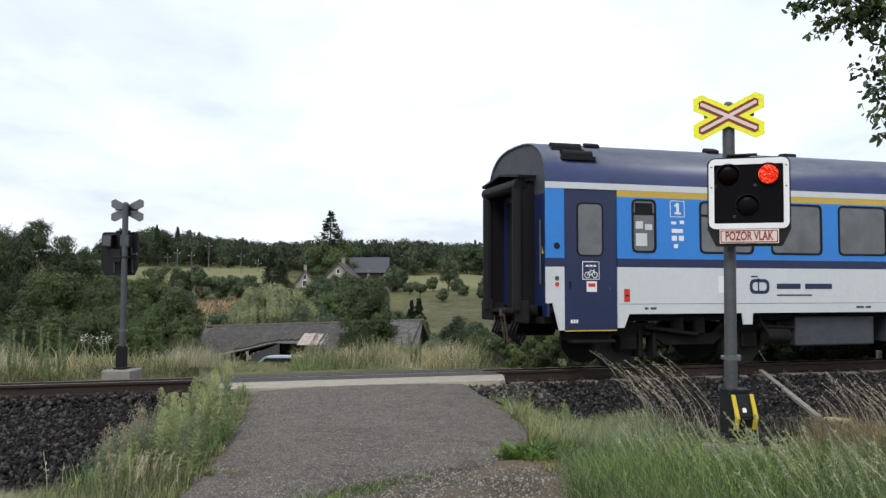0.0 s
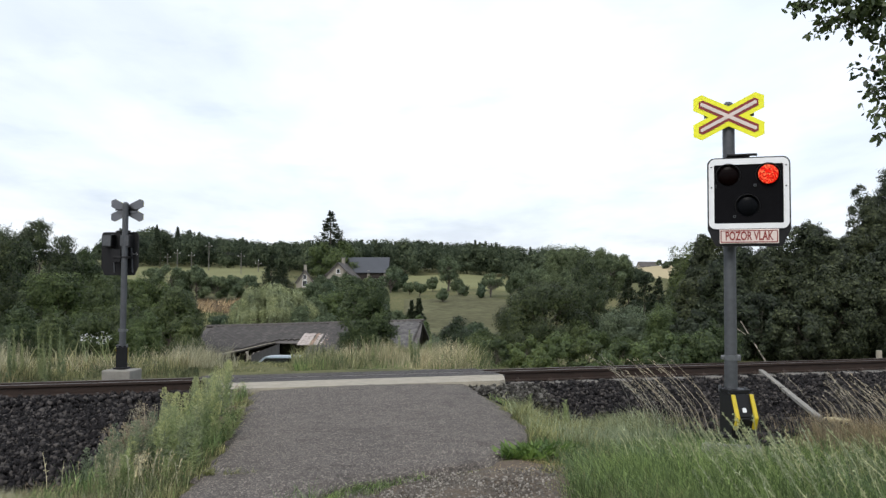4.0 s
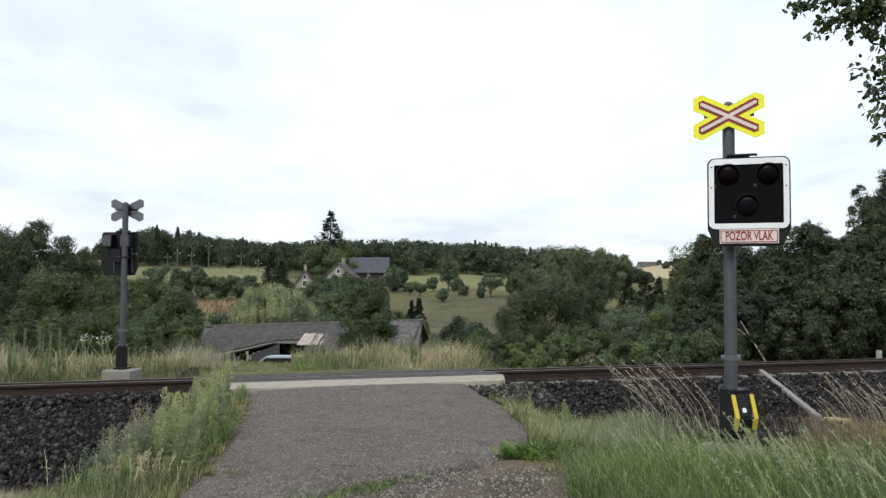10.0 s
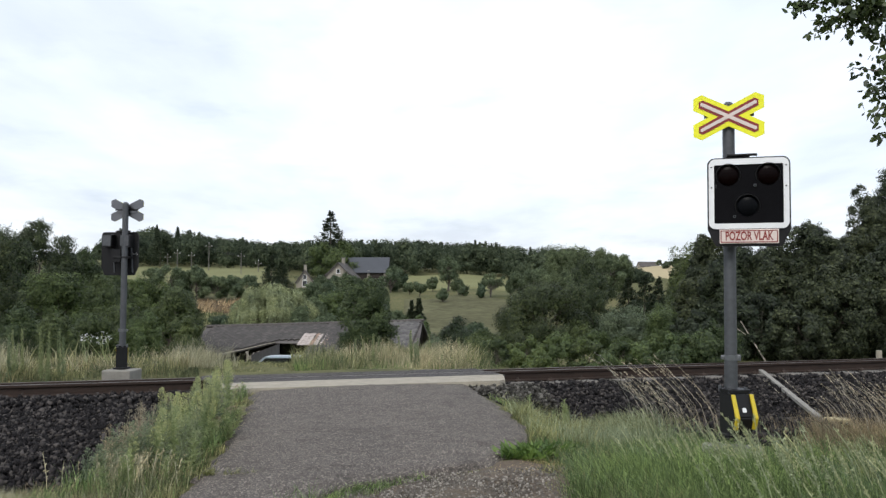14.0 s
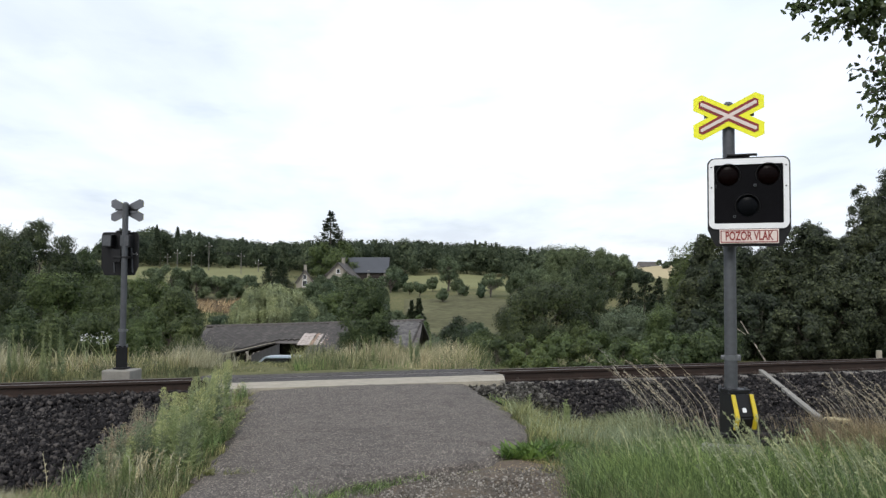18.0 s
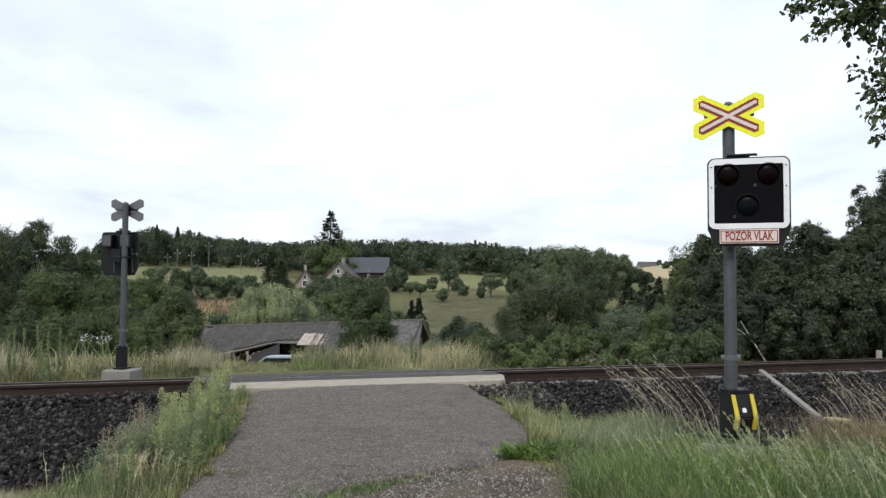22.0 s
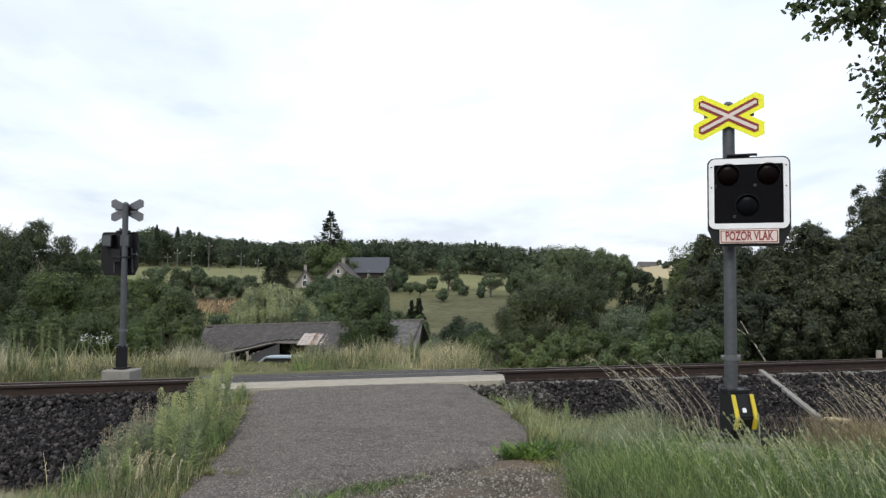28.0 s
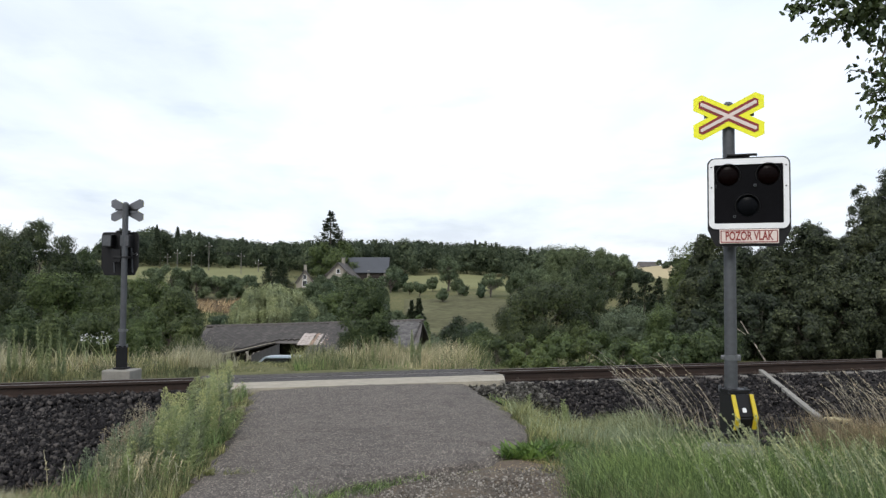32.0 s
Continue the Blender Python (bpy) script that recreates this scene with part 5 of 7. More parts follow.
for k, (x, y, top, rad) in enumerate(CONIFERS):
    conifer(x, y, top, rad * (1.75 if k == 8 else 1.75 if k < 4 else 2.1 if k in (6, 7) else 1.2), 600 + k, "tall dark spruce beside the farmhouse" if k == 8 else "dark green conifer on the valley side", 24000 if k == 8 else 9000, 0.34 if k == 8 else 0.26)


broadleaf(264.0, 442.5, land_at(264.0, 442.5) + 4.2, 1.7, 640, 0.5, 1500, LEAF_FAR, "lone small tree on the skyline beside the wheat", "tree", "tree", "skyline trees", 0.4, 0.25, 14, 0.42)

dead = bmesh.new()
for p, q, r0, r1 in (((13.6, 18.9, 0.62), (14.0, 18.4, -0.45), 0.012, 0.022), ((13.75, 18.75, 0.2), (13.5, 18.9, 0.42), 0.006, 0.01), ((17.2, 18.6, 1.25), (17.9, 18.3, 0.1), 0.012, 0.022)):
    bar(p, q, r0, r1, 7, dead)
tagged(part("dead_branch", dead, DRY_WOOD), "bare pale dead branches leaning in the hedgerow", "branch")


def weeping_willow(x, y, top, radius, seed):
    r = np.random.default_rng(seed)
    z0 = land_at(x, y) - 0.1
    tall = top - z0
    t = thing("willow", pose(x, y, z0), "pale green rounded weeping willow behind the barn", "tree")
    part("trunk", tubes_mesh("trunk", [tube(bent((0, 0, -0.2), (0, 0, tall * 0.7), r, 0.05), np.linspace(0.35, 0.12, 5), 8)]), BARK, t)
    pos, dr, face = [], [], []
    limbs = []
    for k in range(24):
        a, s = r.uniform(0, 6.283), r.uniform(0.15, 1) ** 0.45 if k else 0.0
        lr = radius * r.uniform(0.2, 0.36)
        c = np.array((math.cos(a) * (radius - lr) * s, math.sin(a) * (radius - lr) * s, (tall - lr) * (1.0 - 0.5 * s * s) * r.uniform(0.9, 1.0)))
        limbs.append(tube(bent((0, 0, tall * 0.35), c, r, 0.08, 5), np.linspace(0.12, 0.03, 5), 5))
        for j in range(110):
            b = r.uniform(0, 6.283)
            m = 26
            th = r.uniform(0.1, 1.2) + np.linspace(0, 1, m) * r.uniform(0.6, 1.3)
            fall = np.maximum(th - 1.6, 0) * lr * 1.6
            th = np.minimum(th, 1.6)
            v = np.stack([np.cos(b) * np.sin(th), np.sin(b) * np.sin(th), np.cos(th)], 1)
            pos.append(c + v * lr * (1 + 0.06 * r.normal()) - fall[:, None] * (0, 0, 1.0) + r.normal(size=(m, 3)) * 0.05)
            dr.append(np.stack([np.cos(b) * np.cos(th), np.sin(b) * np.cos(th), -np.sin(th)], 1) + r.normal(size=(m, 3)) * 0.25)
            face.append(v)
    pos, dr, face = np.concatenate(pos), np.concatenate(dr), np.concatenate(face)
    pos[:, 2] = np.maximum(pos[:, 2], 0.1)
    ln = r.uniform(0.1, 0.22, len(pos))
    part("crown", leaf_mesh("crown", pos, dr, ln, ln * 0.4, r, 0.25, face), WILLOW, t)
    part("limb", tubes_mesh("limb", limbs), BARK, t)


weeping_willow(9.0, 91.5, 2.6, 5.0, 41)


def woods():
    """The wooded hills, as one mass of many lobed crowns."""
    r = np.random.default_rng(77)
    pos, dr, face, ln = [], [], [], []
    tubes = []
    for d in np.arange(172, 470, 7.6):
        for l in np.arange(-0.47 * d, 0.62 * d, 7.5):
            dd, ll = d + r.uniform(-4, 4), l + r.uniform(-4, 4)
            a = ll / dd
            edge = np.interp(a, (-0.5, -0.36, -0.2, -0.19, -0.06, -0.05, 0.075, 0.085, 0.235, 0.25, 0.29, 0.3, 0.6), (300, 280, 268, 235, 235, 228, 228, 185, 200, 900, 900, 190, 190))
            far_hill = 0.256 < a < 0.32 and dd > 440
            if not far_hill and (dd < edge or dd > edge + 170 or (dd > 415 and a > 0.05)):
                continue
            if a < -0.4 and (dd < edge + 130 or a < -0.47):
                continue
            # the skyline of the woods, as a slope seen from the crossing, by bearing
            line = float(np.interp(a, (-0.47, -0.44, -0.42, -0.405, -0.4, -0.394, -0.37, -0.339, -0.303, -0.271, -0.239, -0.206, -0.158, -0.121, -0.083, -0.038, 0.004, 0.046, 0.076, 0.115, 0.166, 0.192, 0.209, 0.224, 0.24, 0.252, 0.258, 0.275, 0.32),
                                   (0.042, 0.049, 0.05, 0.045, 0.055, 0.064, 0.072, 0.076, 0.0715, 0.0663, 0.0617, 0.0585, 0.0595, 0.0622, 0.062, 0.0617, 0.0575, 0.059, 0.0535, 0.053, 0.0517, 0.0455, 0.0375, 0.0285, 0.02, 0.02, 0.033, 0.0385, 0.038)))
            x, y = ll * 0.9576 + dd * 0.2882, -ll * 0.2882 + dd * 0.9576
            z = land_at(x, y)
            pine = r.uniform() < 0.13
            tall = r.uniform(7.5, 11.5) * (1.1 if pine else 1.0)
            tall *= float(np.interp(a, (-0.402, -0.39, -0.34, -0.27, -0.2, 0.15, 0.2, 0.235), (0.5, 1.1, 1.3, 1.22, 1.05, 1.0, 0.8, 0.4))) if a < 0.25 else 0.9
            tall = min(tall, 1.4 + dd * line * r.uniform(0.94, 1.0 if not pine else 1.04) - z)
            if tall < 2.5:
                continue
            rad = max(tall, 6.0) * (0.2 if pine else 0.46)
            m = 1700 if dd < 240 else (1400 if dd < edge + 40 else 620)
            if pine:
                u = r.uniform(0, 1, m) ** 0.7
                ang = r.uniform(0, 6.283, m)
                rr = rad * (1 - u) * r.uniform(0.5, 1.1, m)
                p = np.stack([np.cos(ang) * rr, np.sin(ang) * rr, tall * (0.1 + 0.9 * u)], 1)
                q = np.stack([np.cos(ang), np.sin(ang), np.full(m, -0.4)], 1)
                w = np.stack([np.cos(ang) * 0.5, np.sin(ang) * 0.5, np.full(m, 1.0)], 1)
            else:
                c_n = 17
                v = unit(r.normal(size=(c_n, 3)) + (0, 0, 0.15))
                lr = rad * r.uniform(0.26, 0.46, c_n)
                c = v * (np.array((rad, rad, tall * 0.5)) - lr[:, None]) + (0, 0, tall * 0.5)
                p, q, w = leafy_lobes(r, c, lr, v, m, 0.5, 0.03)
                q = q + w * -0.2
            size = r.uniform(0.7, 1.5, m) * min(1.0, dd / 300) * (0.4 if dd < edge + 40 else 0.6)
            # the first quarter: larger leaves set inside, added to make the crown opaque
            k_in = m // 4
            size[:k_in] = rad * 0.19
            p[:k_in] = (p[:k_in] - (0, 0, tall * 0.47)) * 0.74 + (0, 0, tall * 0.47)
            pos.append(p + (x, y, z - 0.3))
            dr.append(q)
            face.append(w)
            ln.append(size)
            if dd < edge + 20:
                if r.uniform() < 0.4:
                    tubes.append(tube([(x, y, z - 0.5), (x, y, z + tall * 0.6)], [0.14, 0.07], 5))
    pos, dr, face, ln = np.concatenate(pos), np.concatenate(dr), np.concatenate(face), np.concatenate(ln)
    ob = part("woods", leaf_mesh("woods", pos, dr, ln, ln * 0.85, r, 0.15, face, small=True), FOREST)
    tagged(ob, "dark mixed woods covering the far hills", "woods", kind="stuff")
    ob = part("forest_trunks", tubes_mesh("forest_trunks", tubes), BARK)
    tagged(ob, "grey trunks along the edge of the far woods", "tree trunks", kind="stuff")


woods()


def field(a0, a1, d0, d1, material, label, category):
    """A tilled or mown field lying on the slope, between two bearings and two distances."""
    n = 24
    aa, dd = np.meshgrid(np.linspace(a0, a1, n), np.linspace(d0, d1, n))
    dd = dd + 4 * np.sin(aa * 60)
    ll = aa * dd
    x, y = ll * 0.9576 + dd * 0.2882, -ll * 0.2882 + dd * 0.9576
    rim = np.zeros((n, n), bool)
    rim[[0, -1]], rim[:, [0, -1]] = True, True
    v = np.stack([x, y, land(x, y) + np.where(rim, -0.7, 0.25)], -1).reshape(-1, 3)
    i = (np.arange(n - 1)[:, None] * n + np.arange(n - 1)[None]).ravel()
    tagged(part("field", mesh_of("field", v, np.stack([i, i + 1, i + 1 + n, i + n], 1), smooth=True), material), label, category, kind="structure")


MOWN = surface("mown_meadow", (0.175, 0.178, 0.085), 0.95, 0, 2.0, 0.08, 0.2, 0.5, 0.05, 0.1)
STUBBLE = surface("ripe_wheat", (0.4, 0.34, 0.21), 0.95, 0, 2.0, 0.05, 0.12, 0.5, 0.05, 0.1)
TAN_MEADOW = surface("dry_pasture", (0.1, 0.098, 0.052), 0.95, 0, 0.9, 0.12, 0.45, 0.6, 0.05, 0.1)
field(-0.45, -0.185, 195, 330, MOWN, "pale yellow-green mown field below the woods", "field")
field(-0.06, 0.1, 172, 232, MOWN, "pale yellow-green strip of meadow along the orchard", "field")
field(-0.05, 0.1, 95, 150, TAN_MEADOW, "dry brownish pasture below the orchard", "field")
field(-0.288, -0.238, 128, 143, surface("russet_weeds", (0.095, 0.068, 0.04), 0.95, 0, 2.0, 0.3, 0.4, 0.6, 0.05, 0.1), "strip of rust-brown weeds below the field", "field")
field(0.2, 0.33, 400, 640, STUBBLE, "ripe wheat field on the far skyline", "field")

# ---- overhanging branch of a fruit tree beside the tripod ----
def branch_leaves(segs, r, n, leaf):
    pos, dr = [], []
    for p, q, k in segs:
        p, q = np.array(p), np.array(q)
        s = r.uniform(0.05, 1.0, k)[:, None]
        base = p + (q - p) * s + r.normal(size=(k, 3)) * 0.025
        pos.append(base)
        dr.append(unit(q - p) * 0.5 + r.normal(size=(k, 3)) * 0.75 - (0, 0, 0.45))
    pos, dr = np.concatenate(pos), np.concatenate(dr)
    ln = leaf * r.uniform(0.7, 1.3, len(pos))
    return leaf_mesh("leaves", pos, dr, ln, ln * r.uniform(0.5, 0.66, len(pos)), r, 0.15, None, True)


def overhanging_tree():
    r = np.random.default_rng(19)
    bx_, by_ = 4.6, 2.2
    t = thing("apple_tree", pose(bx_, by_, -0.2), "fruit tree with dark leafy branches hanging over the verge", "tree")
    part("trunk", tubes_mesh("trunk", [tube(bent((0, 0, -0.2), (-0.1, 0.3, 2.4), r, 0.05, 6), np.linspace(0.14, 0.08, 6), 10)]), BARK, t)
    o = np.array((bx_, by_, -0.2))
    limbs = (((-0.1, 0.3, 2.3), (3.42, 3.34, 2.92)), ((-0.1, 0.3, 2.2), (3.5, 3.35, 2.3)), ((-0.1, 0.3, 2.3), (4.6, 3.4, 3.6)), ((-0.1, 0.3, 2.3), (5.4, 2.8, 3.2)))
    for a, b in limbs:
        part("limb", tubes_mesh("limb", [tube(bent(a, np.array(b) - o, r, 0.05, 6), np.linspace(0.05, 0.014, 6), 7)]), BARK, t)
    # twigs: start, end, leaves on them
    twigs = [((3.42, 3.34, 2.95), (2.83, 3.47, 2.78), 80), ((3.42, 3.34, 2.9), (2.93, 3.45, 2.68), 80), ((3.3, 3.36, 2.95), (3.1, 3.42, 2.68), 70), ((3.42, 3.34, 2.9), (3.2, 3.4, 2.67), 70), ((3.4, 3.34, 2.95), (2.95, 3.47, 2.84), 60),
             ((3.5, 3.33, 2.85), (3.3, 3.37, 2.62), 70), ((3.45, 3.36, 2.42), (3.1, 3.4, 2.48), 14), ((3.45, 3.36, 2.4), (3.17, 3.4, 2.36), 30), ((3.4, 3.36, 2.38), (3.2, 3.38, 2.24), 26), ((3.42, 3.36, 2.3), (3.24, 3.38, 2.12), 24), ((3.5, 3.35, 2.5), (3.26, 3.37, 2.4), 40), ((3.6, 3.3, 2.9), (3.35, 3.3, 2.55), 60),
             ((3.3, 3.37, 2.62), (3.26, 3.38, 2.5), 14)]
    for _ in range(26):
        p = np.array((r.uniform(3.6, 5.6), r.uniform(1.6, 3.6), r.uniform(2.2, 3.5)))
        twigs.append((p, p + r.normal(size=3) * 0.35 - (0, 0, 0.1), 40))
    tw = [tube(bent(np.array(a) - o, np.array(b) - o, r, 0.06, 4), np.linspace(0.008, 0.002, 4), 5) for a, b, _ in twigs]
    green = foliage("fruit_tree_leaves", (0.03, 0.048, 0.02), (0.125, 0.165, 0.065), 0.45, 0.35, 0.35)
    for (a, b, k), one in zip(twigs, tw):
        spray = part("twig", tubes_mesh("twig", [one]), BARK, t)
        part("leaves", branch_leaves([(np.array(a) - o, np.array(b) - o, int(k * 2.9))], r, 0, 0.038), green, spray)
    return t


apple_tree = overhanging_tree()

# ---- the old barn, the farm on the hill, poles ----
SLATE = surface("weathered_slate", (0.086, 0.077, 0.072), 0.85, 0, 9, 1.1, 0.5, 0.5, 0.01)
RUSTY_TIN = surface("rust_eaten_tin", (0.27, 0.18, 0.13), 0.8, 0.1, 14, 2.5, 0.6, 0.2, 0.004)
TIN = surface("rusty_tin", (0.42, 0.36, 0.32), 0.6, 0.2, 14, 3.5, 0.5, 0.2, 0.004)
PLASTER = surface("pale_plaster", (0.27, 0.245, 0.205), 0.9, 0, 10, 0.8, 0.15, 0.3, 0.01)
DARK_WOOD = surface("dark_boards", (0.03, 0.024, 0.02), 0.9, 0, 14, 2, 0.35, 0.4, 0.01, None, (6, 6, 0.4))
NEW_SLATE = surface("dark_roof_tiles", (0.05, 0.055, 0.065), 0.6, 0, 6, 0.6, 0.15, 0.4, 0.02)
WINDOW_DARK = glass_material("dark_window_glass", (0.015, 0.017, 0.02), 0.08)


pn = Nodes("slate_piece")
info = pn.t.nodes.new("ShaderNodeObjectInfo")
pn.bump(pn.noise(25.0, 3), 0.4, 0.006)
SLATE_PIECE = pn.done(pn.ramp(info.outputs["Random"], ((0.0, (0.06, 0.057, 0.055)), (0.6, (0.086, 0.081, 0.078)), (1.0, (0.12, 0.112, 0.105)))), 0.85)
SLATE_REST = stone_material("slate_covering", (0.06, 0.057, 0.055), (0.085, 0.079, 0.075), (0.115, 0.106, 0.098))


def sloped(p, q, r_, s, thick, material, name, parent, label=""):
    """A slab over four corners in turn."""
    bm = bmesh.new()
    top = [Vector(c) for c in (p, q, r_, s)]
    nrm = (top[1] - top[0]).cross(top[3] - top[0]).normalized()
    lo = [bm.verts.new(c - nrm * thick) for c in top]
    hi = [bm.verts.new(c) for c in top]
    bm.faces.new(hi)
    bm.faces.new(lo[::-1])
    for i in range(4):
        bm.faces.new((lo[i], lo[(i + 1) % 4], hi[(i + 1) % 4], hi[i]))
    bmesh.ops.recalc_face_normals(bm, faces=bm.faces[:])
    return part(name, bm, material, parent, label)


def old_barn():
    """A long low barn below the track; local x along its ridge."""
    turn = math.degrees(math.atan2(61.75 - 68.63, 17.53 - 1.71))
    t = thing("old_barn", pose(1.75, 68.6, 0, 0, 0, turn), "long low derelict barn with a mossy slate roof and open side", "barn")
    n, lean = 17.3, 7.2
    zr, ze, zg = -1.45, -3.55, -5.0
    zr2 = zr + 0.0318 * (n - 0.6)
    slab = bmesh.new()
    cut = ((0, 0), (0.3, 1), (1.6, 1), (6.6, 0.52), (9.6, 0.56), (9.6, 1), (n, 1), (n - 0.6, 0))
    faces_ = [[slab.verts.new((u, -lean * v, zr + 0.0318 * u + v * (ze - zr) - dz)) for u, v in cut] for dz in (0.045, 0.11)]
    slab.faces.new(faces_[0])
    slab.faces.new(faces_[1][::-1])
    for i in range(len(cut)):
        j = (i + 1) % len(cut)
        slab.faces.new((faces_[0][j], faces_[0][i], faces_[1][i], faces_[1][j]))
    bmesh.ops.recalc_face_normals(slab, faces=slab.faces[:])
    roof = part("roof", slab, SLATE, t, "weathered grey slate roof")
    sloped((0, 0, zr - 0.02), (n - 0.6, 0, zr2 - 0.02), (n - 0.3, 5, -3.6), (0, 5, -3.8), 0.12, SLATE, "roof", t)
    cap = tubes_mesh("ridge_cap", [tube([(0, 0, zr + 0.02), (n / 2, 0, (zr + zr2) / 2 - 0.02), (n - 0.6, 0, zr2 + 0.02)], [0.09] * 3, 8)])
    part("ridge_cap", cap, SLATE, roof)
    saddle = bar((-0.2, 0, 0), (0.2, 0, 0.025), 0.12, 0.09, sides=8)
    saddle_data = bpy.data.meshes.new("ridge_tile")
    saddle.to_mesh(saddle_data)
    saddle.free()
    for k in range(42):
        part("ridge_tile", saddle_data, SLATE, roof).matrix_local = pose(0.2 + k * 0.4, 0, zr + 0.05 + 0.0318 * k * 0.4, 0, -1.8)
    # courses of slates laid diamond-wise on the near slope
    r = random.Random(4)
    tile = prism(((0, 0.22), (-0.19, 0), (0, -0.22), (0.19, 0)), 2, 0.0, 0.045)
    data = bpy.data.meshes.new("slate")
    tile.to_mesh(data)
    tile.free()
    return t, data, (n, lean, zr, zr2, ze)


barn, slate_data, barn_size = old_barn()


def barn_details():
    n, lean, zr, zr2, ze = barn_size
    part("gable_board", box(-0.06, -0.01, -0.1, 0.1, -3.9, -1.5), DRY_WOOD, barn)
    sloped((-0.05, 0.02, zr + 0.03), (-0.05, -0.2, zr + 0.03), (0.25, -lean, ze + 0.03), (0.25, -lean + 0.2, ze + 0.03), 0.2, DRY_WOOD, "verge_board", barn, "pale bare verge board")
    # lean-to with a rising eave and open front, tin patch
    part("eave_board", bar((1.6, -lean - 0.03, zr + 0.05 + (ze - zr)), (6.6, -lean * 0.52 - 0.03, zr + 0.21 + 0.52 * (ze - zr)), 0.03, sides=6), PALE_CONCRETE, barn, "pale eave board")
    part("side_wall", prism(((5.4, -5.2), (5.4, -3.1), (7.4, -2.35), (7.4, -5.2)), 1, -5.3, -5.2), surface("grey_boards", (0.05, 0.05, 0.052), 0.9, 0, 14, 2, 0.3, 0.4, 0.01, None, (6, 6, 0.4)), barn, "grey boarded wall")
    for x in (3.2, 4.1, 5.0, 5.8):
        part("post", box(x - 0.06, x + 0.06, -5.0, -4.88, -5.2, -2.9, 0.01), DRY_WOOD, barn)
    part("brace", bar((3.2, -5.05, -4.2), (4.3, -5.05, -3.3), 0.05), DRY_WOOD, barn)
    part("brace", bar((4.3, -5.05, -4.4), (5.5, -5.05, -3.0), 0.05), DRY_WOOD, barn)
    part("brace", bar((5.7, -5.05, -3.9), (4.9, -5.05, -2.95), 0.05), DRY_WOOD, barn)
    part("back_wall", box(0.3, n - 0.6, -0.3, -0.15, -5.2, -1.7), DARK_WOOD, barn)
    part("front_wall", box(7.9, n - 0.3, -6.6, -6.45, -5.4, -3.2), DARK_WOOD, barn)
    for k in range(9):
        x = 8.35 + k * 0.29
        dz = 0.02 * (k % 2)
        sloped((x, -2.3, -1.76 - dz), (x + 0.1, -4.7, -2.44 - dz), (x + 0.39, -4.7, -2.42), (x + 0.29, -2.3, -1.74), 0.03, RUSTY_TIN if k in (3, 6) else TIN, "tin_sheet", barn, "rust-streaked pale tin sheet" if k == 0 else "")
    # dark felt under the slates
    def on_roof(u, v):
        return (u, -lean * v, zr + 0.0318 * u + v * (ze - zr) + 0.012)
    for u0, u1, v1 in ((9.52, n - 0.62, 0.985),):
        sloped(on_roof(u0, 0.01), on_roof(u0, v1), on_roof(u1, v1), on_roof(u1, 0.01), 0.02, DARK_WOOD, "roof_felt", barn, "dark felt showing between the slates")
    r = random.Random(9)
    along = Vector((1, 0, 0.0318)).normalized()
    upward = Vector((0, lean, zr - ze)).normalized()
    nrm = along.cross(upward).normalized()
    lay = Matrix((along, nrm.cross(along), nrm)).transposed().to_4x4()
    rows, step = 33, 0.45
    places = []
    for j in range(1, rows):
        for i in range(int(n / step)):
            u = 0.5 + i * step + step / 2 * (j % 2)
            fv = j / rows
            if u > n - 0.8 or u < 0.6 or fv > float(np.interp(u, (1.6, 6.6, 9.3, 9.4), (0.95, 0.47, 0.49, 0.97))):
                continue
            z = zr + 0.0318 * u + fv * (ze - zr)
            places.append((u, Matrix.Translation((u, -lean * fv, z)) @ lay @ pose(0, 0, r.uniform(0.01, 0.022), 3.5 + r.uniform(-1, 1), r.uniform(-1, 1), r.uniform(-3, 3))))
    # those of the open slope singly, the rest as one covering
    places.sort(key=lambda a: -a[0])
    for u, m in places[:290]:
        s = part("slate", slate_data, SLATE_PIECE, barn)
        s.matrix_local = m
    rest = bmesh.new()
    for u, m in places[290:]:
        k = len(rest.verts)
        rest.from_mesh(slate_data)
        rest.verts.ensure_lookup_table()
        for v in rest.verts[k:]:
            v.co = m @ v.co
    tagged(part("slate_covering", rest, SLATE_REST, barn), "weathered grey slates", kind="stuff")


barn_details()


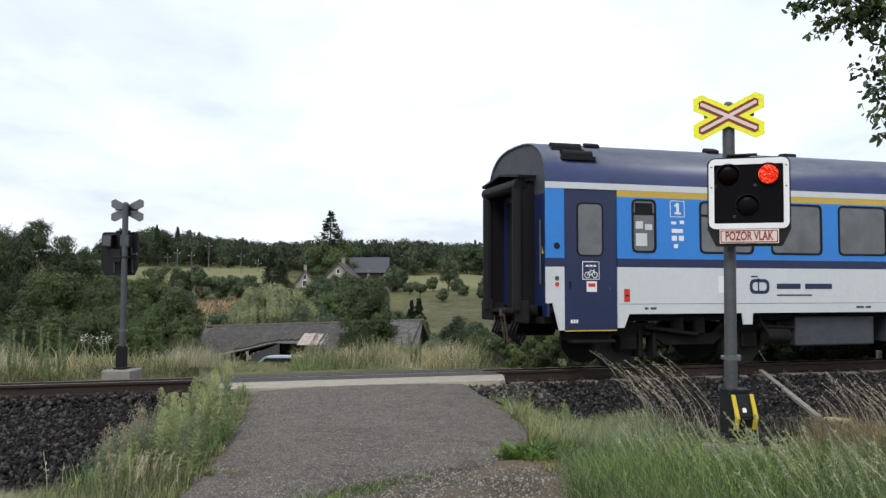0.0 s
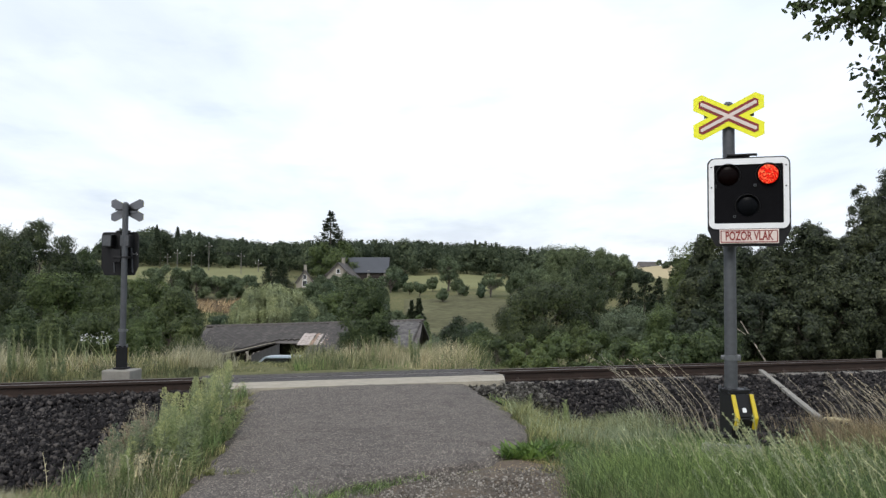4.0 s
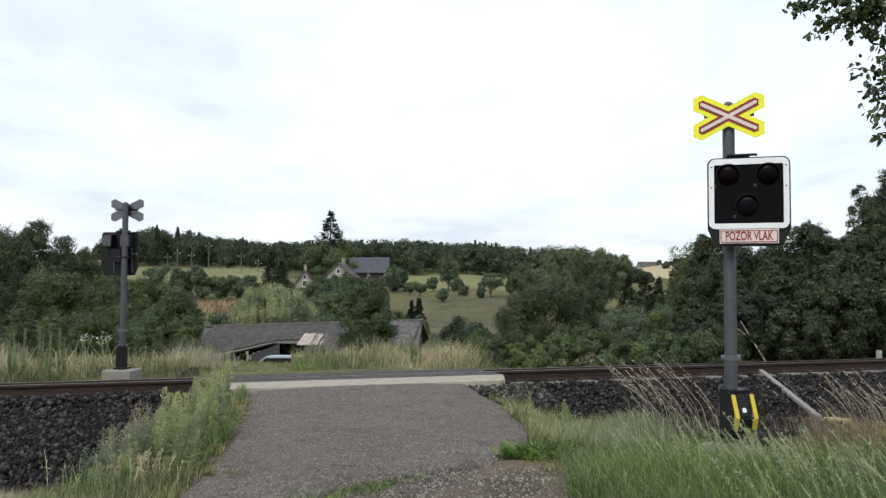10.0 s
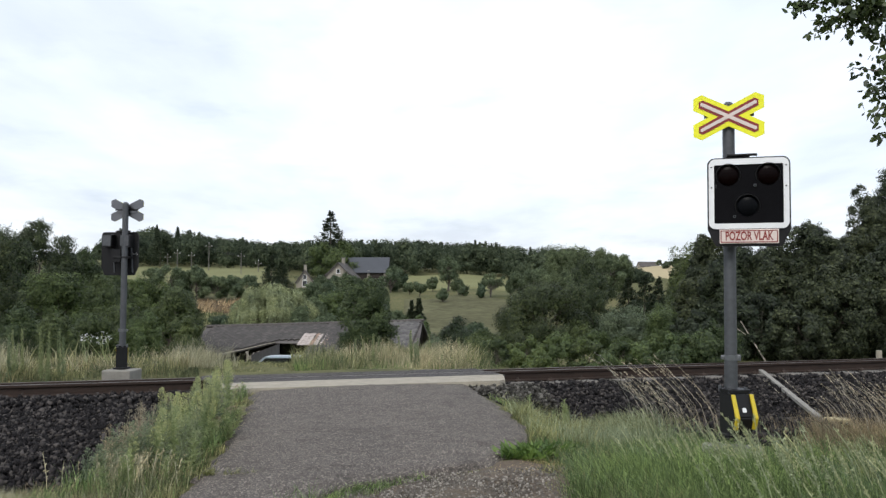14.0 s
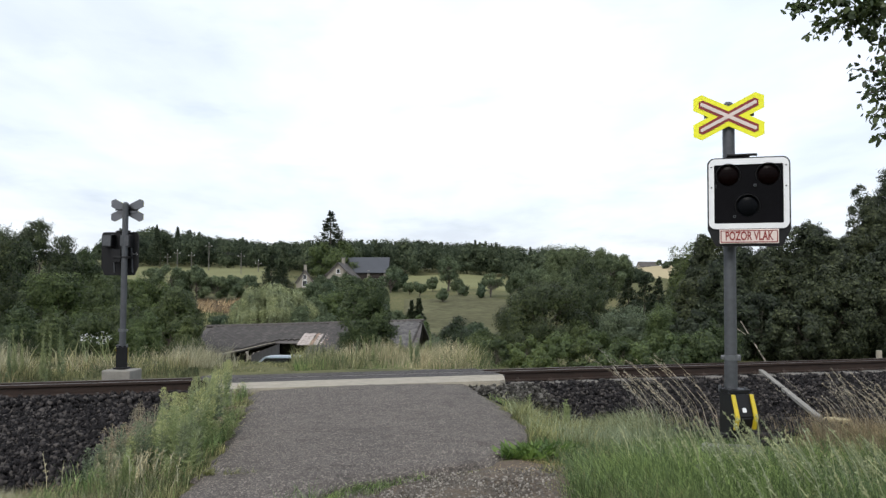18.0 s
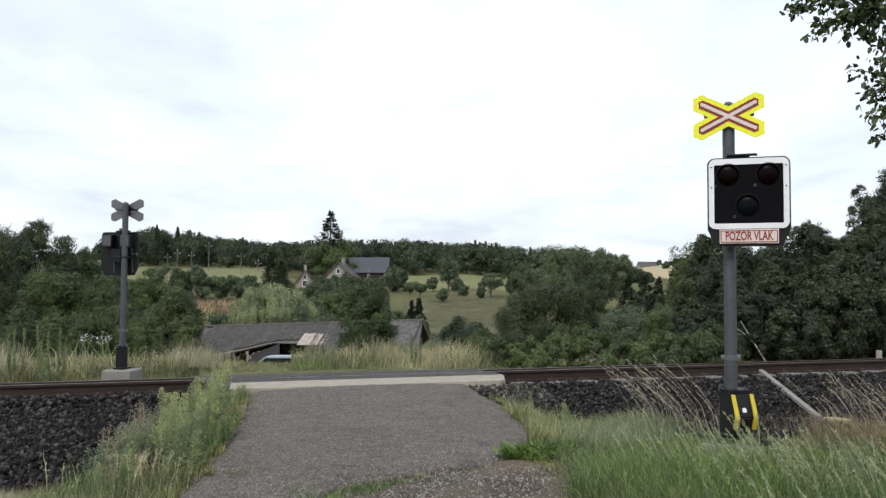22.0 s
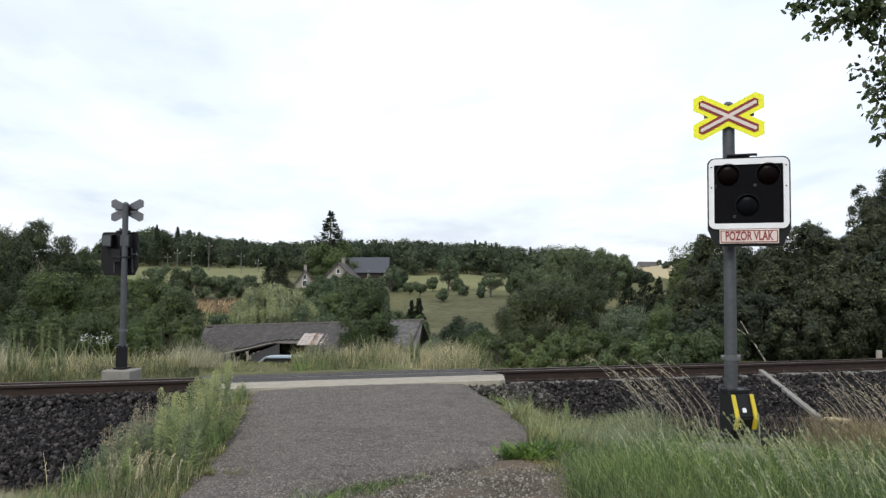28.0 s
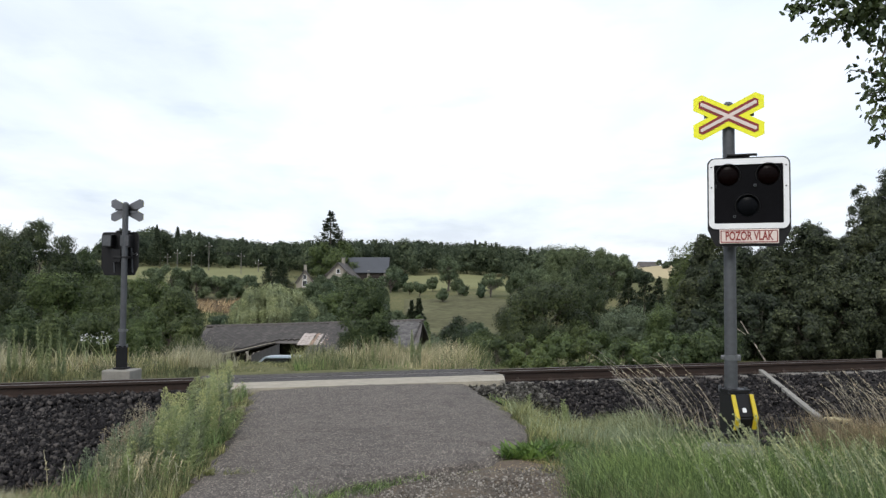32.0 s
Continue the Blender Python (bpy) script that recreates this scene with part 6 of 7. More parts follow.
def farm_car(x, y, z, turn, c, label):
    """The roof and bonnet of a parked estate car seen over the grass."""
    t = thing("parked_car", pose(x, y, z, 0, 0, turn), label, "car", "parked cars")
    paint = surface("car_paint", c, 0.3, 0.4, 20, 2, 0.05, 0.02, 0.001)
    body = prism(((-2.1, 0.35), (-2.1, 0.85), (-1.2, 0.98), (1.9, 0.98), (2.05, 0.6), (2.0, 0.35)), 1, -0.85, 0.85)
    bmesh.ops.bevel(body, geom=body.edges[:], offset=0.07, segments=2, affect="EDGES")
    part("body", body, paint, t)
    cabin = prism(((-1.25, 0.95), (-0.65, 1.45), (1.35, 1.47), (1.8, 0.95)), 1, -0.72, 0.72)
    bmesh.ops.bevel(cabin, geom=cabin.edges[:], offset=0.06, segments=2, affect="EDGES")
    part("roof", cabin, paint, t)
    for s in (-1, 1):
        part("side_window", prism(((-1.0, 1.0), (-0.6, 1.36), (1.25, 1.38), (1.6, 1.0)), 1, s * 0.722, s * 0.73), WINDOW_DARK, t)
        for x in (-1.35, 1.3):
            w = part("wheel", bar((x, s * 0.68, 0.31), (x, s * 0.86, 0.31), 0.31, sides=20), RUBBER, t)
            part("rim", bar((x, s * 0.861, 0.31), (x, s * 0.868, 0.31), 0.19, sides=16), GALVANIZED, w)
    sloped((-1.27, -0.6, 1.0), (-1.27, 0.6, 1.0), (-0.72, 0.55, 1.42), (-0.72, -0.55, 1.42), 0.01, WINDOW_DARK, "windscreen", t)


farm_car(5.75, 55.2, -4.2, -20, (0.4, 0.46, 0.52), "silver-blue car parked by the old barn")
farm_car(20.0, 60.4, -3.3, 55, (0.75, 0.76, 0.77), "white car half hidden by bushes below the track")


def house(name, x, y, turn, long, deep, wall_h, roof_h, base, roof_mat, label, wall_mat, gable_windows=2, over=0.5, chimney=True, porch=False):
    """A plain farm building: the front looks along -y, the gables along x."""
    t = thing(name, pose(x, y, base, 0, 0, turn), label, "house" if wall_mat is PLASTER else "barn", "farm buildings")
    a, b = long / 2, deep / 2
    th = 0.3
    part("wall", box(-a, a, -b, -b + th, -2.5, wall_h), wall_mat, t)
    part("wall", box(-a, a, b - th, b, -2.5, wall_h), wall_mat, t)
    for s in (-1, 1):
        x0, x1 = (s * a, s * (a - th))
        part("gable", prism(((-b + th, -2.5), (b - th, -2.5), (b - th, wall_h), (0, wall_h + roof_h - 0.15), (-b + th, wall_h)), 0, x0, x1), wall_mat, t)
        for k in range(gable_windows):
            yy = (k - (gable_windows - 1) / 2) * 2.0
            w = part("window", ring(rounded(yy - 0.5, yy + 0.5, 0.9, 2.2, 0.02), rounded(yy - 0.42, yy + 0.42, 0.98, 2.12, 0.02), 0, s * (a + 0.04), s * (a - 0.05)), WHITE_PAINT, t)
            part("pane", box(s * (a + 0.01), s * (a - 0.02), yy - 0.43, yy + 0.43, 0.97, 2.13), WINDOW_DARK, w)
        if gable_windows:
            w = part("window", ring(rounded(-0.4, 0.4, wall_h + 0.3, wall_h + 1.3, 0.02), rounded(-0.33, 0.33, wall_h + 0.37, wall_h + 1.23, 0.02), 0, s * (a + 0.04), s * (a - 0.05)), WHITE_PAINT, t)
            part("pane", box(s * (a + 0.01), s * (a - 0.02), -0.34, 0.34, wall_h + 0.36, wall_h + 1.24), WINDOW_DARK, w)
    k = roof_h / b
    for s in (-1, 1):
        sloped((-a - over, 0, wall_h + roof_h), (a + over, 0, wall_h + roof_h), (a + over, s * (b + over), wall_h - k * over), (-a - over, s * (b + over), wall_h - k * over), 0.18 * s, roof_mat, "roof", t)
    for i in range(int(long / 2.6)):
        xx = -a + 1.4 + i * 2.6
        if porch:
            break
        w = part("window", ring(rounded(xx - 0.5, xx + 0.5, 0.9, 2.2, 0.02), rounded(xx - 0.42, xx + 0.42, 0.98, 2.12, 0.02), 1, -b - 0.04, -b + 0.05), WHITE_PAINT, t)
        part("pane", box(xx - 0.43, xx + 0.43, -b - 0.01, -b + 0.02, 0.97, 2.13), WINDOW_DARK, w)
    if porch:
        part("barn_door", box(-a + 0.8, -0.4, -b - 0.06, -b - 0.02, 0.0, wall_h - 0.3), DARK_WOOD, t, "dark boarded opening")
        part("barn_door", box(0.8, a - 0.8, -b - 0.06, -b - 0.02, 0.0, wall_h - 0.3), DARK_WOOD, t, "dark boarded opening")
        for xx in (0.2, a - 0.3):
            part("pillar", box(xx - 0.3, xx + 0.3, -b - 0.12, -b - 0.02, -0.5, wall_h), PLASTER, t, "pale masonry pillar")
    if chimney:
        c = part("chimney", box(-0.35, 0.35, -0.3, 0.3, wall_h + roof_h * 0.6, wall_h + roof_h + 1.0, 0.02), PLASTER, t)
        part("chimney_cap", box(-0.45, 0.45, -0.4, 0.4, wall_h + roof_h + 1.0, wall_h + roof_h + 1.12), CONCRETE, c)
    return t


house("barn", 39.4, 188.0, -17, 8.2, 6.5, 2.9, 3.0, 2.7, NEW_SLATE, "farm barn with a dark slate roof and pale pillars", DARK_WOOD, 0, 0.5, False, True)
house("farmhouse", 33.0, 184.3, 66, 9.0, 5.6, 2.6, 2.7, 1.9, SLATE, "pale plastered old farmhouse with a steep grey roof", PLASTER, 1, 0.45)
house("cottage", 25.2, 187.0, 80, 7.0, 3.5, 2.1, 2.4, 1.2, SLATE, "small pale plastered cottage with a chimney", PLASTER, 1, 0.35)
house("house", 268, 462, -10, 11, 7, 2.2, 2.6, land_at(268, 462) - 0.5, SLATE, "far house on the skyline", PLASTER, 0, 0.5, False)


def utility_pole(x, y, top, seed):
    z = land_at(x, y)
    t = thing("utility_pole", pose(x, y, z), "grey wooden power line pole standing in a field", "utility pole", "utility poles")
    h = top - z
    part("mast", bar((0, 0, -0.5), (0, 0, h), 0.13, 0.085, sides=10), POLE_WOOD, t)
    part("crossarm", box(-0.9, 0.9, -0.05, 0.05, h - 0.9, h - 0.8), POLE_WOOD, t)
    for dx in (-0.8, 0.0, 0.8):
        part("insulator", bar((dx, 0, h - 0.8 if dx else h), (dx, 0, h - 0.5 if dx else h + 0.25), 0.06, sides=8), WHITE_PAINT, t)
    return (x, y, top)


POLES = ((-4.7, 272.7, 12.0), (-1.9, 271.9, 13.2), (2.2, 270.6, 12.5), (6.9, 257.6, 14.8), (14.7, 236.6, 11.1), (20.1, 247.6, 9.6))
for k, p in enumerate(POLES):
    utility_pole(*p, k)
power_line = thing("power_line", pose(0, 0, 0), "thin dark power lines sagging between the poles", "power line")
for a, b in zip(POLES, POLES[1:]):
    for dx in (-1.0, 1.0):
        f = np.linspace(0, 1, 9)[:, None]
        p = np.array((a[0] + dx, a[1], a[2] - 0.5)) * (1 - f) + np.array((b[0] + dx, b[1], b[2] - 0.5)) * f
        p[:, 2] -= 2.4 * f[:, 0] * (1 - f[:, 0])
        part("wire", tubes_mesh("wire", [tube(p, [0.025] * 9, 4)]), BLACK_PAINT, power_line)

# ---- grass, weeds and flowers ----
GRASS_GREEN = foliage("green_grass", (0.022, 0.045, 0.018), (0.3, 0.42, 0.18), 0.6, 0.35, 0.25, 2.2)
GRASS_MIXED = foliage("half_dry_grass", (0.055, 0.075, 0.036), (0.42, 0.42, 0.25), 0.65, 0.35, 0.2, 1.6)
STRAW_PALE = foliage("bleached_straw", (0.3, 0.27, 0.19), (0.72, 0.67, 0.52), 0.7, 0.35, 0.2, 1.2)
BROWN_GRASS = foliage("brown_grass", (0.17, 0.125, 0.08), (0.6, 0.47, 0.33), 0.7, 0.35, 0.2, 1.6)
GRASS_YELLOW = foliage("yellow_green_grass", (0.075, 0.095, 0.035), (0.43, 0.43, 0.22), 0.65, 0.35, 0.2, 2.0)
GRASS_BLUE = foliage("cool_green_grass", (0.05, 0.085, 0.045), (0.3, 0.4, 0.25), 0.6, 0.35, 0.2, 2.0)
GRASS_DRY = foliage("dry_grass", (0.17, 0.13, 0.075), (0.6, 0.51, 0.34), 0.7, 0.35, 0.2, 0.6)
# growth under the hedgerow: its shade put into a darker green
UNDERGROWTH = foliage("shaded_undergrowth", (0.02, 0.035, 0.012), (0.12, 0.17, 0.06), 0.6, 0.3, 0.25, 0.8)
SEED = foliage("pale_seed_heads", (0.25, 0.28, 0.17), (0.62, 0.64, 0.44), 0.7, 0.3, 0.2, 0.8)
DOCK = foliage("dock_leaves", (0.05, 0.1, 0.025), (0.21, 0.31, 0.085), 0.5, 0.3, 0.3, 0.8)
WEED = foliage("weed_leaves", (0.22, 0.28, 0.14), (0.42, 0.48, 0.26), 0.6, 0.35, 0.25, 0.8)

GRASS_OLIVE = foliage("dull_olive_grass", (0.04, 0.05, 0.025), (0.25, 0.265, 0.145), 0.65, 0.3, 0.2, 1.6)
DRY_STALK = foliage("grey_dry_stalks", (0.33, 0.29, 0.25), (0.66, 0.6, 0.52), 0.75, 0.3, 0.15, 1.2)


def blades(name, x, y, z, height, width, r, lean=0.6, wind=(0.08, -0.03)):
    """Curved blades of grass, each a bent strip that narrows to its tip."""
    n = len(x)
    a = r.uniform(0, 6.283, n)
    side = np.stack([np.cos(a), np.sin(a), np.zeros(n)], 1) * width[:, None] * 0.5
    b = r.uniform(0, 6.283, n)
    k = r.uniform(0.2, 1.0, n) * lean
    bend = np.stack([np.cos(b) * k + wind[0], np.sin(b) * k + wind[1], np.zeros(n)], 1) * height[:, None]
    p0 = np.stack([x, y, z], 1)
    up = np.array((0, 0, 1.0)) * height[:, None]
    p1 = p0 + up * 0.5 + bend * 0.25
    p2 = p0 + up * (0.98 - 0.25 * k[:, None]) + bend
    v = np.stack([p0 - side, p0 + side, p1 + side * 0.8, p1 - side * 0.8, p2], 1).reshape(-1, 3)
    i = np.arange(n)[:, None] * 5
    return mesh_of(name, v, i + np.array((0, 1, 2, 3)), i + np.array((3, 2, 4)))


def scatter(r, n, x0, x1, y0, y1, clump=0.0):
    if not clump:
        return r.uniform(x0, x1, n), r.uniform(y0, y1, n)
    m = max(n // 45, 1)
    cx, cy = r.uniform(x0, x1, m), r.uniform(y0, y1, m)
    pick = r.integers(0, m, n)
    return np.clip(cx[pick] + r.normal(size=n) * clump, x0, x1), np.clip(cy[pick] + r.normal(size=n) * clump, y0, y1)


def surface_z(x, y):
    z = land(x, y)
    off = (x < 0.38) | (x > 5.05)
    return np.where(off & (y > 9.3) & (y < 18.4), np.maximum(z, berm(y) - 0.03), z)


def grass(x0, x1, y0, y1, n, lo, hi, width, material, label, seed, clump=0.0, keep=None, lean=0.6, wind=(0.08, -0.03), low=None):
    r = np.random.default_rng(seed)
    x, y = scatter(r, n, x0, x1, y0, y1, clump)
    if keep is not None:
        k = keep(x, y, r)
        x, y = x[k], y[k]
    h = r.uniform(lo, hi, len(x)) * (0.75 + 0.35 * np.sin(x * 2.1 + seed) * np.cos(y * 1.7))
    if low is not None:
        h = h * low(x, y)
    ob = part("grass", blades("grass", x, y, surface_z(x, y) - 0.02, h, width * r.uniform(0.6, 1.3, len(x)), r, lean, wind), material)
    tagged(ob, label, "grass", kind="stuff")


def stems_mesh(name, x, y, z, height, r, wind=(0.35, -0.1), head=0.16, bits=16, thick=0.0026):
    """Tall grass stalks with loose seed heads."""
    n = len(x)
    a = r.uniform(0, 6.283, n)
    w = np.stack([np.cos(a), np.sin(a), np.zeros(n)], 1) * thick
    bend = np.stack([wind[0] + r.normal(size=n) * 0.12, wind[1] + r.normal(size=n) * 0.12, np.zeros(n)], 1) * height[:, None]
    p0 = np.stack([x, y, z], 1)
    up = np.array((0, 0, 1.0)) * height[:, None]
    pts = [p0 + up * f + bend * f * f for f in (0.0, 0.4, 0.75, 1.0)]
    v = np.concatenate([np.stack([p - w, p + w], 1) for p in pts], 1)
    q = np.array(((0, 1, 3, 2), (2, 3, 5, 4), (4, 5, 7, 6)))
    quads = (np.arange(n)[:, None, None] * 8 + q[None]).reshape(-1, 4)
    v = v.reshape(-1, 3)
    f = 1 - r.uniform(0, 1, (n, bits)) * head / height[:, None]
    base = p0[:, None] + up[:, None] * f[..., None] + bend[:, None] * (f * f)[..., None]
    d = np.stack([np.full(n, wind[0]), np.full(n, wind[1]), np.full(n, 0.55)], 1)[:, None] + r.normal(size=(n, bits, 3)) * 0.35
    d = unit(d) * r.uniform(0.014, 0.034, (n, bits, 1))
    s = unit(np.cross(d, r.normal(size=(n, bits, 3)))) * 0.004
    lv = np.stack([base, base + d * 0.5 + s, base + d, base + d * 0.5 - s], 2).reshape(-1, 3)
    lq = np.arange(len(lv)).reshape(-1, 4) + len(v)
    return mesh_of(name, np.concatenate([v, lv]), np.concatenate([quads, lq]))


def not_road(x, y, r):
    a, b = road_edges(y)
    return (x < a - 0.02) | (x > b + 0.02)


def right_verge(x, y, r):
    edge = np.interp(y, (4.4, 5.6, 6.4, 7.2, 7.9, 8.6, 9.5, 12.2), (2.45, 2.62, 3.1, 3.3, 3.4, 3.65, 4.0, 4.35))
    low = np.interp(x, (3.6, 4.3, 4.7, 5.2, 8.0), (11.8, 11.2, 9.3, 8.3, 7.8)) + 0.25 * np.sin(x * 1.7) + (r.uniform(0, 1, len(x)) ** 4) * 1.2
    dry = x > np.interp(y, (6.2, 6.7, 7.4, 8.4), (8.0, 5.6, 5.75, 5.0)) + 0.5 * r.uniform(0, 1, len(x)) + 0.2 * np.sin(y * 2.3)
    return (x > edge + r.normal(size=len(x)) * 0.07) & (y < low) & (~dry | (r.uniform(0, 1, len(x)) < 0.12))


def verge_low(x, y):
    """The verge grass grows lower towards the ballast."""
    d = 0.288 * x + 0.957 * y
    return np.interp(d, (5.2, 6.8, 7.8, 9.0, 12.0), (1.0, 0.88, 0.68, 0.42, 0.3))


# verge beside the near signal
grass(2.3, 7.2, 4.4, 11.8, 88000, 0.14, 0.42, 0.0048, GRASS_GREEN, "lush green grass on the verge", 11, 0.12, right_verge, 0.9, (-0.12, 0.0), verge_low)
grass(2.9, 7.2, 4.4, 9.5, 24000, 0.18, 0.44, 0.0075, GRASS_BLUE, "cool green broad-bladed grass on the verge", 31, 0.2, right_verge, 1.0, (-0.2, 0.0), verge_low)
grass(2.5, 9.5, 4.4, 11.8, 30000, 0.2, 0.5, 0.0042, GRASS_MIXED, "half-dry grass on the verge", 12, 0.12, right_verge, 0.9, (-0.25, 0.0), verge_low)
grass(3.9, 11.5, 4.6, 9.0, 46000, 0.12, 0.34, 0.0042, BROWN_GRASS, "dry straw-coloured grass beside the ballast", 13, 0.16, lambda x, y, r: (x > np.interp(y, (6.2, 6.7, 7.4, 8.4), (8.0, 5.6, 5.75, 5.0)) + 0.6 * r.uniform(0, 1, len(x))) & ((y < 7.6 + 0.3 * np.sin(x * 3)) | (r.uniform(0, 1, len(x)) < 0.12)), 0.6, (-0.4, 0.05))
grass(3.4, 5.6, 7.6, 12.2, 9000, 0.1, 0.38, 0.0055, GRASS_YELLOW, "yellowish grass along the lane's edge", 14, 0.1, lambda x, y, r: not_road(x, y, r) & ((y < 10.4) | (x > 4.5)) & (x < road_edges(y)[1] + 0.12 + 0.85 * r.uniform(0, 1, len(x)) ** 1.5), 0.8)
grass(3.4, 5.8, 7.6, 12.2, 6000, 0.12, 0.42, 0.005, GRASS_MIXED, "half-dry grass along the lane's edge", 37, 0.12, lambda x, y, r: not_road(x, y, r) & ((y < 10.4) | (x > 4.5)) & (x < road_edges(y)[1] + 1.3 * r.uniform(0, 1, len(x))), 1.0)
grass(4.4, 5.5, 8.6, 10.6, 2600, 0.08, 0.3, 0.005, GRASS_MIXED, "sparse grass at the foot of the ballast", 32, 0.12, None, 0.9, (-0.2, 0.0))
grass(1.6, 3.5, 5.0, 7.6, 5000, 0.03, 0.1, 0.004, GRASS_DRY, "dry litter on the bare soil", 33, 0.08, lambda x, y, r: x > road_edges(y)[1] + 0.25, 3.0)
grass(2.2, 3.7, 5.0, 8.4, 7000, 0.05, 0.16, 0.0055, GRASS_YELLOW, "thin yellowish grass at the soil's edge", 34, 0.06, lambda x, y, r: np.abs(x - np.interp(y, (4.4, 5.6, 6.4, 7.2, 7.9, 8.6), (2.35, 2.55, 3.05, 3.25, 3.4, 3.6))) < 0.28 * r.uniform(0, 1, len(x)), 1.2)
grass(3.0, 7.0, 4.4, 6.6, 16000, 0.28, 0.55, 0.0045, GRASS_GREEN, "long green grass in the foreground verge", 28, 0.1, right_verge, 0.9, (-0.2, 0.0))
grass(3.7, 5.7, 8.0, 11.6, 9000, 0.16, 0.4, 0.0045, SEED, "pale seeding grass between the lane and the ballast", 43, 0.14, lambda x, y, r: not_road(x, y, r) & (x < 4.9 + 0.6 * r.uniform(0, 1, len(x))) & ((y < 10.4) | (x > 4.5)), 0.8, (-0.1, 0.0))
# verge on the other side of the lane
grass(-2.6, 0.4, 5.2, 7.8, 14000, 0.08, 0.26, 0.006, GRASS_MIXED, "half-dry grass beside the lane", 15, 0.1, not_road)
grass(-1.6, 0.9, 6.0, 12.4, 9000, 0.15, 0.4, 0.005, GRASS_GREEN, "green grass beside the lane", 16, 0.09, lambda x, y, r: not_road(x, y, r) & (x > road_edges(y)[0] - 0.95))
grass(0.2, 2.2, 5.9, 7.1, 9000, 0.04, 0.13, 0.008, GRASS_GREEN, "tuft of low green grass along the broken asphalt edge", 35, 0.05, lambda x, y, r: (x - road_edges(y)[1] > -0.05) & (x - road_edges(y)[1] < 0.3 + 0.08 * np.sin(y * 17)) & (x < 1.95), 1.2)
grass(0.4, 2.1, 5.3, 6.8, 16000, 0.06, 0.15, 0.005, GRASS_GREEN, "short grass along the broken asphalt edge", 17, 0.05, lambda x, y, r: (np.abs(x - road_edges(y)[1] - 0.13 - 0.08 * np.sin(y * 9)) < 0.24) & (x < 1.9))
grass(-0.6, 1.0, 6.2, 12.5, 9000, 0.05, 0.2, 0.005, GRASS_MIXED, "low grass along the asphalt edge", 30, 0.05, lambda x, y, r: (road_edges(y)[0] - x > -0.04 + 0.05 * np.sin(y * 7)) & (road_edges(y)[0] - x < 0.4))
grass(-0.6, 2.0, 20.2, 22.5, 2300, 0.45, 0.95, 0.007, STRAW_PALE, "clump of tall bleached straw beside the far signal", 36, 0.2, lambda x, y, r: np.hypot(x - 0.45, y - 21.2) < 0.8)
grass(-1.6, 0.1, 6.3, 8.5, 5200, 0.12, 0.34, 0.0045, STRAW_PALE, "short dry grass beside the lane", 25, 0.12, lambda x, y, r: not_road(x, y, r) & (x < road_edges(y)[0] - 0.25))
grass(-1.9, -0.4, 6.6, 9.2, 2400, 0.1, 0.32, 0.005, BROWN_GRASS, "withered brown grass at the ballast's foot", 38, 0.1, not_road)
grass(0.05, 0.72, 7.25, 7.5, 1500, 0.11, 0.16, 0.006, GRASS_YELLOW, "thin line of grass in a crack of the asphalt", 39, 0.02, lambda x, y, r: np.abs(y - 7.43 + 0.1 * x - 0.03 * np.sin(x * 9)) < 0.05 * (1 - x))
# far verge
grass(-6.6, -3.6, 20.0, 23.5, 3200, 0.6, 1.15, 0.008, STRAW_PALE, "tall bleached straw on the bank beyond the railway", 40, 0.3)
grass(-9.0, 0.1, 19.2, 26.0, 13000, 0.15, 0.4, 0.011, GRASS_MIXED, "tall half-dry grass beyond the railway", 18, 0.2)
grass(-9.0, 0.3, 16.9, 23.5, 21000, 0.08, 0.27, 0.01, GRASS_OLIVE, "green undergrowth beyond the railway", 26, 0.3)
grass(2.4, 6.8, 17.0, 19.5, 6000, 0.2, 0.5, 0.011, GRASS_GREEN, "green undergrowth beyond the crossing", 27, 0.3)
grass(-9.0, 0.1, 18.4, 21.0, 700, 0.3, 0.7, 0.007, GRASS_DRY, "scattered clumps of tall straw beyond the railway", 29, 0.3)
grass(-9.0, 0.1, 20.0, 26.0, 6500, 0.3, 0.7, 0.007, STRAW_PALE, "tall straw-coloured grass beyond the railway", 19, 0.35, lambda x, y, r: np.sin(x * 2.3 + 1) + np.sin(y * 1.7 + x * 1.1) + r.normal(size=len(x)) * 0.4 > 0.1, 0.9)
grass(0.0, 6.6, 17.3, 22.5, 11000, 0.35, 0.75, 0.011, GRASS_MIXED, "tall half-dry grass beyond the crossing", 20, 0.2, lambda x, y, r: x > 2.3 + 0.06 * (y - 17))
grass(0.2, 3.4, 18.8, 26.0, 4500, 0.05, 0.16, 0.011, GRASS_MIXED, "short trodden grass on the track beyond the crossing", 24, 0.2)
grass(1.8, 6.3, 17.5, 21.0, 7500, 0.4, 0.85, 0.009, STRAW_PALE, "tall straw-coloured grass beyond the crossing", 21, 0.25, lambda x, y, r: (x > 3.1 + 1.6 * r.uniform(0, 1, len(x))))
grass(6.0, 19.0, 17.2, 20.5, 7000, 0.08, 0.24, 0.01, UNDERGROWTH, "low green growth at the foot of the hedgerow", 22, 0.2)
grass(0.0, 10.5, 131.0, 147.0, 2600, 0.5, 1.4, 0.12, BROWN_GRASS, "rust-brown weeds below the mown field", 41, 0.6)
grass(0.0, 13.0, 112.0, 131.0, 4200, 0.3, 0.9, 0.11, GRASS_MIXED, "rough grass behind the old barn", 42, 0.6)
grass(-14.0, 24.0, 24.0, 60.0, 30000, 0.3, 0.8, 0.03, GRASS_MIXED, "rough grass on the slope below the track", 23, 0.5)


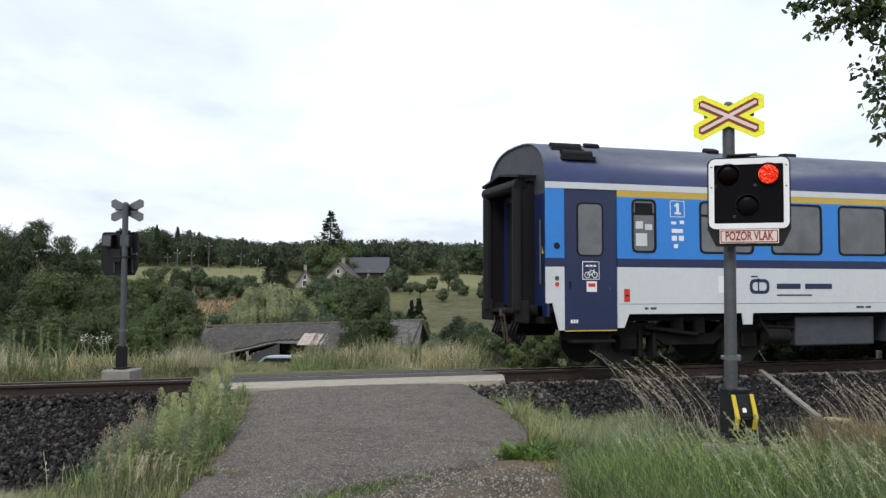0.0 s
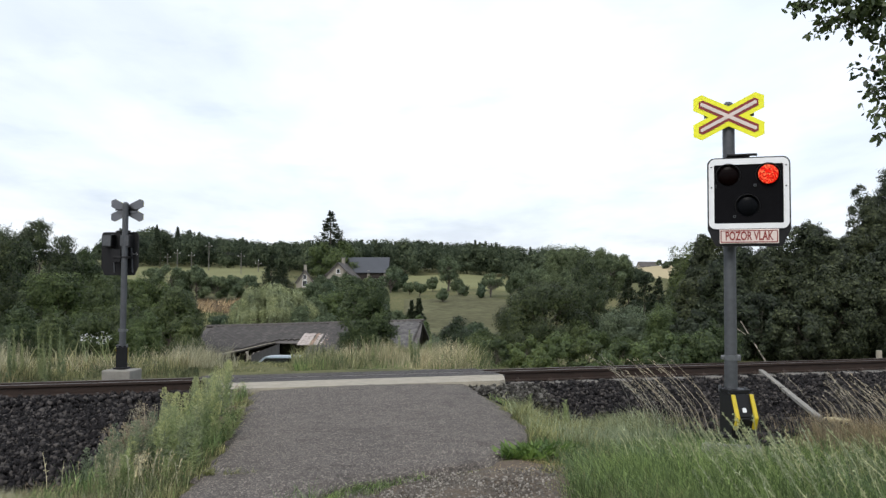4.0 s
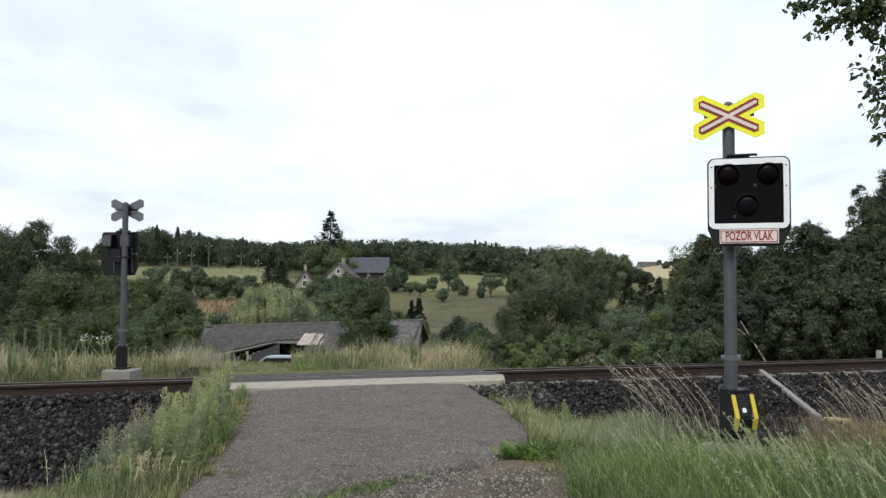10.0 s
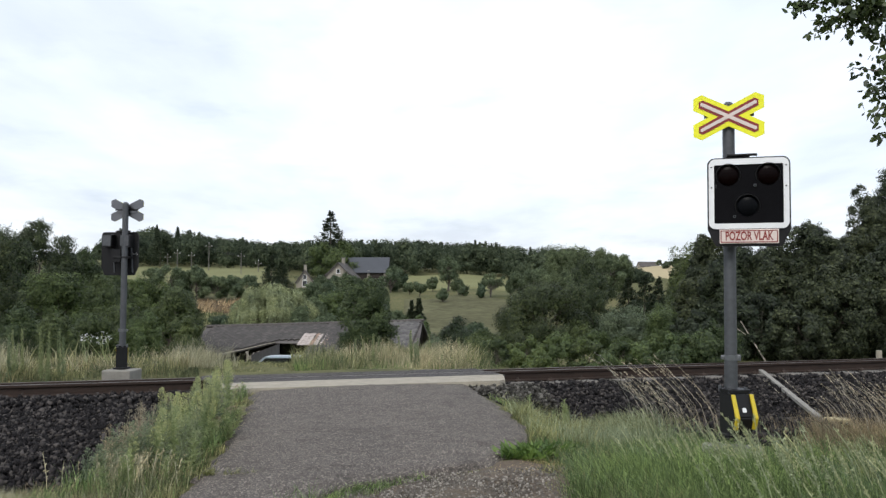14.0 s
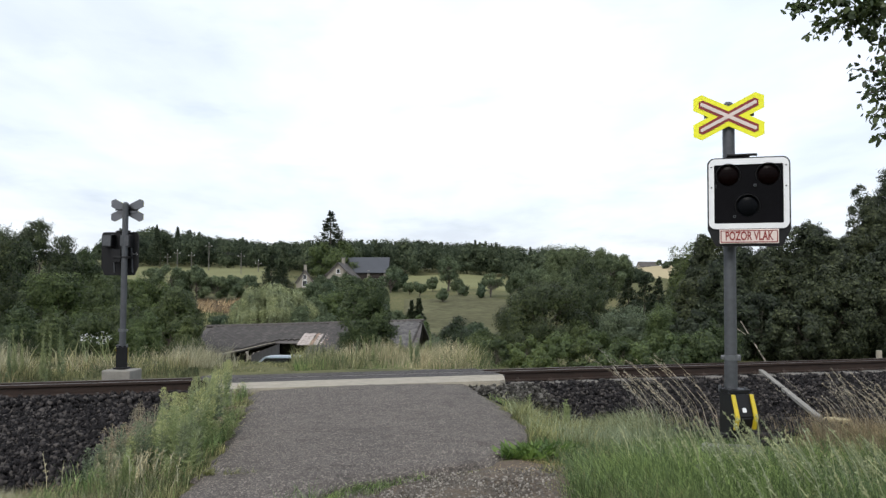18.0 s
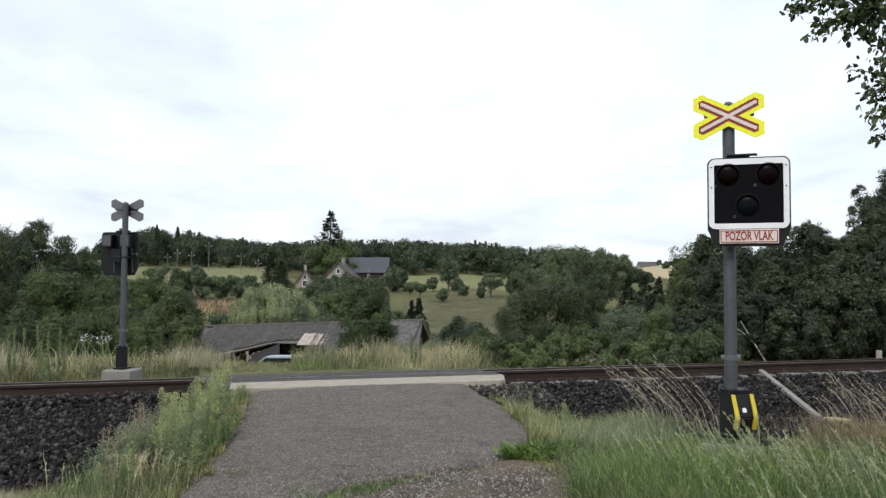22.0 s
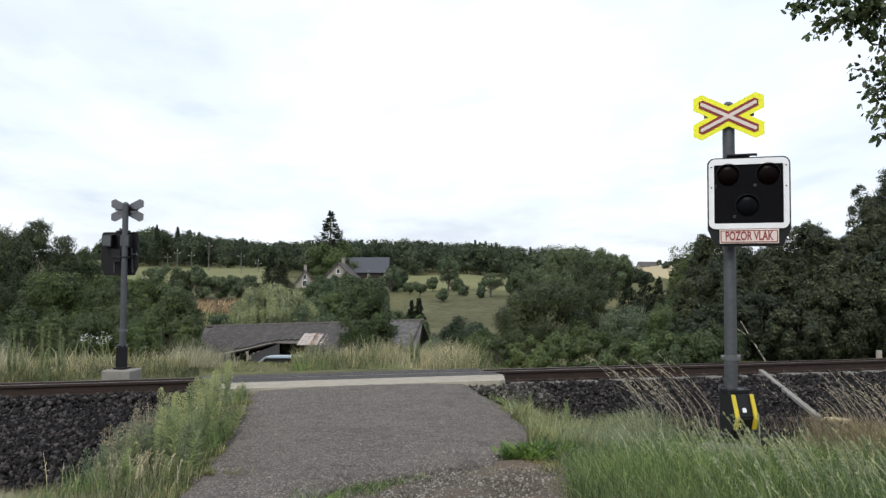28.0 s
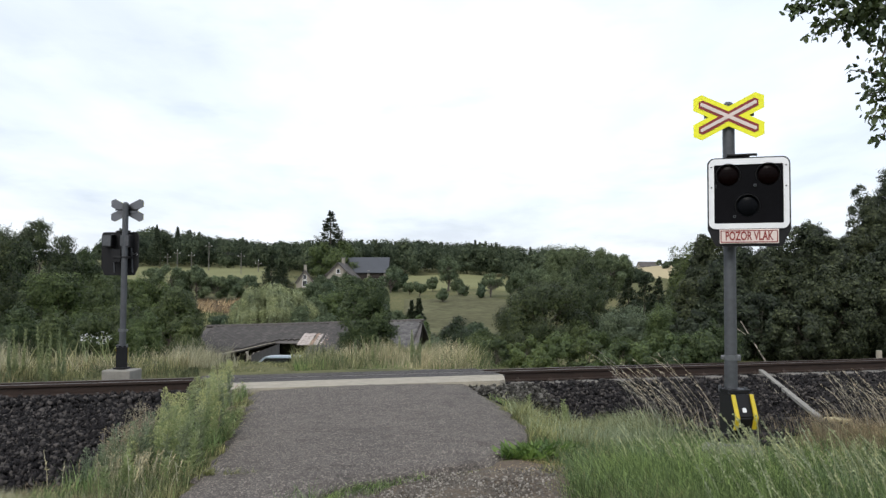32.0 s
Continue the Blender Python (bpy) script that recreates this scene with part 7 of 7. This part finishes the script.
def tussock(x, y, n, lo, hi, material, label, seed, wind, spread_=0.18, heads=16, thick=0.0026):
    """Tall seeding grass in one clump that sways as a whole."""
    r = np.random.default_rng(seed)
    z = float(surface_z(np.array([x]), np.array([y]))[0]) - 0.02
    px, py = r.normal(size=n) * spread_, r.normal(size=n) * spread_
    ob = part("tall_grass", stems_mesh("tall_grass", px, py, np.zeros(n), r.uniform(lo, hi, n), r, wind, 0.22, heads, thick), material)
    ob.matrix_world = pose(x, y, z)
    return tagged(ob, label, "grass", "swaying tall grasses")


SWAY = []
rs = random.Random(31)
for k in range(9):
    SWAY.append(tussock(rs.uniform(5.15, 5.75), rs.uniform(8.1, 9.0), 5, 0.45, 0.9, DRY_STALK, "tall dry seeding grass leaning in the wind before the ballast", 700 + k, (-0.72, 0.1), 0.14, 22, 0.0017))
for k in range(20):
    SWAY.append(tussock(rs.uniform(6.8, 9.4), rs.uniform(6.7, 8.2), 11, 0.32, 0.7, DRY_STALK, "tall dry seeding grass leaning in the wind", 740 + k, (-0.68, 0.05), 0.2, 22, 0.0017))
for k in range(23):
    SWAY.append(tussock(3.5 + 1.8 * rs.uniform(0, 1) ** 0.7, rs.uniform(4.5, 6.6), 7, 0.34, 0.56, SEED, "pale green seeding grass on the verge", 770 + k, (-0.38, 0.02), 0.22, 60))
for k in range(6):
    SWAY.append(tussock(rs.gauss(-0.5, 0.12), rs.gauss(7.45, 0.15), 26, 0.18, 0.36, STRAW_PALE, "dry seeding grass beside the lane", 800 + k, (0.1, 0.05)))


def fleabane(x, y, height, seed, material=WEED, label="upright leafy weed growing beside the lane"):
    """A tall weed: one stem, set all round with narrow leaves."""
    r = np.random.default_rng(seed)
    z = float(surface_z(np.array([x]), np.array([y]))[0]) - 0.02
    t = thing("weed", pose(x, y, z), label, "weed", "weeds beside the lane")
    n = int(620 * height)
    f = r.uniform(0.08, 1.0, n)
    a = r.uniform(0, 6.283, n)
    pos = np.stack([np.zeros(n), np.zeros(n), f * height], 1) + r.normal(size=(n, 3)) * 0.006
    d = np.stack([np.cos(a), np.sin(a), r.uniform(0.3, 1.1, n)], 1)
    ln = (0.05 * (1.1 - 0.75 * f) + 0.016) * r.uniform(0.6, 1.3, n)
    part("leaves", leaf_mesh("leaves", pos, d, ln, ln * 0.13 + 0.002, r), material, t)
    part("stem", tubes_mesh("stem", [tube(bent((0, 0, 0), (r.normal() * 0.03, r.normal() * 0.03, height), r, 0.02, 4), np.linspace(0.005, 0.002, 4), 5)]), material, t)
    return t


def plumed_weed(x, y, height, seed, leaf_mat, plume_mat, label, full=1.0):
    """A tall weed with narrow leaves and a loose cone of tiny flower heads."""
    r = np.random.default_rng(seed)
    z = float(surface_z(np.array([x]), np.array([y]))[0]) - 0.02
    t = thing("weed", pose(x, y, z), label, "weed", "weeds beside the lane")
    tip = np.array((r.normal() * 0.05 + 0.03, r.normal() * 0.05, height))
    n = int(330 * height)
    f = r.uniform(0.05, 0.8, n)
    a = r.uniform(0, 6.283, n)
    pos = tip * f[:, None] + r.normal(size=(n, 3)) * 0.006
    d = np.stack([np.cos(a), np.sin(a), r.uniform(0.1, 1.1, n)], 1)
    ln = (0.07 * (1.1 - 0.6 * f) + 0.01) * r.uniform(0.6, 1.3, n)
    part("leaves", leaf_mesh("leaves", pos, d, ln, ln * 0.12 + 0.002, r), leaf_mat, t)
    m = int(520 * height * full)
    g = r.uniform(0, 1, m) ** 0.8
    start = r.uniform(0.5, 0.62)
    reach = 0.046 * r.uniform(0.7, 1.25) * np.sin(np.pi * np.clip(0.12 + 0.88 * g, 0, 1)) ** 0.7 + 0.006
    a = r.uniform(0, 6.283, m)
    q = np.sqrt(r.uniform(0.05, 1, m)) * reach
    pos = tip * (start + (1 - start) * g)[:, None] + np.stack([np.cos(a) * q, np.sin(a) * q, q * 0.7], 1)
    d = np.stack([np.cos(a), np.sin(a), r.uniform(0.5, 1.6, m)], 1) + r.normal(size=(m, 3)) * 0.3
    ln = r.uniform(0.008, 0.02, m)
    tagged(part("plume", leaf_mesh("plume", pos, d, ln, ln * 0.5, r), plume_mat, t, "loose cone of tiny pale flower heads"), kind="stuff")
    part("stem", tubes_mesh("stem", [tube(bent((0, 0, 0), tip, r, 0.02, 4), np.linspace(0.005, 0.002, 4), 5)]), leaf_mat, t)
    return t


PLUME = foliage("pale_green_flower_heads", (0.3, 0.34, 0.18), (0.52, 0.55, 0.32), 0.65, 0.35, 0.2, 0.9)
GREY_WEED = foliage("grey_green_weed_leaves", (0.15, 0.19, 0.13), (0.32, 0.37, 0.26), 0.65, 0.3, 0.2, 0.9)
DEAD_WEED = foliage("dead_brown_weed", (0.24, 0.2, 0.16), (0.5, 0.44, 0.36), 0.75, 0.2, 0.15, 0.9)
for k in range(50):
    y = rs.uniform(7.75, 11.4)
    edge_ = float(road_edges(y)[0])
    off = 0.1 + abs(rs.gauss(0, 0.34))
    SWAY.append(plumed_weed(edge_ - off, y, rs.uniform(0.42, 0.76) * (1.0 if y > 8.6 else 0.9), 900 + k, WEED if k % 2 else GREY_WEED, PLUME, "tall pale green weed with a plumed top beside the lane"))
for k in range(32):
    y = rs.uniform(7.5, 9.4)
    SWAY.append(plumed_weed(float(road_edges(y)[0]) - rs.uniform(0.55, 0.98), y, rs.uniform(0.38, 0.66), 1100 + k, GREY_WEED, GREY_WEED, "grey-green leafy weed at the ballast's foot", 0.5))
for k in range(26):
    y = rs.uniform(8.2, 10.2)
    SWAY.append(plumed_weed(float(road_edges(y)[0]) - rs.uniform(0.7, 1.05), y, rs.uniform(0.5, 0.8), 1140 + k, DEAD_WEED, DEAD_WEED, "withered brown weed standing at the ballast's edge", 0.35))
for k in range(18):
    y = rs.uniform(8.2, 12.3)
    SWAY.append(plumed_weed(float(road_edges(y)[0]) - rs.uniform(-0.02, 0.3), y, rs.uniform(0.14, 0.32), 1170 + k, WEED, DEAD_WEED if k % 2 else PLUME, "low half-withered weed at the asphalt's edge", 0.7))
for k in range(7):
    y = rs.uniform(6.9, 7.7)
    SWAY.append(fleabane(float(road_edges(y)[0]) - rs.uniform(0.1, 0.6), y, rs.uniform(0.2, 0.36), 1200 + k))
for k in range(5):
    SWAY.append(fleabane(rs.uniform(4.5, 5.3), rs.uniform(9.4, 11.8), rs.uniform(0.3, 0.5), 980 + k))
for k in range(12):
    SWAY.append(fleabane(rs.uniform(-3.6, -2.2), rs.uniform(18.5, 20.0), rs.uniform(0.7, 1.15), 1000 + k, VERGE_WEED, "tall grey-green weed beyond the railway"))
for k in range(16):
    SWAY.append(fleabane(rs.uniform(3.0, 6.4), rs.uniform(18.0, 20.0), rs.uniform(0.5, 0.95), 1020 + k, VERGE_WEED, "tall grey-green weed beyond the crossing"))


def dock_plant(x, y, size, seed):
    """A rosette of broad leaves."""
    r = np.random.default_rng(seed)
    n = 260
    a = r.uniform(0, 6.283, n)
    pos = np.stack([np.cos(a) * 0.04, np.sin(a) * 0.04, np.zeros(n)], 1) + r.normal(size=(n, 3)) * (0.13, 0.07, 0.01)
    d = np.stack([np.cos(a), np.sin(a), r.uniform(0.25, 1.2, n)], 1)
    ln = size * r.uniform(0.6, 1.2, n)
    ob = part("dock_plant", leaf_mesh("dock_plant", pos, d, ln, ln * 0.24, r), DOCK)
    ob.matrix_world = pose(x, y, land_at(x, y) + 0.01)
    tagged(ob, "low broad-leaved green dock plant at the gravel's edge", "weed")


dock_plant(3.16, 7.6, 0.17, 1)
dock_plant(3.42, 7.68, 0.16, 2)

# white umbels among the grass beyond the track
r = np.random.default_rng(55)
for k in range(3):
    x, y = r.uniform(-2.3, -1.7), r.uniform(22.0, 23.2)
    z = land_at(x, y)
    t = thing("cow_parsley", pose(x, y, z), "white flowering umbel beyond the railway", "flower", "white umbels")
    stems, pos = [], []
    for j in range(4):
        top = np.array((r.normal() * 0.18, r.normal() * 0.15, r.uniform(0.5, 0.8)))
        stems.append(tube(bent((0, 0, 0), top, r, 0.05, 4), np.linspace(0.008, 0.004, 4), 5))
        pos.append(top + r.normal(size=(14, 3)) * (0.05, 0.05, 0.015))
    pos = np.concatenate(pos)
    part("stem", tubes_mesh("stem", stems), WEED, t)
    part("blossom", leaf_mesh("blossom", pos, r.normal(size=pos.shape) + (0, 0, 0.6), np.full(len(pos), 0.025), np.full(len(pos), 0.02), r), WHITE_PAINT, t, "white blossom")


# ---- what moves ----
def motions():
    # the coach runs off along the line
    speed = 23.27
    walk(coach, [(s, pose(COACH_START[0] + speed * s, TRACK_Y, 0)) for s in (0, 0.2, 0.5, 1, 2, 4, 8, 16, 24, 32)])
    # the red lights change over every half second, until the crossing opens again
    lit, dark = -0.249, -0.203
    for k, ob in enumerate(red_lights):
        place = Matrix.Translation((LAMP_X[k], 0, 2.535))
        on = k == 1
        rows = [(0.0, place @ pose(0, lit if on else dark, 0))]
        s = 0.1
        while s < 4.55:
            rows.append((s, place @ pose(0, lit if on else dark, 0)))
            on = not on
            rows.append((s + 1 / 15, place @ pose(0, lit if on else dark, 0)))
            s += 0.5
        if on:
            rows += [(4.6, place @ pose(0, lit, 0)), (4.7, place @ pose(0, dark, 0))]
        rows.append((32.0, place @ pose(0, dark, 0)))
        walk(ob, rows)
    # grasses sway, the cloud drifts
    g = random.Random(12)
    for ob in SWAY:
        home = ob.matrix_world.copy()
        ph, amp, beat = g.uniform(0, 6.28), g.uniform(1.0, 3.2), g.uniform(1.5, 2.6)
        rows = []
        for i in range(33):
            s = float(i)
            a = amp * (math.sin(ph + s * 6.283 / beat) + 0.5 * math.sin(ph * 2 + s * 6.283 / 5.7))
            rows.append((s, home @ pose(0, 0, 0, 0.4 * a, a, 0)))
        walk(ob, rows)
    home = apple_tree.matrix_world.copy()
    walk(apple_tree, [(float(s), home @ pose(0, 0, 0, 0.12 * math.sin(s * 1.9), 0.1 * math.sin(s * 1.3 + 1), 0)) for s in range(33)])
    walk(cloud_layer, [(0.0, pose(0, 0, 0)), (16.0, pose(-19, 4, 0)), (32.0, pose(-38, 8, 0))])


motions()
